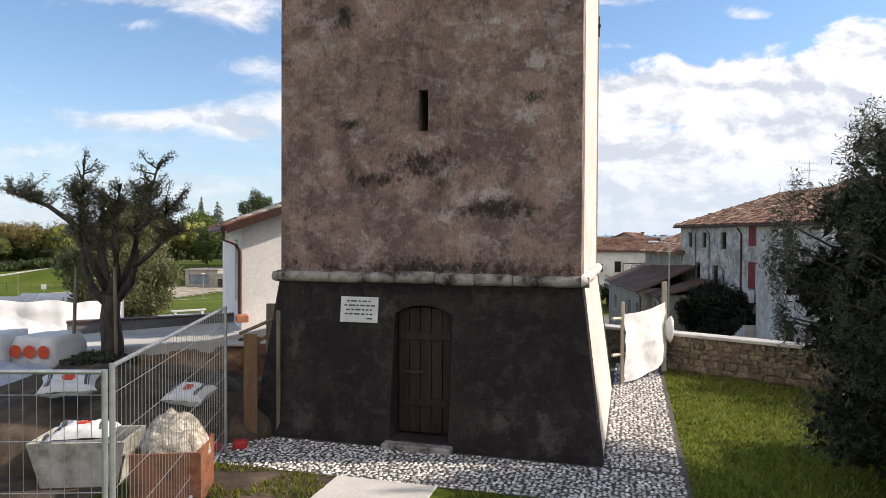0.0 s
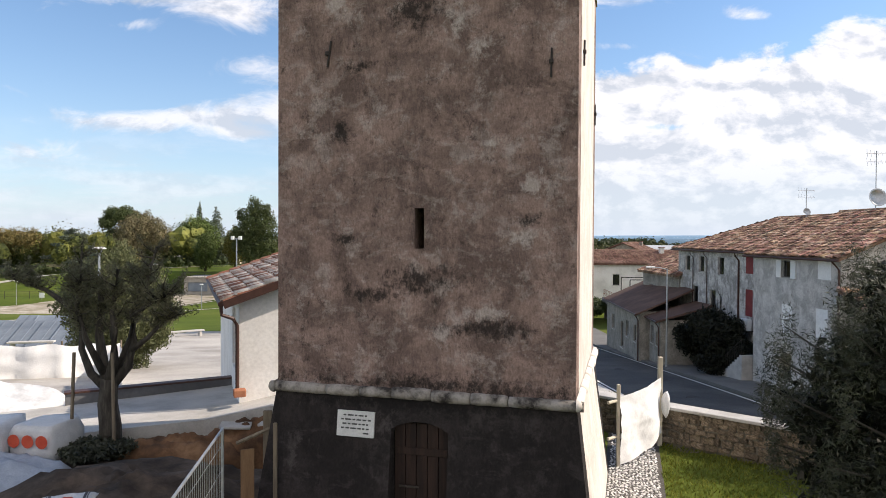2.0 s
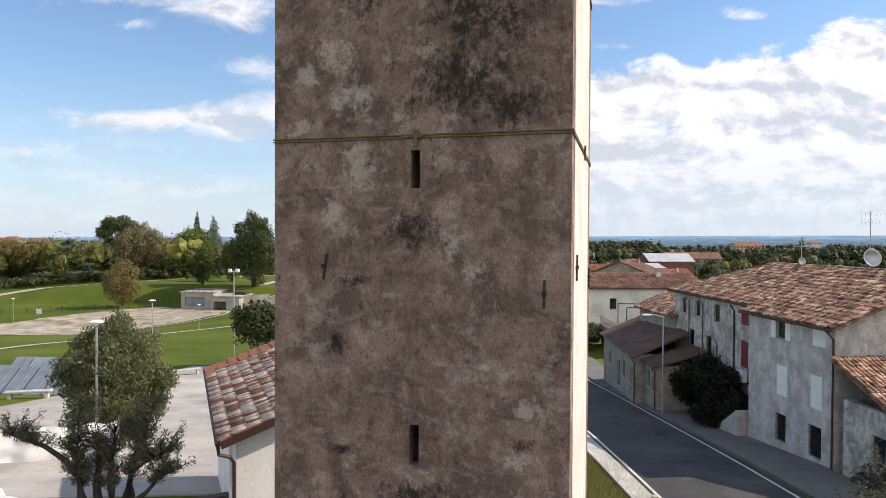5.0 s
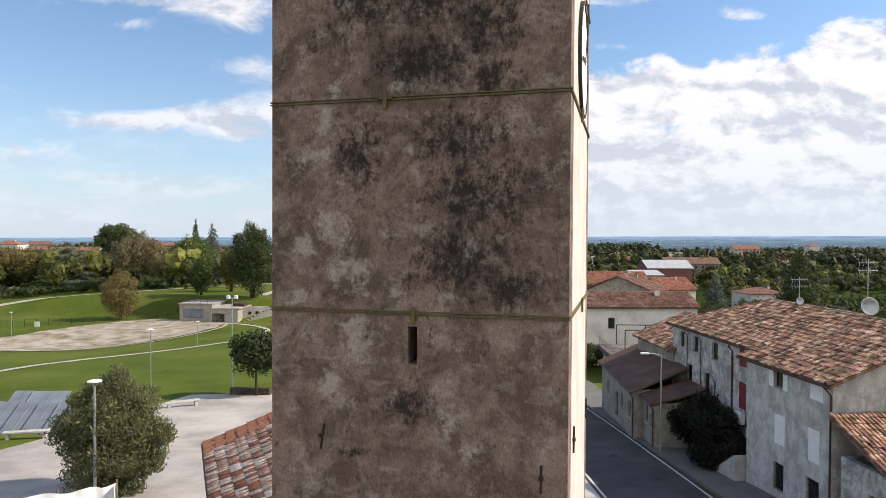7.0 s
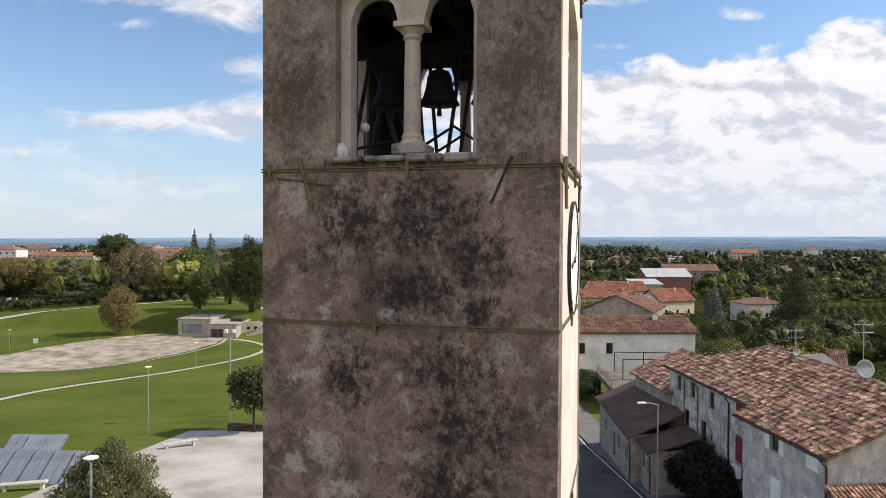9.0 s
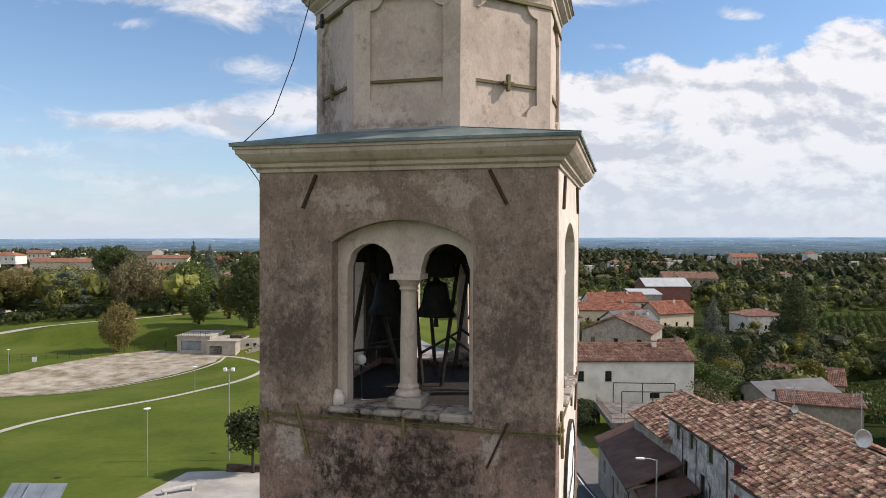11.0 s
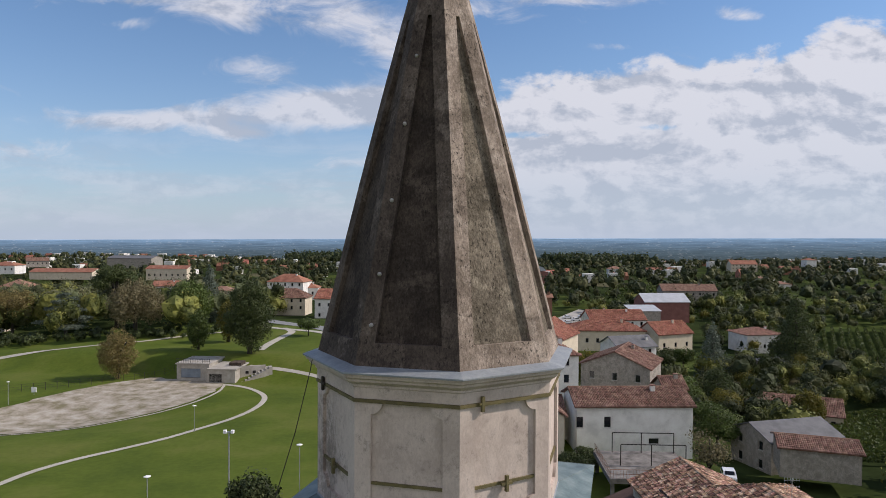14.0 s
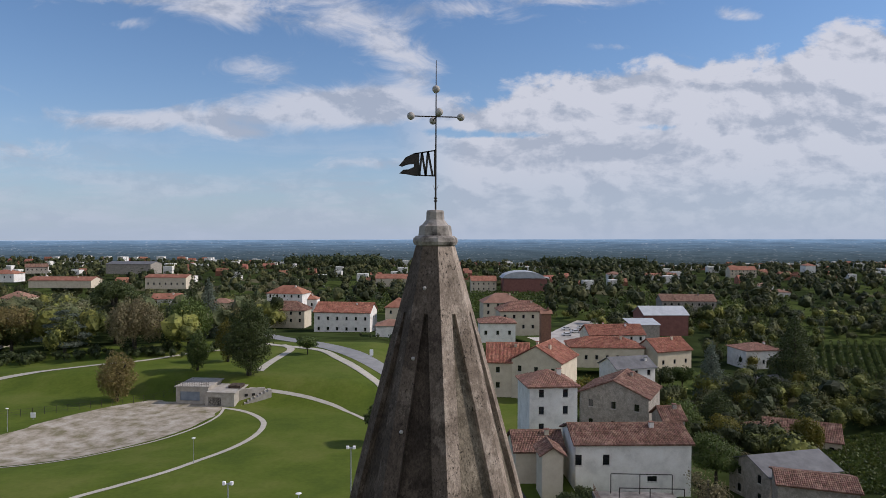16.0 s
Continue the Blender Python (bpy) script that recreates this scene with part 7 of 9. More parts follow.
low2 = house("low street building with dark brown roof", 17.1, 48.7, -93.0, 2.9, 3.2, -4.2, -0.95, 0.0, WALL_GREY, DARK_ROOF, "shed", tiles=0, seed=11, over=0.3, gutter=True,
             windows=[(0, -0.7, -2.9, 0.7, 1.3, "plain"), (0, 0.7, -2.9, 0.6, 1.0, "plain")])

for u, r in ((2.35, 0.06), (-4.5, 0.035), (-2.2, 0.03)):
    part("downpipe", tube(bmesh.new(), [(u, -5.45, 4.0), (u, -5.42, 3.7), (u, -5.17, 3.4), (u, -5.17, -4.3)], r, 7), BROWN_PIPE, nearB, "dark downpipe")


def climber():
    """Bare twigs that climb the stained wall."""
    th = thing("climbing_vine", "bare brown climbing vine on the stained house wall", "vine", Matrix.Translation((24.3, 46.3, 0)) @ Matrix.Rotation(radians(-86.6), 4, "Z") @ Matrix.Translation((-0.4, -5.14, -4.4)))
    rng = random.Random(12)
    for k in range(11):
        u, z = rng.uniform(-0.9, 1.3), 0.0
        pts, bm = [], bmesh.new()
        for j in range(10):
            pts.append((u, -rng.uniform(0.02, 0.12), z))
            u, z = u + rng.uniform(-0.22, 0.22), z + rng.uniform(0.45, 0.68)
        tube(bm, pts, 0.04, 5, 0.012)
        for j in range(9):
            p = Vector(pts[rng.randrange(4, 10)])
            q = p + Vector((rng.uniform(-0.7, 0.7), -rng.uniform(0.0, 0.12), rng.uniform(0.1, 0.7)))
            tube(bm, [p, p.lerp(q, 0.5) + Vector((rng.uniform(-0.1, 0.1), 0, 0.05)), q], 0.014, 4, 0.005)
        part("stem", bm, BARK, th)


climber()

# small white garage by the terrace, its clay tiles laid one by one
garage = thing("garage", "small white building with patched clay tile roof", "garage", pose(-4.85, 15.9, 0, 0, 0, 21))


def build_garage():
    gz0, eave, wall_h = 1.08, 3.35, 3.3
    gx, gy = 5.2, 8.6
    # front gable wall towards the tower yard, side wall in shade
    slope = 0.36
    front = [[(0.0, gz0 - 0.6), (gx, gz0 - 0.6), (gx, eave + slope * (gx / 2) - 0.0), (gx / 2, eave + slope * gx / 2), (0, eave)]]
    part("wall", plate(bmesh.new(), front, lambda u, v, d: Vector((u, d, v)), 0.25), WALL_LIMED, garage)
    sidew = rows_cut(gz0 - 1.6, eave, 0.252, gy, [(1.2, 2.4, 1.4, 3.0)])
    part("wall", plate(bmesh.new(), sidew, lambda u, v, d: Vector((d, u, v)), 0.25), WALL_LIMED, garage)
    w = part("window", plate(bmesh.new(), ring(rect(1.2, 2.4, 1.4, 3.0), rect(1.28, 2.32, 1.48, 2.92)), lambda u, v, d: Vector((0.1 + d, u, v)), 0.05), FRAME_MAT, garage)
    part("pane", plate(bmesh.new(), [rect(1.28, 2.32, 1.48, 2.92)], lambda u, v, d: Vector((0.12 + d, u, v)), 0.012), PANE, w)
    ov = 0.38
    bm = bmesh.new()
    P = lambda x, y, z: bm.verts.new((x, y, z))
    x0, x1, y0, y1 = -ov, gx / 2, -0.30, gy + 0.3
    z0, z1 = eave - slope * ov + 0.02, eave + slope * gx / 2 + 0.02
    lo = [P(x0, y0, z0), P(x1, y0, z1), P(x1, y1, z1), P(x0, y1, z0)]
    hi = [P(v.co.x, v.co.y, v.co.z + 0.09) for v in lo]
    bm.faces.new(lo[::-1]), bm.faces.new(hi)
    for i in range(4):
        bm.faces.new((lo[i], lo[(i + 1) % 4], hi[(i + 1) % 4], hi[i]))
    rf = part("roof", bm, OLD_WOOD, garage, "timber roof deck")
    bm = bmesh.new()
    tube(bm, [(x0 - 0.05, y0, z0 + 0.03), (x0 - 0.05, y1, z0 + 0.03)], 0.07, 8)
    tube(bm, [(x0 - 0.05, y0 + 0.05, z0), (x0 - 0.03, y0 + 0.05, z0 - 0.22), (x0 + 0.22, y0 + 0.12, z0 - 0.32), (x0 + 0.33, y0 + 0.22, z0 - 0.5), (x0 + 0.33, y0 + 0.24, gz0 + 0.16)], 0.045, 8)
    part("gutter", bm, BROWN_PIPE, garage, "brown gutter and downpipe")
    part("verge_board", boxed(0, 1, -0.02, 0.02, -0.1, 0.08, Matrix.Translation((x0, y0 - 0.03, z0 + 0.02)) @ Matrix.Rotation(-math.atan(slope), 4, "Y") @ Matrix.Diagonal((math.hypot(x1 - x0, z1 - z0), 1, 1, 1))), BROWN_PIPE, garage)
    part("pot", boxed(-0.15, 0.13, -0.36, -0.10, gz0 + 0.0, gz0 + 0.17, None, 0.02), TERRACOTTA, garage, "terracotta drain box")
    # one mesh for an upturned tile, one for the covering tile
    shapes = []
    rnd = random.Random(21)
    for k in range(6):
        bm = bmesh.new()
        n, L = 6, 0.44
        for e, (xx, r) in enumerate(((0.0, 0.088), (L, 0.072))):
            for i in range(n + 1):
                a = math.pi * i / n
                for rr in (r, r - 0.014):
                    bm.verts.new((xx + rnd.uniform(-0.008, 0.008), rr * math.cos(a), rr * math.sin(a) * (0.85 + 0.05 * (k % 3)) + (0.035 if e == 0 else 0.0)))
        bm.verts.ensure_lookup_table()
        c = 2 * (n + 1)
        for i in range(n):
            o = 2 * i
            bm.faces.new([bm.verts[q] for q in (o, o + 2, o + 2 + c, o + c)])
            bm.faces.new([bm.verts[q] for q in (o + 1, o + 1 + c, o + 3 + c, o + 3)])
            bm.faces.new([bm.verts[q] for q in (o, o + 1, o + 3, o + 2)])
        me = bpy.data.meshes.new("roof_tile")
        bm.to_mesh(me)
        bm.free()
        me.materials.append((TILE_PIECE, TILE_BURNT, TILE_CREAM, TILE_CREAM, TILE_BURNT, TILE_PIECE)[k])
        for p in me.polygons:
            p.use_smooth = True
        shapes.append(me)
    ang = math.degrees(math.atan(slope))
    run = math.hypot(x1 - x0, z1 - z0)
    for i in range(int(run / 0.36)):
        for j in range(36):
            yy = y0 + 0.10 + j * 0.215
            if yy > y1:
                continue
            s = i * 0.36 - 0.05
            ob = new("roof_tile", rnd.choice(shapes))
            ob.parent = garage
            ob.matrix_basis = pose(x0 + s * math.cos(radians(ang)), yy + rnd.uniform(-0.012, 0.012), z0 + 0.10 + s * math.sin(radians(ang)), 0, -ang + rnd.uniform(-2, 2), rnd.uniform(-2.5, 2.5))
    tile_field("channel_tiling", (x0, y1, z0 + 0.075), (0, -1, 0), (math.cos(radians(ang)), 0, math.sin(radians(ang))), y1 - y0, run, TILE_BURNT, garage, 0.215, 0.36, seed=3, lift=-0.01)


build_garage()

# ---- trees and shrubs ----
def leaves(blobs, n, size, rng, hollow=0.55, droop=0.0, long=1.6, facing=0.0):
    """Leaf clumps as folded pairs of triangles scattered over noisy ellipsoids: blobs are (x, y, z, rx, ry, rz)."""
    B = np.array(blobs, float)
    vol = (B[:, 3] * B[:, 4] * B[:, 5]) ** (2 / 3)
    k = rng.choice(len(B), n, p=vol / vol.sum())
    d = rng.normal(size=(n, 3))
    d /= np.linalg.norm(d, axis=1)[:, None]
    lump = 1 + 0.16 * np.sin(d[:, 0] * 5 + k * 1.7) * np.cos(d[:, 2] * 6 + k) + 0.10 * np.sin(d[:, 1] * 11 + k * 2.3)
    r = (hollow + (1 - hollow) * rng.random(n) ** 0.6) * lump
    c = B[k, :3] + d * B[k, 3:] * r[:, None]
    s = size * rng.uniform(0.6, 1.3, n)
    a = rng.normal(size=(n, 3)) + d * 0.7
    a[:, 2] -= droop
    a /= np.linalg.norm(a, axis=1)[:, None]
    b = np.cross(a, rng.normal(size=(n, 3)))
    if facing:
        # outer leaves lie like shingles on the crown, so that it has a lit and a shaded side
        q = d + rng.normal(size=(n, 3)) * (1 - facing)
        a = np.cross(q, rng.normal(size=(n, 3)))
        a[:, 2] -= droop * np.linalg.norm(a, axis=1)
        a /= np.linalg.norm(a, axis=1)[:, None] + 1e-9
        b = np.cross(q, a)
    b /= np.linalg.norm(b, axis=1)[:, None] + 1e-9
    V = np.zeros((n, 4, 3))
    V[:, 0] = c - a * s[:, None] * long * 0.5
    V[:, 1] = c + b * s[:, None] * 0.5
    V[:, 2] = c + a * s[:, None] * long * 0.5
    V[:, 3] = c - b * s[:, None] * 0.5 + np.cross(a, b) * (s * 0.18)[:, None]
    return V


def limb_mesh(branches, n=7):
    bm = bmesh.new()
    for pts, r0, r1 in branches:
        tube(bm, pts, r0, n, r1)
    return bm


def blob_crown(kind, h, r, rng):
    """Crown masses for a tree of height h and spread r, by habit."""
    out = []
    if kind == "round":
        out.append((0, 0, h * 0.62, r * 0.72, r * 0.72, h * 0.30))
        for i in range(11):
            a, e = rng.uniform(0, 2 * math.pi), rng.uniform(-0.5, 0.9)
            out.append((r * 0.55 * math.cos(a), r * 0.55 * math.sin(a), h * (0.60 + 0.22 * e), r * rng.uniform(0.32, 0.5), r * rng.uniform(0.32, 0.5), h * rng.uniform(0.10, 0.17)))
    elif kind == "ball":
        out.append((0, 0, h * 0.63, r * 0.86, r * 0.86, h * 0.35))
        for i in range(12):
            a, e = rng.uniform(0, 2 * math.pi), rng.uniform(-0.7, 0.8)
            c = math.sqrt(1 - e * e * 0.8)
            out.append((r * 0.6 * c * math.cos(a), r * 0.6 * c * math.sin(a), h * (0.62 + 0.25 * e), r * 0.38, r * 0.38, h * 0.13))
    elif kind == "oval":
        for i in range(16):
            t = i / 15
            w = r * math.sin(math.pi * (0.12 + 0.80 * t)) ** 0.7
            a = i * 2.4
            out.append((w * 0.40 * math.cos(a), w * 0.40 * math.sin(a), h * (0.14 + 0.74 * t), w * rng.uniform(0.54, 0.68), w * rng.uniform(0.54, 0.68), h * 0.13))
        for i in range(14):
            a, t = rng.uniform(0, 2 * math.pi), rng.uniform(0.0, 1.0)
            w = r * math.sin(math.pi * (0.12 + 0.80 * t)) ** 0.7
            out.append((w * 0.74 * math.cos(a), w * 0.74 * math.sin(a), h * (0.16 + 0.72 * t), w * 0.30, w * 0.30, h * 0.09))
    elif kind == "cone":
        for i in range(12):
            t = i / 11
            w = r * (1 - t) ** 0.75 + 0.12 * r
            a = i * 2.1
            out.append((w * 0.15 * math.cos(a), w * 0.15 * math.sin(a), h * (0.08 + 0.88 * t), w, w, h * 0.075))
    elif kind == "umbrella":
        for i in range(18):
            a, q = i * 2.4, math.sqrt((i + 0.5) / 18)
            w = r * rng.uniform(0.22, 0.34)
            out.append((r * 0.74 * q * math.cos(a), r * 0.74 * q * math.sin(a), h * (0.86 - 0.20 * q * q + rng.uniform(-0.05, 0.05)), w, w, h * rng.uniform(0.06, 0.10)))
    elif kind == "cedar":
        for i in range(14):
            t = i / 13
            w = r * (1.05 - 0.75 * t)
            a = i * 2.4
            out.append((w * 0.55 * math.cos(a), w * 0.55 * math.sin(a), h * (0.25 + 0.68 * t), w * 0.55, w * 0.55, h * 0.045))
    elif kind == "willow":
        for i in range(14):
            a, q = i * 2.4, math.sqrt((i + 0.5) / 14)
            out.append((r * 0.75 * q * math.cos(a), r * 0.75 * q * math.sin(a), h * (0.66 - 0.22 * q), r * 0.30, r * 0.30, h * 0.26))
    return out


def tree(label, x, y, h, r, kind, mat, n=1600, size=0.5, seed=0, trunk=None, z=None, category="tree", hollow=0.5, name="tree", facing=0.5, long=1.6, droop=0.0):
    rng = np.random.default_rng(seed)
    z = float(land(x, y)) if z is None else z
    th = thing(name, label, category, pose(x, y, z - 0.05, 0, 0, rng.uniform(0, 360)))
    blobs = blob_crown(kind, h, r, rng)
    quads("crown", leaves(blobs, n, size, rng, hollow, droop=0.8 if kind == "willow" else droop, long=2.6 if kind == "willow" else long, facing=facing), mat, th)
    tr = trunk or 0.035 * h
    br = [([(0, 0, 0), (0.1 * tr, 0.2 * tr, h * 0.25), (-0.2 * tr, 0.1 * tr, h * 0.55), (0, 0, h * 0.78)], tr, tr * 0.3)]
    for i in range(6):
        b = blobs[int(rng.integers(len(blobs)))]
        t = rng.uniform(0.25, 0.5)
        br.append(([(0, 0, h * t), (b[0] * 0.5, b[1] * 0.5, h * t + (b[2] - h * t) * 0.6), (b[0] * 0.9, b[1] * 0.9, b[2])], tr * 0.45, tr * 0.1))
    part("trunk", limb_mesh(br), BARK, th, smooth=True)
    return th


# pruned olive in the building site, thick bare limbs with sparse tips, held by two props
def pruned_olive():
    th = thing("olive_tree", "hard-pruned olive tree with bare dark limbs and sparse leaf tips", "tree", pose(-6.98, 13.95, 0.25))
    rng = np.random.default_rng(5)
    br = [([(0, 0, 0), (0.03, 0.0, 0.6), (-0.03, 0, 1.1), (0.02, 0.0, 1.6)], 0.25, 0.18)]
    limbs = [([(0, 0, 1.4), (-0.14, 0.05, 1.9), (-0.2, 0, 2.5), (-0.17, 0.05, 3.1), (-0.25, 0.1, 3.7)], 0.13, 0.04), ([(0, 0, 1.5), (0.14, -0.05, 2.0), (0.15, -0.1, 2.6), (0.12, -0.05, 3.2), (0.25, -0.1, 3.9)], 0.13, 0.04),
             ([(0.05, 0, 1.45), (0.36, 0.1, 1.85), (0.5, 0.05, 2.4), (0.48, 0, 3.0), (0.75, 0.05, 3.5), (0.95, 0.1, 4.35)], 0.12, 0.015), ([(0, 0, 1.35), (-0.4, 0.05, 1.7), (-0.62, 0.1, 2.2), (-0.6, 0.1, 2.75), (-0.68, 0.1, 3.2), (-0.62, 0.15, 4.45)], 0.10, 0.015),
             ([(-0.62, 0.1, 2.8), (-0.9, 0.05, 3.15), (-1.3, 0, 3.45), (-1.75, 0, 3.6), (-2.15, 0, 3.75)], 0.075, 0.015), ([(0.45, 0.05, 2.2), (0.8, 0, 2.45), (1.1, 0.1, 2.8), (1.45, 0.1, 2.95)], 0.07, 0.02),
             ([(0.48, 0, 2.9), (0.85, -0.1, 3.15), (1.3, -0.1, 3.4)], 0.06, 0.015), ([(0.1, 0.1, 1.7), (0.25, 0.45, 2.4), (0.4, 0.5, 3.2), (0.5, 0.45, 3.8)], 0.08, 0.02), ([(-0.1, 0, 1.7), (-0.3, -0.35, 2.5), (-0.45, -0.4, 3.2), (-0.35, -0.4, 3.8)], 0.08, 0.02)]
    tips = []
    for pts, r0, r1 in limbs:
        br.append((pts, r0, r1))
        # knobs and shoots on the outer half of each limb
        P = [Vector(q) for q in pts]
        for j in range(30):
            t = rng.uniform(0.52, 1.0) * (len(P) - 1)
            k = min(int(t), len(P) - 2)
            e = P[k].lerp(P[k + 1], t - k)
            a = rng.uniform(0, 2 * math.pi)
            ln = rng.uniform(0.15, 0.55) * (1.25 if t > len(P) - 1.6 else 0.8)
            q = e + Vector((0.7 * ln * math.cos(a), 0.7 * ln * math.sin(a), ln * rng.uniform(0.1, 1.0)))
            br.append(([e, e.lerp(q, 0.5) + Vector((0.04 * math.cos(3 * a), 0.04 * math.sin(3 * a), -0.02)), q], 0.022, 0.004))
            for f in (0.35, 0.6, 0.85, 1.05):
                c = e.lerp(q, f)
                tips.append((c.x, c.y, c.z, 0.09, 0.09, 0.12))
    part("trunk", limb_mesh(br, 6), BARK, th, smooth=True)
    tips += [(rng.uniform(-0.8, 1.25), rng.uniform(-0.7, 0.7), rng.uniform(3.25, 4.0), 0.22, 0.22, 0.16) for j in range(22)]
    quads("crown", leaves(tips, 27000, 0.018, rng, 0.1, droop=0.3, long=3.8), LEAF_WISPY, th)
    for x, lean in ((-0.62, 0.06), (0.28, -0.06)):
        part("prop", tube(bmesh.new(), [(x, -0.35, -0.1), (x + lean, -0.3, 2.2)], 0.035, 7), OLD_WOOD, th, "timber prop")


def garden_olive(x, y, r, top, seed, n, label):
    z = float(land(x, y))
    top -= z
    th = thing("olive_tree", label, "tree", pose(x, y, z))
    rng = np.random.default_rng(seed)
    mid = top * 0.52
    blobs = [(0, 0, mid, r * 0.6, r * 0.6, top * 0.3)]
    for i in range(40):
        a, e = rng.uniform(0, 2 * math.pi), rng.uniform(-0.95, 0.9)
        c = math.sqrt(max(0.1, 1 - 0.85 * e * e))
        blobs.append((r * 0.72 * c * math.cos(a), r * 0.72 * c * math.sin(a), mid + top * 0.36 * e, rng.uniform(0.2, 0.32) * r, rng.uniform(0.2, 0.32) * r, rng.uniform(0.12, 0.19) * r))
    for i in range(16):
        # low skirts that hang to the grass
        a = rng.uniform(0, 2 * math.pi)
        blobs.append((r * 0.62 * math.cos(a), r * 0.62 * math.sin(a), rng.uniform(0.35, 1.1), 0.26 * r, 0.26 * r, 0.45))
    for i in range(60):
        # loose upright and outward shoots
        a, e = rng.uniform(0, 2 * math.pi), rng.uniform(-0.3, 1.0)
        c = math.sqrt(max(0.05, 1 - e * e))
        blobs.append((r * 0.95 * c * math.cos(a), r * 0.95 * c * math.sin(a), mid + top * 0.44 * e, 0.13, 0.13, 0.40))
    quads("crown", leaves(blobs, n, 0.022, rng, 0.12, long=3.3)[:, :3], LEAF_SHADY, th, n=3)
    # dense heart of the crown, its inner shade painted as near-black leaves
    quads("inner_foliage", leaves([(b[0] * 0.93, b[1] * 0.93, b[2] * 0.98, b[3] * 0.9, b[4] * 0.9, b[5] * 0.9) for b in blobs[:57]], n // 8, 0.085, rng, 0.0, long=2.0), LEAF_IN_SHADE, th)
    br = [([(0, 0, 0), (0.05, 0, top * 0.15), (-0.05, 0, top * 0.3)], 0.24, 0.17)]
    for b in blobs[1:]:
        br.append(([(0, 0, top * 0.27), (b[0] * 0.5, b[1] * 0.5, top * 0.27 + (b[2] - top * 0.27) * 0.6), (b[0], b[1], b[2])], 0.06, 0.008))
    part("trunk", limb_mesh(br, 5), BARK, th, smooth=True)


pruned_olive()
tree("low dark shrub round the foot of the olive", -7.0, 13.45, 0.6, 0.8, "ball", LEAF_SHADY, 6000, 0.035, 90, 0.03, z=0.2, category="shrub", name="shrub", facing=0.1, long=3.0)
garden_olive(6.8, 7.6, 3.0, 5.2, 8, 300000, "dense silver-green olive tree at the garden edge")
garden_olive(10.3, 13.4, 2.2, 4.2, 9, 70000, "silver-green olive tree behind the garden wall")
tree("dense oval evergreen tree at the courtyard edge", -15.45, 31.9, 6.9, 2.75, "oval", LEAF_OVAL, 64000, 0.06, 1, 0.2, z=-2.3, hollow=0.35, facing=0.0, long=3.2, droop=-1.1)
tree("clipped round evergreen oak beside the courtyard", -16.9, 62.5, 6.6, 2.7, "ball", LEAF_DARK, 6000, 0.2, 2, 0.16)
tree("round dark tree in the field", -9.2, 119.0, 7.5, 3.4, "ball", LEAF_DARK, 4000, 0.26, 3)
tree("large oval green tree on the bank", -44.6, 161.6, 18.5, 6.4, "oval", LEAF_DEEP, 20000, 0.28, 4)
tree("autumn brown tree at the pitch edge", -72.6, 154.0, 12.0, 4.6, "oval", LEAF_BROWN, 10000, 0.22, 5)
tree("small green tree above the shelter", -58.8, 167.0, 10.5, 3.2, "oval", LEAF_GREEN, 6600, 0.24, 6)
tree("yellowing tree above the shelter", -55.0, 179.0, 12.0, 3.4, "oval", LEAF_YELLOW, 6000, 0.24, 7)
tree("tall dark cypress in the park", -82.5, 229.0, 21.5, 2.7, "cone", LEAF_DARK, 6600, 0.29, 8)
tree("tall pale conifer beside the cypress", -77.5, 231.0, 20.0, 4.6, "cone", LEAF_BLUE, 6000, 0.35, 9)
tree("umbrella pine with a flat dark crown", -106.0, 224.0, 22.5, 9.0, "umbrella", LEAF_DEEP, 12000, 0.34, 10)
tree("tall dry willow with hanging twigs", -86.0, 193.0, 19.0, 8.0, "willow", LEAF_WILLOW, 12600, 0.29, 11)
tree("weeping green willow in the park", -74.0, 203.0, 17.5, 7.2, "willow", LEAF_GREEN, 12600, 0.29, 12)
tree("spreading blue cedar in the park", -113.0, 206.0, 14.0, 8.5, "cedar", LEAF_BLUE, 10800, 0.29, 13)
tree("broad browning tree in the park", -133.0, 212.0, 17.0, 7.5, "round", LEAF_BROWN, 9600, 0.32, 14)
tree("broad dark tree in the park", -146.0, 230.0, 16.0, 7.0, "round", LEAF_DARK, 9000, 0.32, 15)
tree("small street tree beside the lane", -36.0, 190.5, 5.6, 3.4, "round", LEAF_GREEN, 4200, 0.26, 16)
tree("small dark tree in the field", -2.5, 92.0, 5.5, 2.4, "ball", LEAF_DARK, 1800, 0.26, 17)
# right of the tower
tree("large dark conifer beside the pink-roofed house", 106.0, 196.0, 21.0, 7.0, "cone", LEAF_DARK, 10800, 0.35, 18)
tree("yellow-green willow between the roofs", 72.9, 129.5, 10.2, 3.3, "willow", LEAF_YELLOW, 7200, 0.2, 19)
tree("thin twiggy autumn tree behind the roofs", 34.8, 84.0, 7.6, 3.0, "round", LEAF_WILLOW, 1500, 0.22, 20, hollow=0.15)
tree("green leafy tree between houses", 44.5, 125.0, 9.0, 4.0, "round", LEAF_GREEN, 5400, 0.23, 21)
tree("green leafy tree between houses", 46.0, 108.0, 9.0, 4.4, "round", LEAF_GREEN, 6600, 0.23, 22)
tree("light green willow by the cream houses", 30.2, 132.0, 10.0, 3.6, "willow", LEAF_YELLOW, 5400, 0.21, 23)
tree("blue fir in the gardens", 74.0, 178.0, 16.0, 4.0, "cone", LEAF_BLUE, 5400, 0.29, 24)
tree("bright yellow-green shrub in the gardens", 79.6, 171.5, 5.5, 4.0, "ball", LEAF_YELLOW, 4200, 0.23, 25)
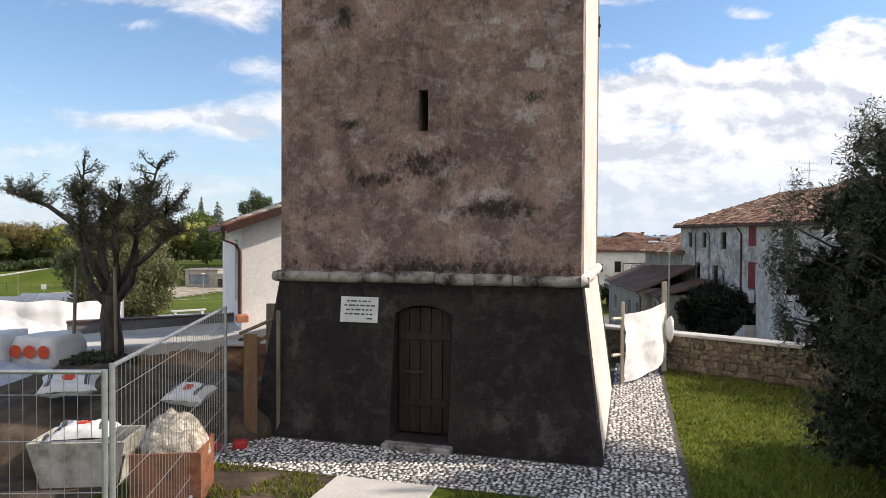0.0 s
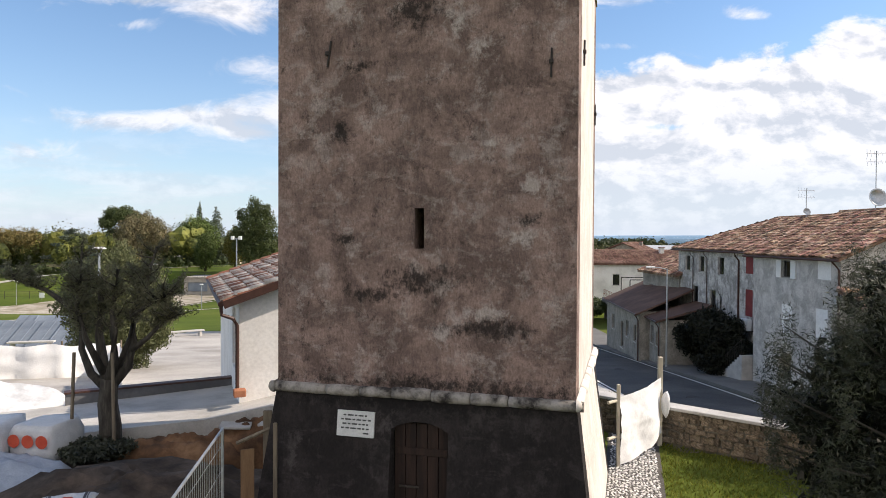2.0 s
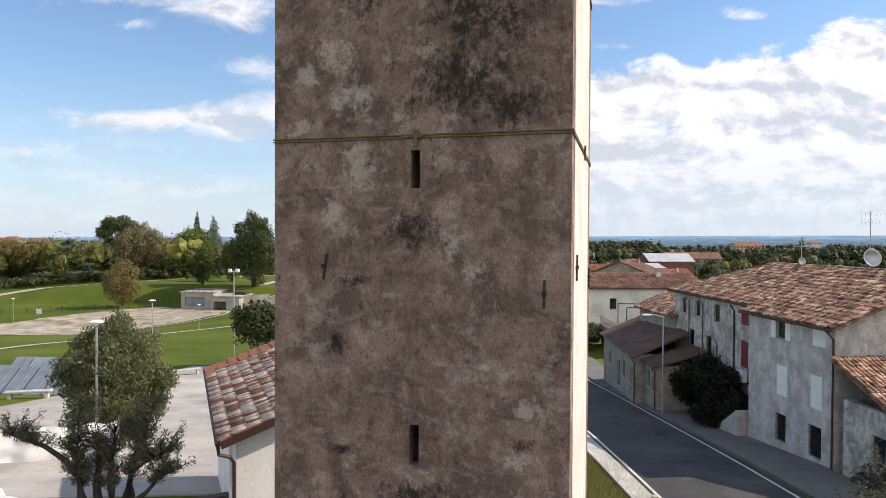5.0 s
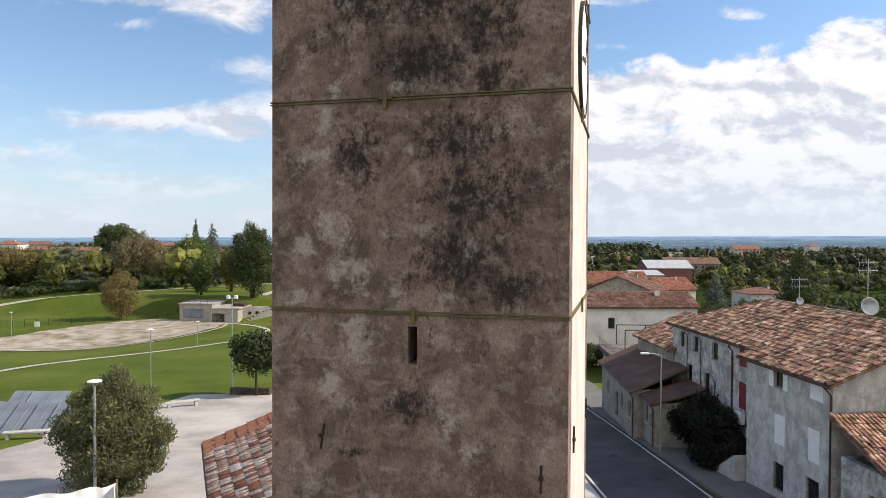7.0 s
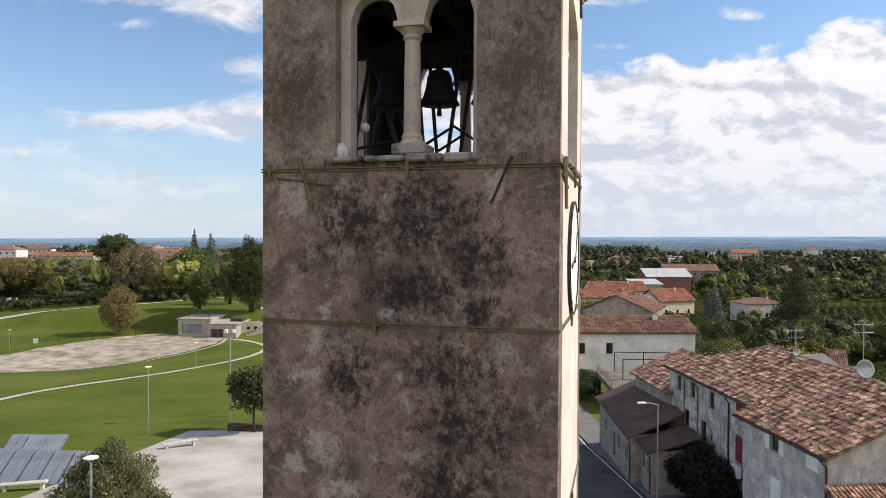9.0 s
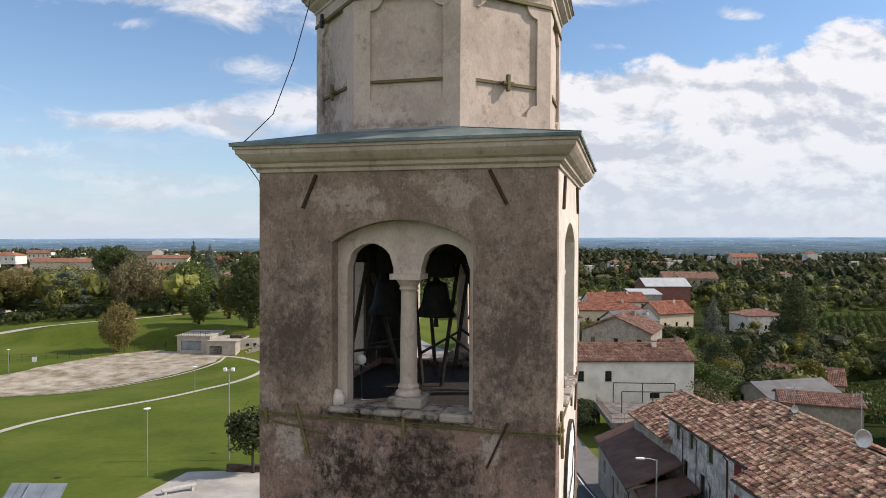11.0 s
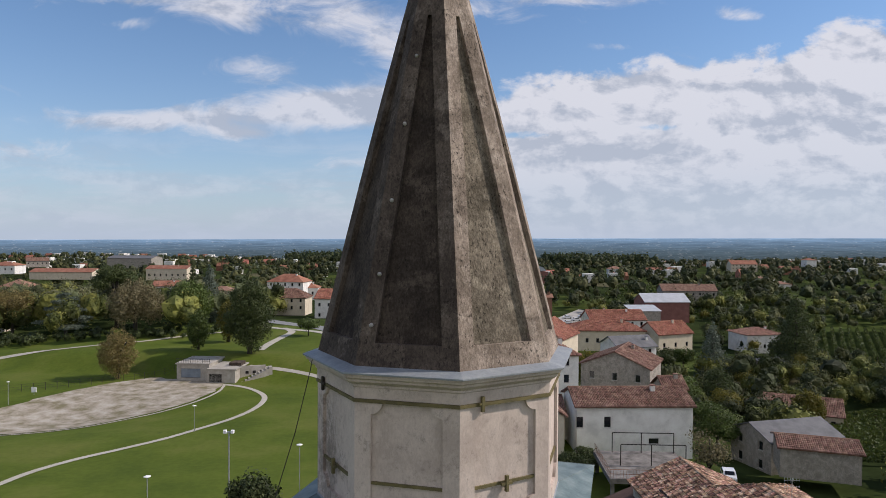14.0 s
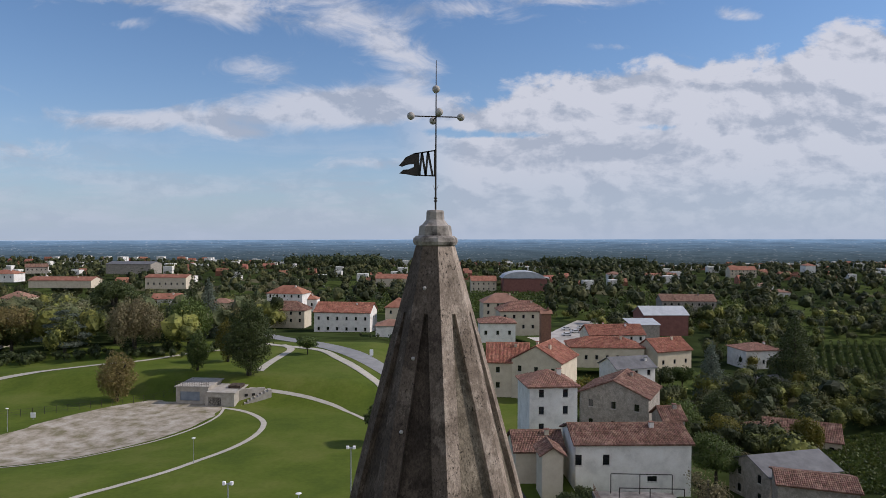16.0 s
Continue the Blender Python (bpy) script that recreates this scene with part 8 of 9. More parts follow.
# the house's shade is put into the leaf colour of these shrubs
for i, (x, y, h, r) in enumerate(((18.1, 41.4, 3.5, 1.4), (18.1, 43.2, 4.9, 1.7), (18.0, 45.4, 5.2, 1.7), (17.4, 42.2, 2.8, 1.4), (17.6, 46.4, 4.2, 1.4))):
    tree("ivy-grown shrub against the stained house, coloured dark for shade", x, y, h * 1.1, r * 1.15, "round", LEAF_IN_SHADE, 6500, 0.10, 40 + i, hollow=0.1, facing=0.0, droop=-0.6, long=2.4, z=float(land(x, y)) - 0.9, category="shrub", name="shrub")
tree("olive tree below the stained house", 55.0, 72.0, 7.5, 4.5, "round", LEAF_OLIVE, 3000, 0.26, 45)
tree("olive tree below the stained house", 47.0, 66.0, 7.0, 3.8, "round", LEAF_OLIVE, 2600, 0.26, 46)
tree("green leafy tree before the red roofs", 41.0, 131.0, 8.0, 3.2, "round", LEAF_GREEN, 4800, 0.21, 81)
tree("green leafy tree before the red roofs", 52.5, 140.0, 9.0, 4.0, "round", LEAF_GREEN, 6000, 0.23, 82)
tree("green leafy tree below the wide red roofs", 70.0, 188.0, 7.5, 3.6, "round", LEAF_GREEN, 4800, 0.26, 85)
tree("broad green tree below the wide red roofs", 62.0, 183.0, 8.0, 4.2, "round", LEAF_DEEP, 5400, 0.27, 86)
for i, (x, y) in enumerate(((17.4, 79.5), (18.6, 82.5), (19.6, 86.0), (17.0, 84.0))):
    tree("dark green hedge shrub behind the low street buildings", x, y, 2.6, 1.8, "ball", LEAF_DARK, 3000, 0.16, 95 + i, category="shrub", name="shrub")
tree("dark evergreen beside the red roofs", 62.0, 146.0, 11.0, 4.2, "oval", LEAF_DARK, 6600, 0.23, 83)
tree("yellowing tree below the red roofs", 58.0, 132.0, 8.0, 3.6, "round", LEAF_YELLOW, 4800, 0.21, 84)

# the village beyond, nearest first
house("white two-storey farmhouse with old tile roof", 27.3, 95.2, 1.5, 16.0, 8.5, -4.5, 1.3, 2.9, WALL_WHITE, TILE_OLD, "gable", [(0, -7.6, -1.61, 0.95, 1.5, 'plain'), (0, -3.8, -1.61, 0.95, 1.5, 'plain'), (0, 2.6, -3.92, 1.4, 0.8, 'plain')], chimneys=((3.5, -1.0, 0.9),), tiles=0.3, seed=20)
house("cream annexe with old tile roof", 14.9, 97.8, 1.5, 6.8, 7.5, -7.0, -0.7, 1.1, WALL_CREAM, TILE_OLD, "gable", (), chimneys=((1.5, -0.9, 0.9),), tiles=0.3, seed=21)
house("small cream lean-to house with tile roof", 15.7, 90.0, -88, 4.0, 2.8, -4.7, 0.8, 1.7, WALL_CREAM, TILE_OLD, "gable", (), chimneys=(), tiles=0.3, seed=22)
house("white three-storey house with a hipped tile roof", 19.3, 114.2, 6, 8.1, 8.5, -3.5, 4.9, 6.7, WALL_WHITE, TILE_PINK, "hip", grid((0, 1,), 8.1, 8.5, -3.5, 4.9), chimneys=((1.8, -1.0, 0.9),), tiles=0.4, seed=23)
house("cream house with red tile roof", 17.0, 155.0, -4, 9.3, 9.0, -9.0, 1.4, 4.9, WALL_CREAM, TILE_RED, "gable", grid((0,), 9.3, 9.0, -9.0, 1.4), chimneys=((1.8, -1.0, 0.9),), tiles=0.4, seed=24)
house("cream gabled house with red tile roof", 25.3, 152.8, 62, 12.1, 11.5, -8.0, 2.2, 5.4, WALL_CREAM, TILE_RED, "gable", grid((3,), 12.1, 11.5, -5.2, 2.2), chimneys=((2.0, 2.5, 1.2), (-2.5, -2.0, 1.2)), tiles=0.4, seed=25)
house("grey stone barn with old brown tile roof", 34.9, 124.7, 62, 11.4, 12.3, -5.8, 1.2, 3.8, WALL_GREY, TILE_OLD, "gable", grid((3,), 11.4, 12.3, -5.8, 1.2), chimneys=((2.5, -1.5, 0.9),), tiles=0.4, seed=26)
house("low brown roofed shed beside the barn", 40.3, 114.5, 5, 3.7, 5.0, -4.2, -1.1, 0.5, WALL_GREY, TILE_OLD, "gable", (), chimneys=((0.8, -0.6, 0.9),), tiles=0.4, seed=27)
house("wide red-roofed house among gardens", 53.4, 211.0, -3, 22.5, 12.0, -9.0, -4.3, -1.9, WALL_CREAM, TILE_RED, "hip", grid((0,), 22.5, 12.0, -9.0, -4.3), chimneys=((5.0, -1.5, 1.3),), tiles=0.45, seed=28)
house("red-roofed house behind another red roof", 63.2, 238.0, 6, 20.0, 11.0, -10.5, -4.4, -1.5, WALL_WHITE, TILE_RED, "gable", grid((0,), 20.0, 11.0, -10.5, -4.4), chimneys=((4.4, -1.2, 1.1), (-3.0, 1.0, 1.1)), tiles=0.45, seed=29)
house("brown-walled house with red tile roof", 71.6, 208.5, 22, 13.0, 10.0, -10.0, -5.0, -1.8, WALL_CREAM, TILE_RED, "gable", grid((0, 1), 13.0, 10.0, -10.0, -5.0), chimneys=((2.2, -1.0, 1.2),), tiles=0.45, seed=30)
house("white house with grey flat-pitched roof", 48.2, 167.0, 16, 10.6, 8.5, -8.2, -2.3, -0.2, WALL_WHITE, GREY_ROOF, "gable", grid((0, 1,), 10.6, 8.5, -8.2, -2.3), chimneys=((4.0, -2.0, 0.9),), tiles=0, seed=31)
house("red-walled shed with grey sheet metal roof", 91.8, 272.0, 3, 18.0, 13.0, -8.0, -1.2, 1.7, WALL_RED, SHEET_ROOF, "gable", (), chimneys=(), tiles=0, seed=32)
house("low shed with grey sheet metal roof", 79.0, 255.0, 3, 11.0, 8.0, -7.0, -3.2, -1.8, WALL_GREY, SHEET_ROOF, "shed", (), chimneys=(), tiles=0, seed=33)
house("long old stone farmhouse", 128.0, 341.0, -3, 27.0, 11.0, -9.0, -2.2, 0.8, WALL_GREY, TILE_OLD, "gable", grid((0,), 27.0, 11.0, -9.0, -2.2), chimneys=((6.0, -1.0, 1.2),), tiles=0, seed=34)
house("white house with pale pink tile roof", 108.1, 225.5, 8, 12.7, 11.0, -13.0, -7.6, -5.9, WALL_WHITE, TILE_PINK, "hip", grid((0,), 12.7, 11.0, -13.0, -7.6), chimneys=((2.8, -1.3, 0.9),), tiles=0.5, seed=35)
house("grey-roofed outbuilding under trees", 98.9, 194.5, 20, 14.2, 9.0, -14.3, -12.0, -10.4, WALL_GREY, GREY_ROOF, "gable", (), chimneys=((3.1, -1.1, 0.9),), tiles=0, seed=36)
house("house with dark grey roof", 55.1, 104.5, 14, 12.7, 9.0, -11.6, -6.0, -4.2, WALL_GREY, GREY_ROOF, "gable", grid((3,), 12.7, 9.0, -11.6, -6.0), chimneys=(), tiles=0, seed=37)
house("low house with brown tile roof", 72.1, 146.0, 8, 8.2, 8.0, -16.6, -12.6, -10.9, WALL_CREAM, TILE_OLD, "gable", grid((0,), 8.2, 8.0, -16.6, -12.6), chimneys=((1.6, -0.8, 0.9),), tiles=0.4, seed=38)
house("low house with brown tile roof", 76.8, 139.0, -25, 14.0, 9.0, -14.6, -11.2, -8.7, WALL_CREAM, TILE_OLD, "gable", grid((0,), 14.0, 9.0, -14.6, -11.2), chimneys=((2.8, -1.0, 0.9),), tiles=0.4, seed=39)
house("house with red tile roof below the dark roof", 53.7, 93.5, -20, 9.9, 7.0, -7.2, -4.6, -3.7, WALL_GREY, TILE_OLD, "gable", (), chimneys=(), tiles=0.35, seed=40)
house("large white house with balconies and red roof", -34.9, 264.5, -7, 22.0, 13.0, -7.8, 0.2, 3.4, WALL_WHITE, TILE_RED, "gable", grid((0, 1,), 22.0, 13.0, -7.8, 0.2), chimneys=((4.8, -1.6, 0.9),), tiles=0.5, seed=41)
house("white house with red tile roof", -66.2, 305.5, -10, 16.7, 11.0, -1.9, 3.9, 7.0, WALL_WHITE, TILE_RED, "hip", grid((0,), 16.7, 11.0, -1.9, 3.9), chimneys=((3.7, -1.3, 0.9),), tiles=0, seed=42)
house("yellow house with brown tile roof", -60.2, 280.0, -6, 15.1, 10.0, -6.7, -0.9, 2.3, WALL_CREAM, TILE_OLD, "hip", grid((0,), 15.1, 10.0, -6.7, -0.9), chimneys=(), tiles=0.5, seed=43)
house("cream house with red roof beside the lane", -14.4, 268.0, -6, 8.7, 12.0, -5.4, 1.9, 5.1, WALL_CREAM, TILE_RED, "hip", grid((0,), 8.7, 12.0, -5.4, 1.9), chimneys=((1.9, -1.4, 0.9),), tiles=0, seed=44)
house("white house with red tile roof", -58.1, 309.0, 0, 9.1, 8.0, -3.2, 0.9, 2.8, WALL_WHITE, TILE_RED, "hip", grid((0,), 9.1, 8.0, -3.2, 0.9), chimneys=((2.0, -1.0, 0.9),), tiles=0, seed=45)
house("pale house with faded pink roof", -15.7, 239.5, 0, 9.9, 9.0, -6.2, -1.8, 0.0, WALL_WHITE, TILE_PINK, "hip", (), chimneys=(), tiles=0, seed=46)
house("cream villa with hipped roof", 31.5, 245.5, 4, 16.9, 11.0, -4.3, 3.0, 6.1, WALL_CREAM, TILE_PINK, "hip", grid((0,), 16.9, 11.0, -4.3, 3.0), chimneys=((3.7, -1.3, 0.9),), tiles=0.5, seed=47)
house("cream villa with hipped roof", 26.3, 267.5, 4, 15.4, 11.0, -1.6, 3.9, 7.1, WALL_CREAM, TILE_PINK, "hip", grid((0,), 15.4, 11.0, -1.6, 3.9), chimneys=((3.4, -1.3, 0.9),), tiles=0, seed=48)
house("low white house with pink roof", 20.0, 217.0, 0, 11.3, 10.0, -2.5, 2.2, 3.7, WALL_WHITE, TILE_PINK, "hip", grid((0,), 11.3, 10.0, -2.5, 2.2), chimneys=(), tiles=0.5, seed=49)
house("brown brick tower block", 35.9, 217.0, 0, 3.2, 4.0, -3.4, 5.0, 5.9, WALL_BRICK, WALL_BRICK, "gable", (), chimneys=((0.7, -0.5, 0.9),), tiles=0, seed=50)
house("long cream building with red roof", 34.2, 477.0, 0, 17.7, 14.0, -8.5, -1.4, 1.8, WALL_CREAM, TILE_RED, "gable", grid((0,), 17.7, 14.0, -8.5, -1.4), chimneys=((3.9, -1.7, 0.9),), tiles=0, seed=51)
house("long farm shed with pink roof", -31.6, 527.0, 0, 28.9, 14.0, -7.8, -3.0, 0.1, WALL_CREAM, TILE_RED, "gable", (), chimneys=(), tiles=0, seed=52)
house("white house with red roof by the trees", -109.6, 277.0, 10, 10.6, 10.0, -2.6, 3.8, 5.6, WALL_WHITE, TILE_RED, "gable", grid((0, 1,), 10.6, 10.0, -2.6, 3.8), chimneys=((2.3, -1.2, 0.9),), tiles=0, seed=53)
house("long low building with red roof", -233.4, 427.0, 0, 38.8, 14.0, -2.1, 1.1, 3.1, WALL_CREAM, TILE_RED, "gable", (), chimneys=((8.5, -1.7, 0.9),), tiles=0, seed=54)
house("pale house beside dark trees", -188.3, 305.5, 0, 11.3, 11.0, -5.1, 1.2, 4.0, WALL_CREAM, TILE_PINK, "hip", grid((0,), 11.3, 11.0, -5.1, 1.2), chimneys=(), tiles=0, seed=55)
house("white house far off among trees", -276.1, 436.0, 0, 16.1, 12.0, 0.6, 4.6, 6.8, WALL_WHITE, TILE_RED, "hip", grid((0,), 16.1, 12.0, 0.6, 4.6), chimneys=((3.6, -1.4, 0.9),), tiles=0, seed=56)
house("grey house far off among trees", -333.0, 565.0, 30, 16.2, 10.0, -1.2, 2.6, 5.2, WALL_GREY, TILE_OLD, "gable", grid((0,), 16.2, 10.0, -1.2, 2.6), chimneys=((3.6, -1.2, 0.9),), tiles=0, seed=57)
house("long grey hall far off among trees", -272.3, 611.0, -3, 40.4, 22.0, -3.8, 3.7, 5.8, WALL_GREY, GREY_ROOF, "gable", (), chimneys=(), tiles=0, seed=58)
house("long cream house with red roof", -159.7, 406.0, -2, 24.4, 12.0, -0.9, 4.5, 6.1, WALL_CREAM, TILE_RED, "gable", grid((0,), 24.4, 12.0, -0.9, 4.5), chimneys=((5.4, -1.4, 0.9),), tiles=0, seed=59)
house("tall pale house by the pines", -144.8, 221.0, 0, 7.4, 12.0, -6.1, 2.0, 2.9, WALL_CREAM, TILE_RED, "hip", grid((0, 1,), 7.4, 12.0, -6.1, 2.0), chimneys=((1.6, -1.4, 0.9),), tiles=0, seed=60)
house("cream house behind trees", -91.3, 289.5, 0, 10.7, 9.0, -5.7, 1.0, 2.5, WALL_CREAM, TILE_PINK, "hip", (), chimneys=(), tiles=0, seed=61)
house("white house among far gardens", 237.6, 485.0, 10, 11.4, 10.0, -8.3, -4.7, -3.0, WALL_WHITE, TILE_PINK, "hip", grid((0,), 11.4, 10.0, -8.3, -4.7), chimneys=((2.5, -1.2, 0.9),), tiles=0, seed=62)
house("white house among far gardens", 224.4, 435.0, -10, 10.9, 10.0, -9.1, -5.2, -3.7, WALL_WHITE, TILE_PINK, "hip", grid((0,), 10.9, 10.0, -9.1, -5.2), chimneys=((2.4, -1.2, 0.9),), tiles=0, seed=63)
house("white house among far gardens", 360.2, 645.0, 0, 9.5, 10.0, -1.8, 3.6, 5.6, WALL_WHITE, TILE_RED, "hip", (), chimneys=(), tiles=0, seed=64)
house("cream house on the ridge", 277.0, 605.0, 0, 23.5, 10.0, -4.5, 1.0, 4.2, WALL_CREAM, TILE_RED, "gable", grid((0,), 23.5, 10.0, -4.5, 1.0), chimneys=((5.2, -1.2, 0.9),), tiles=0, seed=65)
house("white house on the ridge", 216.7, 645.0, 0, 30.0, 10.0, -9.7, -6.4, -4.5, WALL_WHITE, TILE_RED, "gable", (), chimneys=((6.6, -1.2, 0.9),), tiles=0, seed=66)
house("white house on the ridge", 171.9, 645.0, 0, 12.5, 10.0, -9.4, -5.7, -3.2, WALL_WHITE, TILE_PINK, "hip", (), chimneys=(), tiles=0, seed=67)

# ---- far woods, vineyards and hedges ----
def ico_ball():
    """Directions and triangles of a coarse ball."""
    bm = bmesh.new()
    bmesh.ops.create_icosphere(bm, subdivisions=2, radius=1.0)
    U = np.array([v.co[:] for v in bm.verts])
    T = np.array([[v.index for v in f.verts] for f in bm.faces])
    bm.free()
    return U, T


ICO = ico_ball()


def woods(name, count, area, label, mat, seed, size=(5, 9), keep=None, n=70, leaf_size=1.1, height=1.0):
    """Uncountable far trees as one mesh of leaf clumps."""
    rng = np.random.default_rng(seed)
    x, y = rng.uniform(area[0], area[1], count), rng.uniform(area[2], area[3], count)
    if keep is not None:
        k = keep(x, y)
        x, y = x[k], y[k]
    c = len(x)
    h = rng.uniform(size[0], size[1], c) * height
    r = h * rng.uniform(0.32, 0.5, c)
    z = land(x, y)
    # each crown is a few lobes: a closed leafy mass, with loose leaves over it
    lobes = 3 if n > 100 else 1
    cx, cy, cz = np.repeat(x, lobes), np.repeat(y, lobes), np.repeat(z + h * 0.55, lobes)
    hh, rr = np.repeat(h, lobes), np.repeat(r, lobes)
    if lobes > 1:
        first = np.tile(np.arange(lobes) == 0, c)
        ang, up = rng.uniform(0, 2 * math.pi, c * lobes), rng.uniform(-0.5, 0.55, c * lobes)
        cx, cy, cz = cx + np.where(first, 0, 0.62 * rr * np.cos(ang)), cy + np.where(first, 0, 0.62 * rr * np.sin(ang)), cz + np.where(first, 0, 0.32 * hh * up)
        k = np.where(first, 0.9, rng.uniform(0.5, 0.72, c * lobes))
        hh, rr = hh * k, rr * k
    R = np.stack([rr, rr, hh * 0.45], -1)
    C = np.stack([cx, cy, cz], -1)
    U, T = ICO
    tone = rng.uniform(0, 6.28, (len(C), 1))
    bump_ = 0.60 + 0.08 * np.sin(5.0 * U[None, :, 0] + tone) * np.cos(4.0 * U[None, :, 2] + 2 * tone) + rng.uniform(-0.16, 0.16, (len(C), len(U)))
    M = C[:, None, :] + U[None] * bump_[:, :, None] * R[:, None, :]
    i = rng.integers(0, len(C), c * n)
    d = rng.normal(size=(len(i), 3))
    d /= np.linalg.norm(d, axis=1)[:, None]
    rad = rng.uniform(0.60, 1.10, len(i))[:, None] * (1 + 0.16 * np.sin(5 * d[:, :1] + tone[i]))
    P = C[i] + d * rad * R[i]
    s = leaf_size * rng.uniform(0.55, 1.2, len(i)) * (0.5 + 0.5 * hh[i] / hh.mean())
    q = d + 0.30 * rng.normal(size=P.shape)
    a = np.cross(q, rng.normal(size=P.shape))
    a /= np.linalg.norm(a, axis=1)[:, None]
    b = np.cross(q, a)
    b /= np.linalg.norm(b, axis=1)[:, None]
    V = np.stack([P - a * s[:, None] * 0.7, P + b * s[:, None] * 0.5, P + a * s[:, None] * 0.7, P - b * s[:, None] * 0.5], 1)
    ob = tagged(quads(name, V, mat), label, "woods", kind="stuff")
    F = (T[None] + (np.arange(len(C)) * len(U))[:, None, None]).reshape(-1, 3)
    me = bpy.data.meshes.new("inner_foliage")
    me.from_pydata(M.reshape(-1, 3).tolist(), [], F.tolist())
    me.materials.append(mat)
    new("inner_foliage", me).parent = ob
    return ob


def clear(x, y):
    """Keeps woods off the field, the streets and the village."""
    field = (x > -122) & (x < -4) & (y < 186) & (x + 0.0 * y < 0)
    village = (x > -10) & (x < 48) & (y < 175) | (x > 40) & (x < 84) & (y > 195) & (y < 247) | (x > 70) & (x < 106) & (y > 246) & (y < 282)
    lane = (x > -62) & (x < 4) & (y < 330)
    mid = (x > 4) & (x < 70) & (y > 175) & (y < 310) | (x > 0.02 * y) & (x < 0.17 * y) & (y < 490)
    yardr = (x > 28) & (x < 60) & (y > 80) & (y < 124)
    vines = (x > 0.57 * y) & (y > 198) & (y < 272)
    vines2 = (x > 0.55 * y) & (y > 98) & (y < 144)
    return ~(field | village | lane | mid | yardr | vines | vines2)


def slope_clear(x, y):
    return clear(x, y) & ~((x > 70) & (x < 100) & (y > 196) & (y < 224))


def belt(x, y):
    """The planted slope between the near vines and the houses."""
    vines = (x > 0.55 * y) & (y < 146)
    roofs = (x > 40) & (x < 66) & (y < 118)
    return (x > 0.36 * y + 6) & ~vines & ~roofs


woods("trees_gardens", 420, (46, 240, 88, 330), "garden trees and hedges on the falling slope", WOOD_GREEN, 51, (4, 10), slope_clear, 330, 0.40)
woods("trees_slope", 150, (48, 130, 104, 180), "dense garden trees below the houses", WOOD_GREEN, 71, (4, 7.5), belt, 600, 0.29)
woods("trees_slope_dark", 90, (48, 130, 104, 180), "dark garden trees below the houses", WOOD_DARK, 72, (4, 8), belt, 600, 0.29)
woods("shrubs_slope", 160, (46, 130, 98, 190), "low shrubs and bushes between the gardens", WOOD_GREEN, 75, (1.5, 3.5), belt, 120, 0.3)
woods("trees_gardens_dark", 260, (46, 240, 110, 330), "dark evergreen garden trees", WOOD_DARK, 52, (4, 10), slope_clear, 330, 0.40)
woods("trees_gardens_yellow", 70, (46, 240, 110, 330), "yellowing garden trees and shrubs", LEAF_YELLOW, 53, (3, 7), slope_clear, 450, 0.32)
woods("trees_gardens_olive", 90, (30, 240, 128, 420), "grey-green olive trees in the gardens", LEAF_OLIVE, 57, (3, 6), slope_clear, 400, 0.3)
woods("trees_park", 110, (-230, -70, 200, 300), "mixed park trees behind the field", WOOD_PARK, 54, (11, 18), clear, 640, 0.45)
woods("trees_park_dark", 70, (-240, -64, 188, 330), "dark park trees behind the field", WOOD_GREEN, 55, (9, 16), clear, 640, 0.45)
woods("trees_park_brown", 16, (-230, -70, 205, 300), "browning park trees behind the field", LEAF_BROWN, 56, (7, 13), clear, 600, 0.42)
woods("hedge_park", 160, (-175, -62, 184, 198), "low hedge below the park trees", LEAF_DARK, 58, (1.8, 3.4), None, 60, 0.5)
woods("woods_far", 2400, (-800, 900, 300, 1000), "woods and orchards beyond the village", WOOD_FAR, 61, (5, 11), clear, 40, 1.0)
woods("woods_far_dark", 2000, (-800, 900, 330, 1050), "dark woods beyond the village", WOOD_DARK, 62, (6, 13), clear, 40, 1.1)
woods("woods_far_olive", 500, (-700, 900, 300, 900), "pale orchards beyond the village", LEAF_OLIVE, 63, (3, 6), clear, 36, 0.75)
woods("woods_hill", 220, (-185, -70, 820, 960), "wooded low hill against the plain", LEAF_DARK, 64, (10, 18), None, 40, 2.4)
woods("woods_hill", 220, (150, 270, 800, 950), "wooded low hill against the plain", LEAF_DARK, 65, (10, 18), None, 40, 2.4)
woods("hedge_lane", 60, (-30, 2, 205, 232), "hedge and shrubs by the lane", LEAF_DARK, 66, (1.6, 3.2), lambda x, y: np.abs(x - (-30 + (232 - y) * 0.75) - 7) < 3, 60, 0.4)


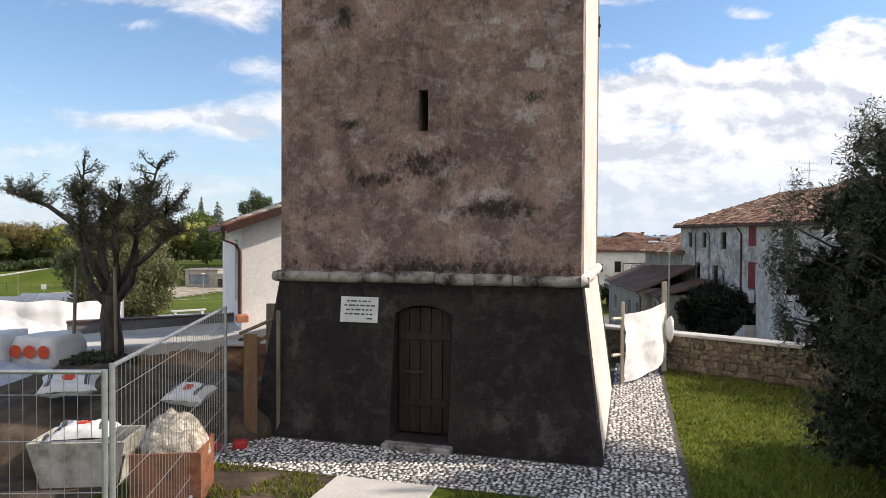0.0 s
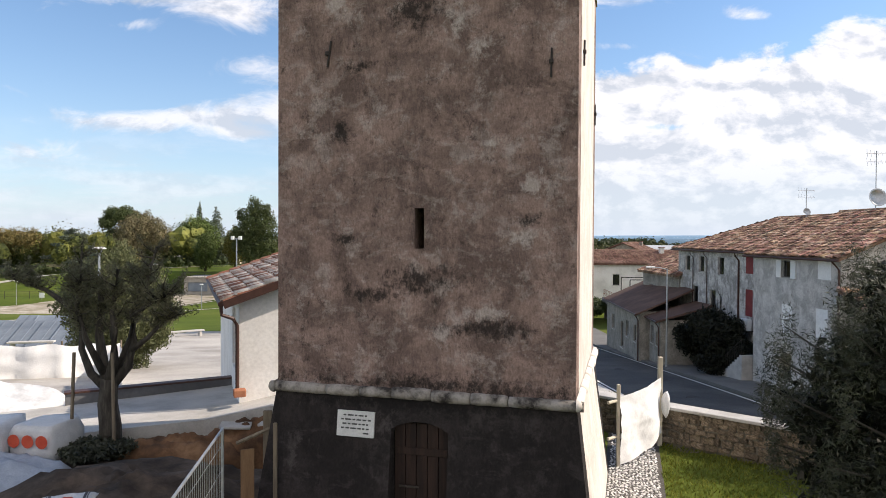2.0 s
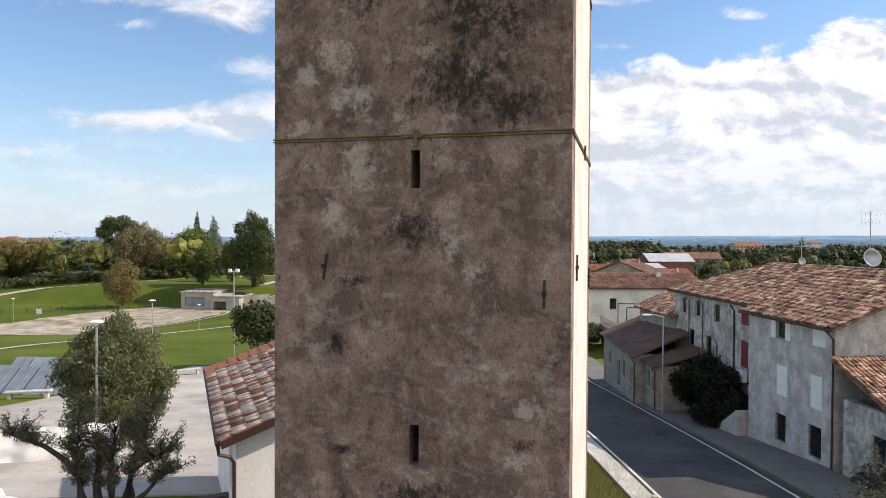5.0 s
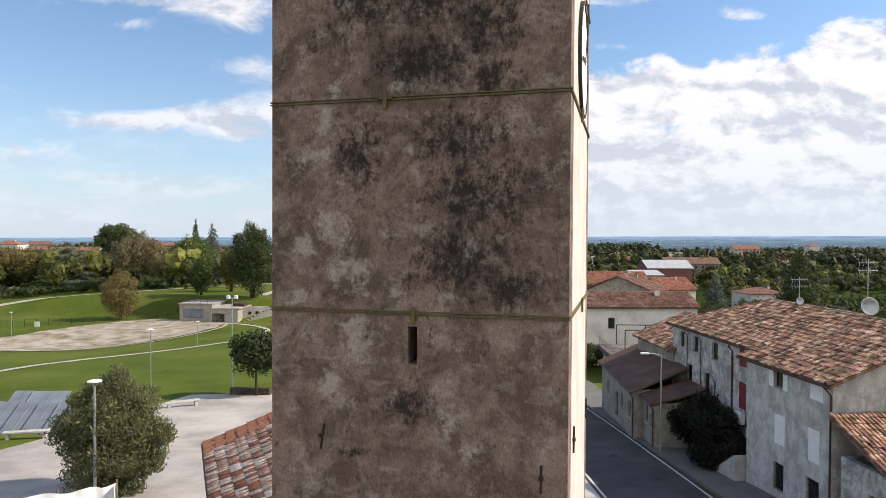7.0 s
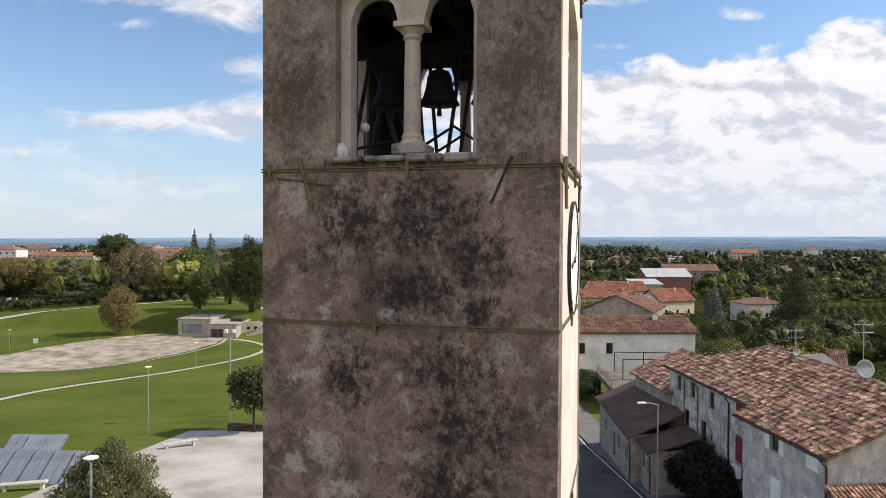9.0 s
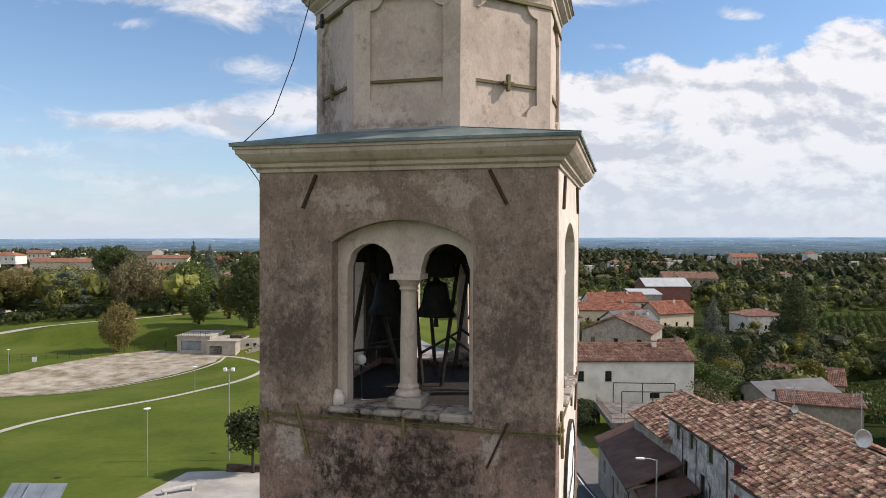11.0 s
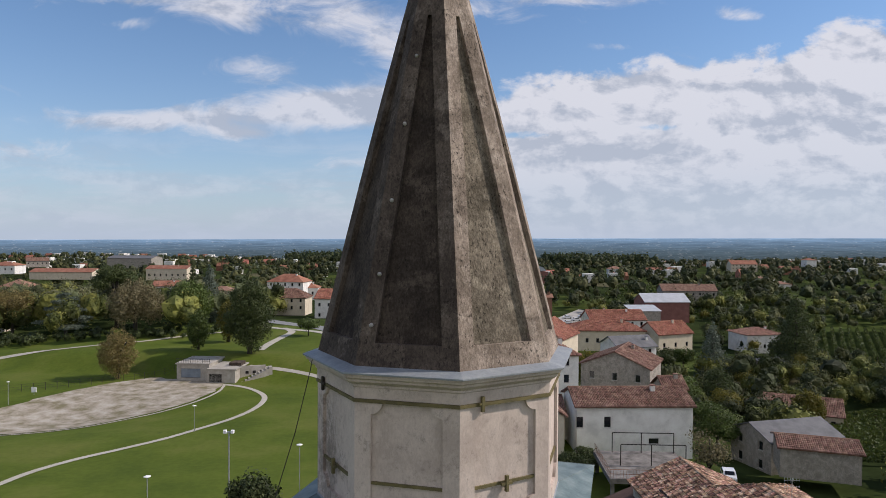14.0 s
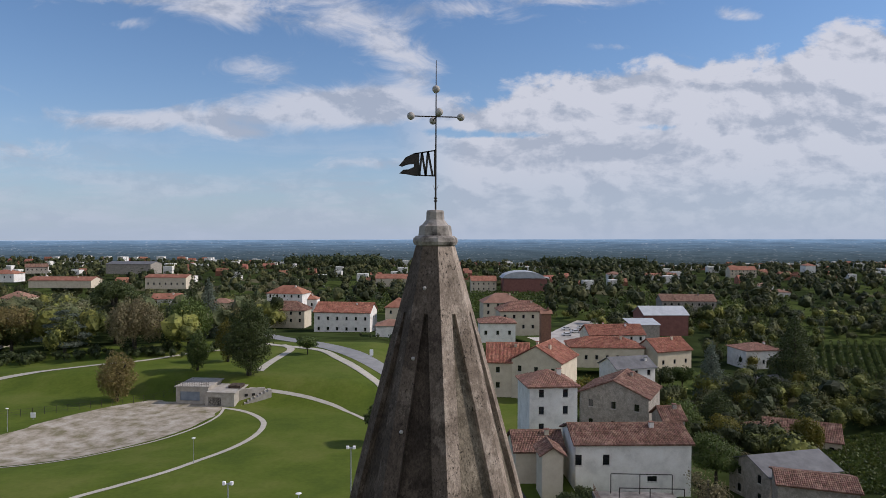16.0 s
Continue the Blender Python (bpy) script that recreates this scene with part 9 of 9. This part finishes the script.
def far_towns():
    """Pale buildings scattered over the plain, too far to count."""
    rng = np.random.default_rng(70)
    for name, mat, k in (("far_houses", WALL_WHITE, 300), ("far_roofs", TILE_RED, 170)):
        x, y = rng.uniform(-1000, 1100, k), rng.uniform(520, 1290, k)
        z = land(x, y)
        V, F = [], []
        for i in range(k):
            w, d, h = rng.uniform(6, 14), rng.uniform(6, 10), rng.uniform(2.5, 5)
            o = len(V)
            if name == "far_houses":
                V += [(x[i] + a * w / 2, y[i] + b * d / 2, z[i] + c * h + (3 if c else -2)) for c in (0, 1) for a, b in ((-1, -1), (1, -1), (1, 1), (-1, 1))]
                F += [(o, o + 1, o + 5, o + 4), (o + 1, o + 2, o + 6, o + 5), (o + 2, o + 3, o + 7, o + 6), (o + 3, o, o + 4, o + 7), (o + 4, o + 5, o + 6, o + 7)]
            else:
                V += [(x[i] - w / 2, y[i] - d / 2, z[i] + h), (x[i] + w / 2, y[i] - d / 2, z[i] + h), (x[i] + w / 2, y[i] + d / 2, z[i] + h), (x[i] - w / 2, y[i] + d / 2, z[i] + h), (x[i] - w / 2, y[i], z[i] + h + 3), (x[i] + w / 2, y[i], z[i] + h + 3)]
                V += [(p[0], p[1], p[2] - h - 2) for p in V[o:o + 4]]
                F += [(o, o + 1, o + 5, o + 4), (o + 2, o + 3, o + 4, o + 5), (o + 1, o + 2, o + 5), (o + 3, o, o + 4), (o + 6, o + 7, o + 1, o), (o + 7, o + 8, o + 2, o + 1), (o + 8, o + 9, o + 3, o + 2), (o + 9, o + 6, o, o + 3)]
        tagged(raw(name, V, F, mat), "scattered far houses over the wooded plain", "far houses", kind="stuff")


far_towns()


def vineyard(name, corners, rows, label, seed, h=1.9, leafs=0.34, per=7.0):
    """Vine rows on stakes between two edges: corners a, b (first row's ends) and c, d (last row's)."""
    rng = np.random.default_rng(seed)
    a, b, c, d = [np.array(p, float) for p in corners]
    pts = []
    bm = bmesh.new()
    for i in range(rows):
        t = i / max(1, rows - 1)
        p, q = a + (c - a) * t, b + (d - b) * t
        L = np.hypot(*(q - p))
        k = int(L * per)
        s = rng.random(k)
        xy = p + (q - p) * s[:, None] + rng.normal(0, 0.22, (k, 2))
        z = land(xy[:, 0], xy[:, 1]) + h * (0.35 + 0.7 * rng.random(k))
        pts.append(np.column_stack([xy, z]))
        for j in range(int(L / 6) + 1):
            e = p + (q - p) * min(1, j * 6 / L)
            zz = float(land(e[0], e[1]))
            tube(bm, [(e[0], e[1], zz), (e[0], e[1], zz + h + 0.2)], 0.05, 4)
    P = np.concatenate(pts)
    n = len(P)
    u = rng.normal(size=(n, 3))
    u /= np.linalg.norm(u, axis=1)[:, None]
    w = np.cross(u, rng.normal(size=(n, 3)))
    w /= np.linalg.norm(w, axis=1)[:, None]
    s = leafs * rng.uniform(0.7, 1.3, n)[:, None]
    V = np.stack([P - u * s, P + w * s * 0.8, P + u * s, P - w * s * 0.8], 1)
    tagged(quads(name, V, VINE_LEAF), label, "vines", kind="stuff")
    tagged(part(name + "_stakes", bm, OLD_WOOD), "grey timber vine stakes in rows", "stakes", kind="stuff")


vineyard("vines_slope", ((120, 203), (156, 268), (150, 203), (190, 268)), 11, "rows of green vines on the slope", 71, per=22.0)
vineyard("vines_near", ((60, 105), (88, 102), (82, 143), (112, 140)), 15, "rows of green vines below the houses", 72, per=34.0, leafs=0.26)
vineyard("vines_back", ((-30, 330), (60, 330), (-40, 480), (90, 480)), 30, "rows of vines beyond the village", 73, leafs=0.7, per=2.0)
vineyard("vines_back_right", ((70, 300), (150, 290), (120, 450), (230, 430)), 28, "rows of vines beyond the village", 74, leafs=0.7, per=2.0)


# ---- the field: shelter, lamps, seats, fence ----
SHELTER_STONE = surface("pale_shelter_stone", [(0.30, 0.275, 0.24), (0.42, 0.39, 0.345)], 0.8, 0.9, 0.3, 10)


def shelter():
    th = thing("shelter", "low stone shelter with terrace roof and steps in the field", "shelter", pose(-47.9, 151.2, -8.75, 0, 0, -4))
    part("left_block", plate(bmesh.new(), rows_cut(0, 4.0, -10.5, -3.0, [(-9.6, -5.0, 0.9, 3.0)]), lambda u, v, d: Vector((u, d, v)), 0.5), SHELTER_STONE, th)
    part("left_body", boxed(-10.5, -3.0, 0.502, 9.0, 0, 4.0), SHELTER_STONE, th)
    part("dark_panel", boxed(-9.55, -5.05, 0.2, 0.4, 0.95, 2.95), PANEL_BLUE, th)
    part("right_block", plate(bmesh.new(), rows_cut(0, 3.2, -3.0, 3.6, [(-2.3, 0.6, 0.3, 2.2)]), lambda u, v, d: Vector((u, -1.8 + d, v)), 0.4), SHELTER_STONE, th)
    part("right_body", boxed(-2.998, 3.6, -1.39, 9.0, 0, 3.2), SHELTER_STONE, th)
    part("opening_back", boxed(-2.28, 0.58, -1.39, -1.3, 0.3, 2.2), DARK_GAP, th)
    part("side_wall", boxed(3.602, 9.5, -0.4, 0.2, 0, 3.4, Matrix.Rotation(radians(24), 4, "Z")), SHELTER_STONE, th)
    for i in range(3):
        part("porthole", boxed(5.0 + 1.6 * i, 5.7 + 1.6 * i, -0.45, -0.405, 1.7, 2.3, Matrix.Rotation(radians(24), 4, "Z")), DARK_GAP, th)
    for i in range(9):
        part("step", boxed(4.0 + i * 0.75, 4.75 + i * 0.75, -2.6, -0.6, 0, 0.35 + i * 0.36, Matrix.Rotation(radians(24), 4, "Z")), SHELTER_STONE, th)
    part("terrace", boxed(-10.8, -2.8, -0.25, 9.3, 4.003, 4.2), SHELTER_STONE, th)
    part("terrace", boxed(-2.795, 4.0, -2.0, 9.3, 3.203, 3.4), SHELTER_STONE, th)
    bm = bmesh.new()
    for i in range(15):
        x = -10.6 + i * 0.55
        tube(bm, [(x, 0, 4.2), (x, 0, 5.2)], 0.03, 4)
    for z in (4.7, 5.2):
        tube(bm, [(-10.6, 0, z), (-2.9, 0, z)], 0.035, 4)
    part("railing", bm, IRON, th, "dark metal railing")
    part("planter", boxed(0.8, 3.6, 2.0, 5.0, 3.403, 4.1, None, 0.05), DARK_SOIL, th)


shelter()


def lamp_post(x, y, top, label, head, z=None, r=0.06):
    z = float(land(x, y)) if z is None else z
    h = top - z
    th = thing("lamp_post", label, "street lamp", pose(x, y, z), group="lamp posts in the field")
    part("pole", tube(bmesh.new(), [(0, 0, -0.1), (0, 0, h * 0.5), (0, 0, h)], r, 10, r * 0.7), GALV, th)
    bm = bmesh.new()
    if head == "dish":
        for s in (-1, 1):
            tube(bm, [(0, 0, h - 0.02), (0.16 * s, 0, h + 0.22)], 0.018, 6)
        part("fork", bm, GALV, th)
        bm = bmesh.new()
        lathe(bm, [(0.10, h + 0.22), (0.31, h + 0.24), (0.31, h + 0.28), (0.12, h + 0.33)], 20)
        part("lamp_head", bm, SHUTTER_WHITE, th, "flat round lamp head")
    else:
        part("crossbar", boxed(-0.5, 0.5, -0.06, 0.06, h, h + 0.12), GALV, th)
        for s in (-1, 1):
            part("floodlight", boxed(0.38 * s - 0.16, 0.38 * s + 0.16, -0.2, 0.1, h - 0.05, h + 0.3, None, 0.03), SHUTTER_WHITE, th, "white floodlight box")
    return th


lamp_post(-15.3, 29.9, 4.0, "grey steel lamp post with flat round head by the courtyard", "dish", r=0.075)
lamp_post(-26.3, 61.5, 1.9, "grey steel lamp post with flat round head in the field", "dish", r=0.06)
lamp_post(-20.6, 67.3, 4.5, "tall steel floodlight mast beside the courtyard", "flood", r=0.09)
lamp_post(-14.2, 70.7, 2.0, "grey steel lamp post with flat round head in the field", "dish")
lamp_post(-9.65, 78.5, 4.6, "tall steel floodlight mast in the field", "flood", r=0.09)
lamp_post(-38.5, 107.6, -3.25, "grey steel lamp post with flat round head by the field path", "dish")
lamp_post(-83.0, 131.0, -4.6, "grey steel lamp post with flat round head by the pitch", "dish")


def bench(x, y, rz, label="pale concrete bench on the grass"):
    th = thing("bench", label, "bench", pose(x, y, float(land(x, y)), 0, 0, rz), group="benches by the courtyard")
    part("seat", boxed(-1.4, 1.4, -0.25, 0.25, 0.42, 0.54, None, 0.02), CONCRETE, th)
    for s in (-1, 1):
        part("leg", boxed(s * 1.1 - 0.1, s * 1.1 + 0.1, -0.2, 0.2, -0.1, 0.417), CONCRETE, th)


bench(-27.2, 44.4, 14)
bench(-21.5, 56.5, 35)
wallb = part("planter_wall", boxed(-1.9, 1.9, -0.25, 0.25, 0, 0.7, None, 0.03), DARK_SOIL)
wallb.matrix_basis = pose(-17.6, 63.0, float(land(-17.6, 63.0)), 0, 0, -3)
tagged(wallb, "low dark planter wall beside the courtyard", "planter")


def field_fence():
    th = thing("field_fence", "thin dark wire fence along the back of the pitch", "fence", pose(0, 0, 0))
    rng = random.Random(3)
    n = 46
    last = None
    bm = bmesh.new()
    for i in range(n):
        t = i / (n - 1)
        x, y = -140 + 83 * t, 108 + 51 * t
        z = float(land(x, y))
        part("post", tube(bmesh.new(), [(x, y, z - 0.1), (x, y, z + 1.6)], 0.05, 5), IRON, th)
        if last:
            for k in (0.5, 1.0, 1.5):
                tube(bm, [(last[0], last[1], last[2] + k), (x, y, z + k)], 0.02, 3)
        last = (x, y, z)
    part("wires", bm, IRON, th)


field_fence()
for x, y, h in ((-82.6, 138.7, 1.5), (-17.5, 186.5, 2.4), (-2.0, 205, 2.2)):
    ob = part("notice_board", boxed(-0.5, 0.5, -0.04, 0.04, h * 0.3, h, None, 0.01), SHUTTER_WHITE)
    box_z = float(land(x, y))
    ob.matrix_basis = pose(x, y, box_z, 0, 0, 5)
    tagged(ob, "small white notice board on a post", "notice board")
    leg = part("notice_post", boxed(-0.05, 0.05, -0.03, 0.03, -0.1, h * 0.3 - 0.002), GALV, ob)


# leaning blue-grey panels and the white site screen by the yard
def stage_panels():
    rows = [(x, 45.6 - 0.12 * (x + 24.8), 3, 1.53, -62, 3.1) for x in (-24.8, -26.35, -27.85, -29.35, -30.9, -32.4)] + [(-32.3, 50.1, 2, 1.45, -58, 3.2), (-30.1, 50.0, 2, 2.85, -58, 3.2)]
    for x, y, rz, w, lean, h in rows:
        th = thing("leaning_panel", "blue-grey sheet metal panel leaning in a row", "panel", pose(x, y, float(land(x, y)), lean, 0, rz), group="leaning panels by the yard")
        part("sheet", boxed(-w / 2, w / 2, -0.03, 0.03, 0, h, None, 0.01), PANEL_BLUE, th)
        for k in (-0.5, 0, 0.5):
            part("rib", boxed(k * w - 0.03, k * w + 0.03, -0.07, -0.031, 0.05, h - 0.05), PANEL_BLUE, th)


stage_panels()


def site_screen():
    pts = [(-22, 24.8), (-18.5, 25.4), (-15.2, 26.6), (-13.6, 28.2)]
    th = thing("site_screen", "white plastic sheet screen on posts round the dig", "screen", pose(0, 0, 0))
    V, F = [], []
    P = np.array(pts)
    n, m = 40, 8
    for i in range(n + 1):
        t = i / n * (len(pts) - 1)
        k = min(int(t), len(pts) - 2)
        xy = P[k] + (P[k + 1] - P[k]) * (t - k)
        g = float(land(xy[0], xy[1]))
        for j in range(m + 1):
            f = 0.10 * noise.noise((i * 0.35, j * 0.4, 0)) + 0.05 * math.sin(i * 1.3)
            V.append((xy[0], xy[1] + f, g + 1.35 * j / m + 0.05 * math.sin(i * 0.8) * j / m))
    for i in range(n):
        for j in range(m):
            a = i * (m + 1) + j
            F.append((a, a + m + 1, a + m + 2, a + 1))
    raw("sheet", V, F, CLOTH, th, smooth=True)
    for x, y in pts:
        g = float(land(x, y))
        part("post", tube(bmesh.new(), [(x, y + 0.16, g - 0.1), (x, y + 0.16, g + 1.5)], 0.04, 6), OLD_WOOD, th)
    # shorter return towards the lamp
    V = [(-13.6, 28.2, -1.3), (-11.6, 24.2, -0.6), (-11.6, 24.2, 0.75), (-13.6, 28.2, 0.25)]
    bm = bmesh.new()
    bm.faces.new([bm.verts.new(v) for v in V])
    part("side_sheet", bm, CLOTH, th)


site_screen()
mound("white_tarpaulin", -13.6, 18.0, 3.4, 1.6, 0.9, TARP, "crumpled white plastic sheeting over site materials", "tarpaulin", 2.0, 0.0, 0.5)
mound("white_tarpaulin", -17.5, 20.5, 4.0, 1.8, 1.1, TARP, "crumpled white plastic sheeting over site materials", "tarpaulin", 6.0, -0.2, 0.5)
rail = thing("pole_barrier", "grey steel pole barrier with a red foot", "barrier", pose(-10.35, 13.0, 0.2))
part("pole", tube(bmesh.new(), [(0.35, 0, 0.6), (-0.2, 0, 2.3)], 0.03, 8), GALV, rail)
part("foot", boxed(0.1, 0.6, -0.15, 0.15, 0.35, 0.6, None, 0.04), RED_PLASTIC, rail)


# ---- on and round the street houses ----
def antenna(x, y, z, h, dish, label):
    th = thing("aerial", label, "aerial", pose(x, y, z))
    part("mast", tube(bmesh.new(), [(0, 0, -0.4), (0, 0, h)], 0.025, 6), GALV, th)
    for k, zz in enumerate((h - 0.15, h - 0.6)):
        bm = bmesh.new()
        tube(bm, [(-0.55, 0, zz), (0.55, 0, zz)], 0.012, 5)
        for i in range(6):
            x2 = -0.5 + 0.2 * i
            tube(bm, [(x2, -0.05, zz - 0.22 + 0.03 * i), (x2, 0.05, zz + 0.22 - 0.03 * i)], 0.008, 4)
        part("yagi", bm, GALV, th, "television aerial")
    if dish:
        bm = bmesh.new()
        lathe(bm, [(0.03, 0.0), (0.22, 0.03), (0.40, 0.11), (0.50, 0.19), (0.49, 0.20), (0.39, 0.125), (0.21, 0.045), (0.03, 0.015)], 24)
        bm.transform(Matrix.Translation((-0.05, -0.1, 0.62 * dish)) @ Matrix.Rotation(radians(78), 4, "X") @ Matrix.Scale(dish, 4))
        part("dish", bm, GALV, th, "grey satellite dish", smooth=True)
    return th


antenna(23.6, 36.6, 6.45, 3.2, 1.0, "television aerials and satellite dish on the ridge")
antenna(24.15, 44.6, 6.3, 1.9, 0.5, "small television aerial and dish on the ridge")

ac = thing("air_conditioner", "white outdoor air conditioner unit on the house wall", "air conditioner", pose(19.35, 42.2, -0.95, 0, 0, -86.6))
part("casing", boxed(-0.42, 0.42, -0.36, -0.04, 0, 0.72, None, 0.03), SHUTTER_WHITE, ac)
bm = bmesh.new()
lathe(bm, [(0.27, 0.0), (0.29, 0.0), (0.29, 0.03), (0.27, 0.03)], 24)
bm.transform(Matrix.Translation((-0.08, -0.36, 0.36)) @ Matrix.Rotation(radians(90), 4, "X"))
part("fan_ring", bm, GALV, ac)
part("bracket", boxed(-0.38, 0.38, -0.34, 0.1, -0.06, -0.003), IRON, ac)

stair = thing("outside_stair", "grey outside stair with iron rail up the house wall", "stair", pose(17.9, 38.9, -3.6, 0, 0, -86))
for i in range(9):
    part("step", boxed(-2.4 + 0.27 * i, -2.13 + 0.27 * i, -0.5, 0.6, -0.6, 0.18 * (i + 1)), CONCRETE, stair)
bm = bmesh.new()
for i in range(9):
    x = -2.26 + 0.27 * i
    tube(bm, [(x, -0.45, 0.18 * (i + 1)), (x, -0.45, 0.18 * (i + 1) + 0.95)], 0.014, 5)
tube(bm, [(-2.3, -0.45, 1.12), (0, -0.45, 2.6)], 0.02, 6)
part("railing", bm, IRON, stair, "iron stair railing")

sl = thing("street_lamp", "grey street lamp with a bracket arm beside the pavement", "street lamp", pose(15.4, 45.9, float(land(15.4, 45.9))))
part("pole", tube(bmesh.new(), [(0, 0, 0), (0, 0, 3.5), (0, 0, 6.9)], 0.07, 8, 0.05), GALV, sl)
part("arm", tube(bmesh.new(), [(0, 0, 6.85), (-0.5, 0, 6.98), (-0.95, 0, 7.0)], 0.035, 6), GALV, sl)
part("lamp_head", boxed(-1.45, -0.85, -0.12, 0.12, 6.93, 7.06, None, 0.03), SHUTTER_WHITE, sl)


def terrace():
    th = thing("roof_terrace", "concrete terrace with metal railings and pergola frame", "terrace", pose(24.5, 79.5, 0, 0, 0, -3))
    part("deck", boxed(-4.6, 5.5, -5.5, 4.5, -3.2, -2.6, None, 0.03), OLD_CONCRETE, th)
    for x in (-4.2, 0.2, 5.0):
        for y in (-5.0, 4.0):
            part("pier", boxed(x - 0.2, x + 0.2, y - 0.2, y + 0.2, -6.5, -3.203), OLD_CONCRETE, th)
    bm = bmesh.new()
    for i in range(28):
        x = -4.5 + i * 0.36
        tube(bm, [(x, -5.4, -2.6), (x, -5.4, -1.6)], 0.015, 4)
    for i in range(26):
        y = -5.4 + i * 0.38
        tube(bm, [(-4.5, y, -2.6), (-4.5, y, -1.6)], 0.015, 4)
    for z in (-2.1, -1.6):
        tube(bm, [(-4.5, 4.3, z), (-4.5, -5.4, z), (5.3, -5.4, z)], 0.025, 4)
    part("railing", bm, RUST, th, "rust brown metal railing")
    for y in (-1.0, 3.8):
        for x in (-2.4, 1.2, 5.2):
            part("pergola_post", tube(bmesh.new(), [(x, y, -2.6), (x, y, -0.16)], 0.06, 6), IRON, th)
        part("pergola_beam", tube(bmesh.new(), [(-2.4, y, -0.1), (5.2, y, -0.1)], 0.06, 6), IRON, th)


terrace()


def car(x, y, rz, label, paint):
    z = float(land(x, y))
    th = thing("car", label, "car", pose(x, y, z + 0.02, 0, 0, rz), group="parked cars")
    prof = [(-2.0, 0.35), (-2.05, 0.75), (-1.95, 0.95), (-1.3, 1.02), (-0.7, 1.42), (0.9, 1.45), (1.75, 1.05), (2.0, 0.9), (2.05, 0.45), (1.9, 0.3)]
    bm = plate(bmesh.new(), [[(u, v) for u, v in prof]], lambda u, v, d: Vector((u, -0.82 + d, v)), 1.64)
    bmesh.ops.bevel(bm, geom=bm.edges[:], offset=0.06, segments=2, affect="EDGES")
    part("body", bm, paint, th, smooth=False)
    for s in (-1, 1):
        part("side_window", plate(bmesh.new(), [[(-1.15, 1.04), (-0.65, 1.36), (0.85, 1.38), (1.35, 1.06)]], lambda u, v, d: Vector((u, s * 0.835 - 0.01 + d, v)), 0.02), PANE, th)
    part("windscreen", plate(bmesh.new(), [rect(-0.62, 0.62, 0, 0.62)], lambda u, v, d: Vector((-1.27 + v * 0.82, u, 1.07 + v * 0.56)) + Vector((-0.02, 0, 0.03)), 0.02), PANE, th)
    for ax in (-1.3, 1.3):
        for s in (-1, 1):
            m = Matrix.Translation((ax, s * 0.78, 0.31)) @ Matrix.Rotation(radians(90), 4, "X")
            bm = bmesh.new()
            lathe(bm, [(0.2, -0.1), (0.29, -0.1), (0.31, -0.06), (0.31, 0.06), (0.29, 0.1), (0.2, 0.1)], 20)
            bm.transform(m)
            wheel = part("tyre", bm, RUBBER, th)
            bm = bmesh.new()
            lathe(bm, [(0.05, -0.102), (0.195, -0.09), (0.195, 0.09), (0.05, 0.102)], 16)
            bm.transform(m)
            part("rim", bm, GALV, wheel)
    return th


car(41.0, 92.5, 75, "white car parked behind the houses", CAR_PAINT)
for i, (x, y, rz) in enumerate(((56, 284, 10), (61, 291, 15), (58.5, 297, 8), (66, 300, 12))):
    car(x, y, rz, "white car in the far car park", CAR_PAINT)
ribbon("parking", [(44, 262), (54, 280), (64, 298), (76, 318)], 17, PAVING, 0.08, "pale asphalt car park", "car park")


def red_hall():
    th = thing("sports_hall", "red hall with an arched grey roof", "hall", pose(61.0, 470, -6.0))
    part("walls", boxed(-14, 16, -10, 10, -3, 6.5), WALL_RED, th)
    V, F = [], []
    n = 14
    for i in range(n + 1):
        t = -1 + 2 * i / n
        for y in (-10.5, 10.5):
            V.append((15 * t, y, 6.4 + 5.5 * math.sqrt(max(0, 1 - t * t * 0.98))))
        if i:
            k = 2 * i
            F.append((k - 2, k, k + 1, k - 1))
    F.append([2 * i for i in range(n + 1)])
    raw("arched_roof", V, F, SHEET_ROOF, th)


red_hall()
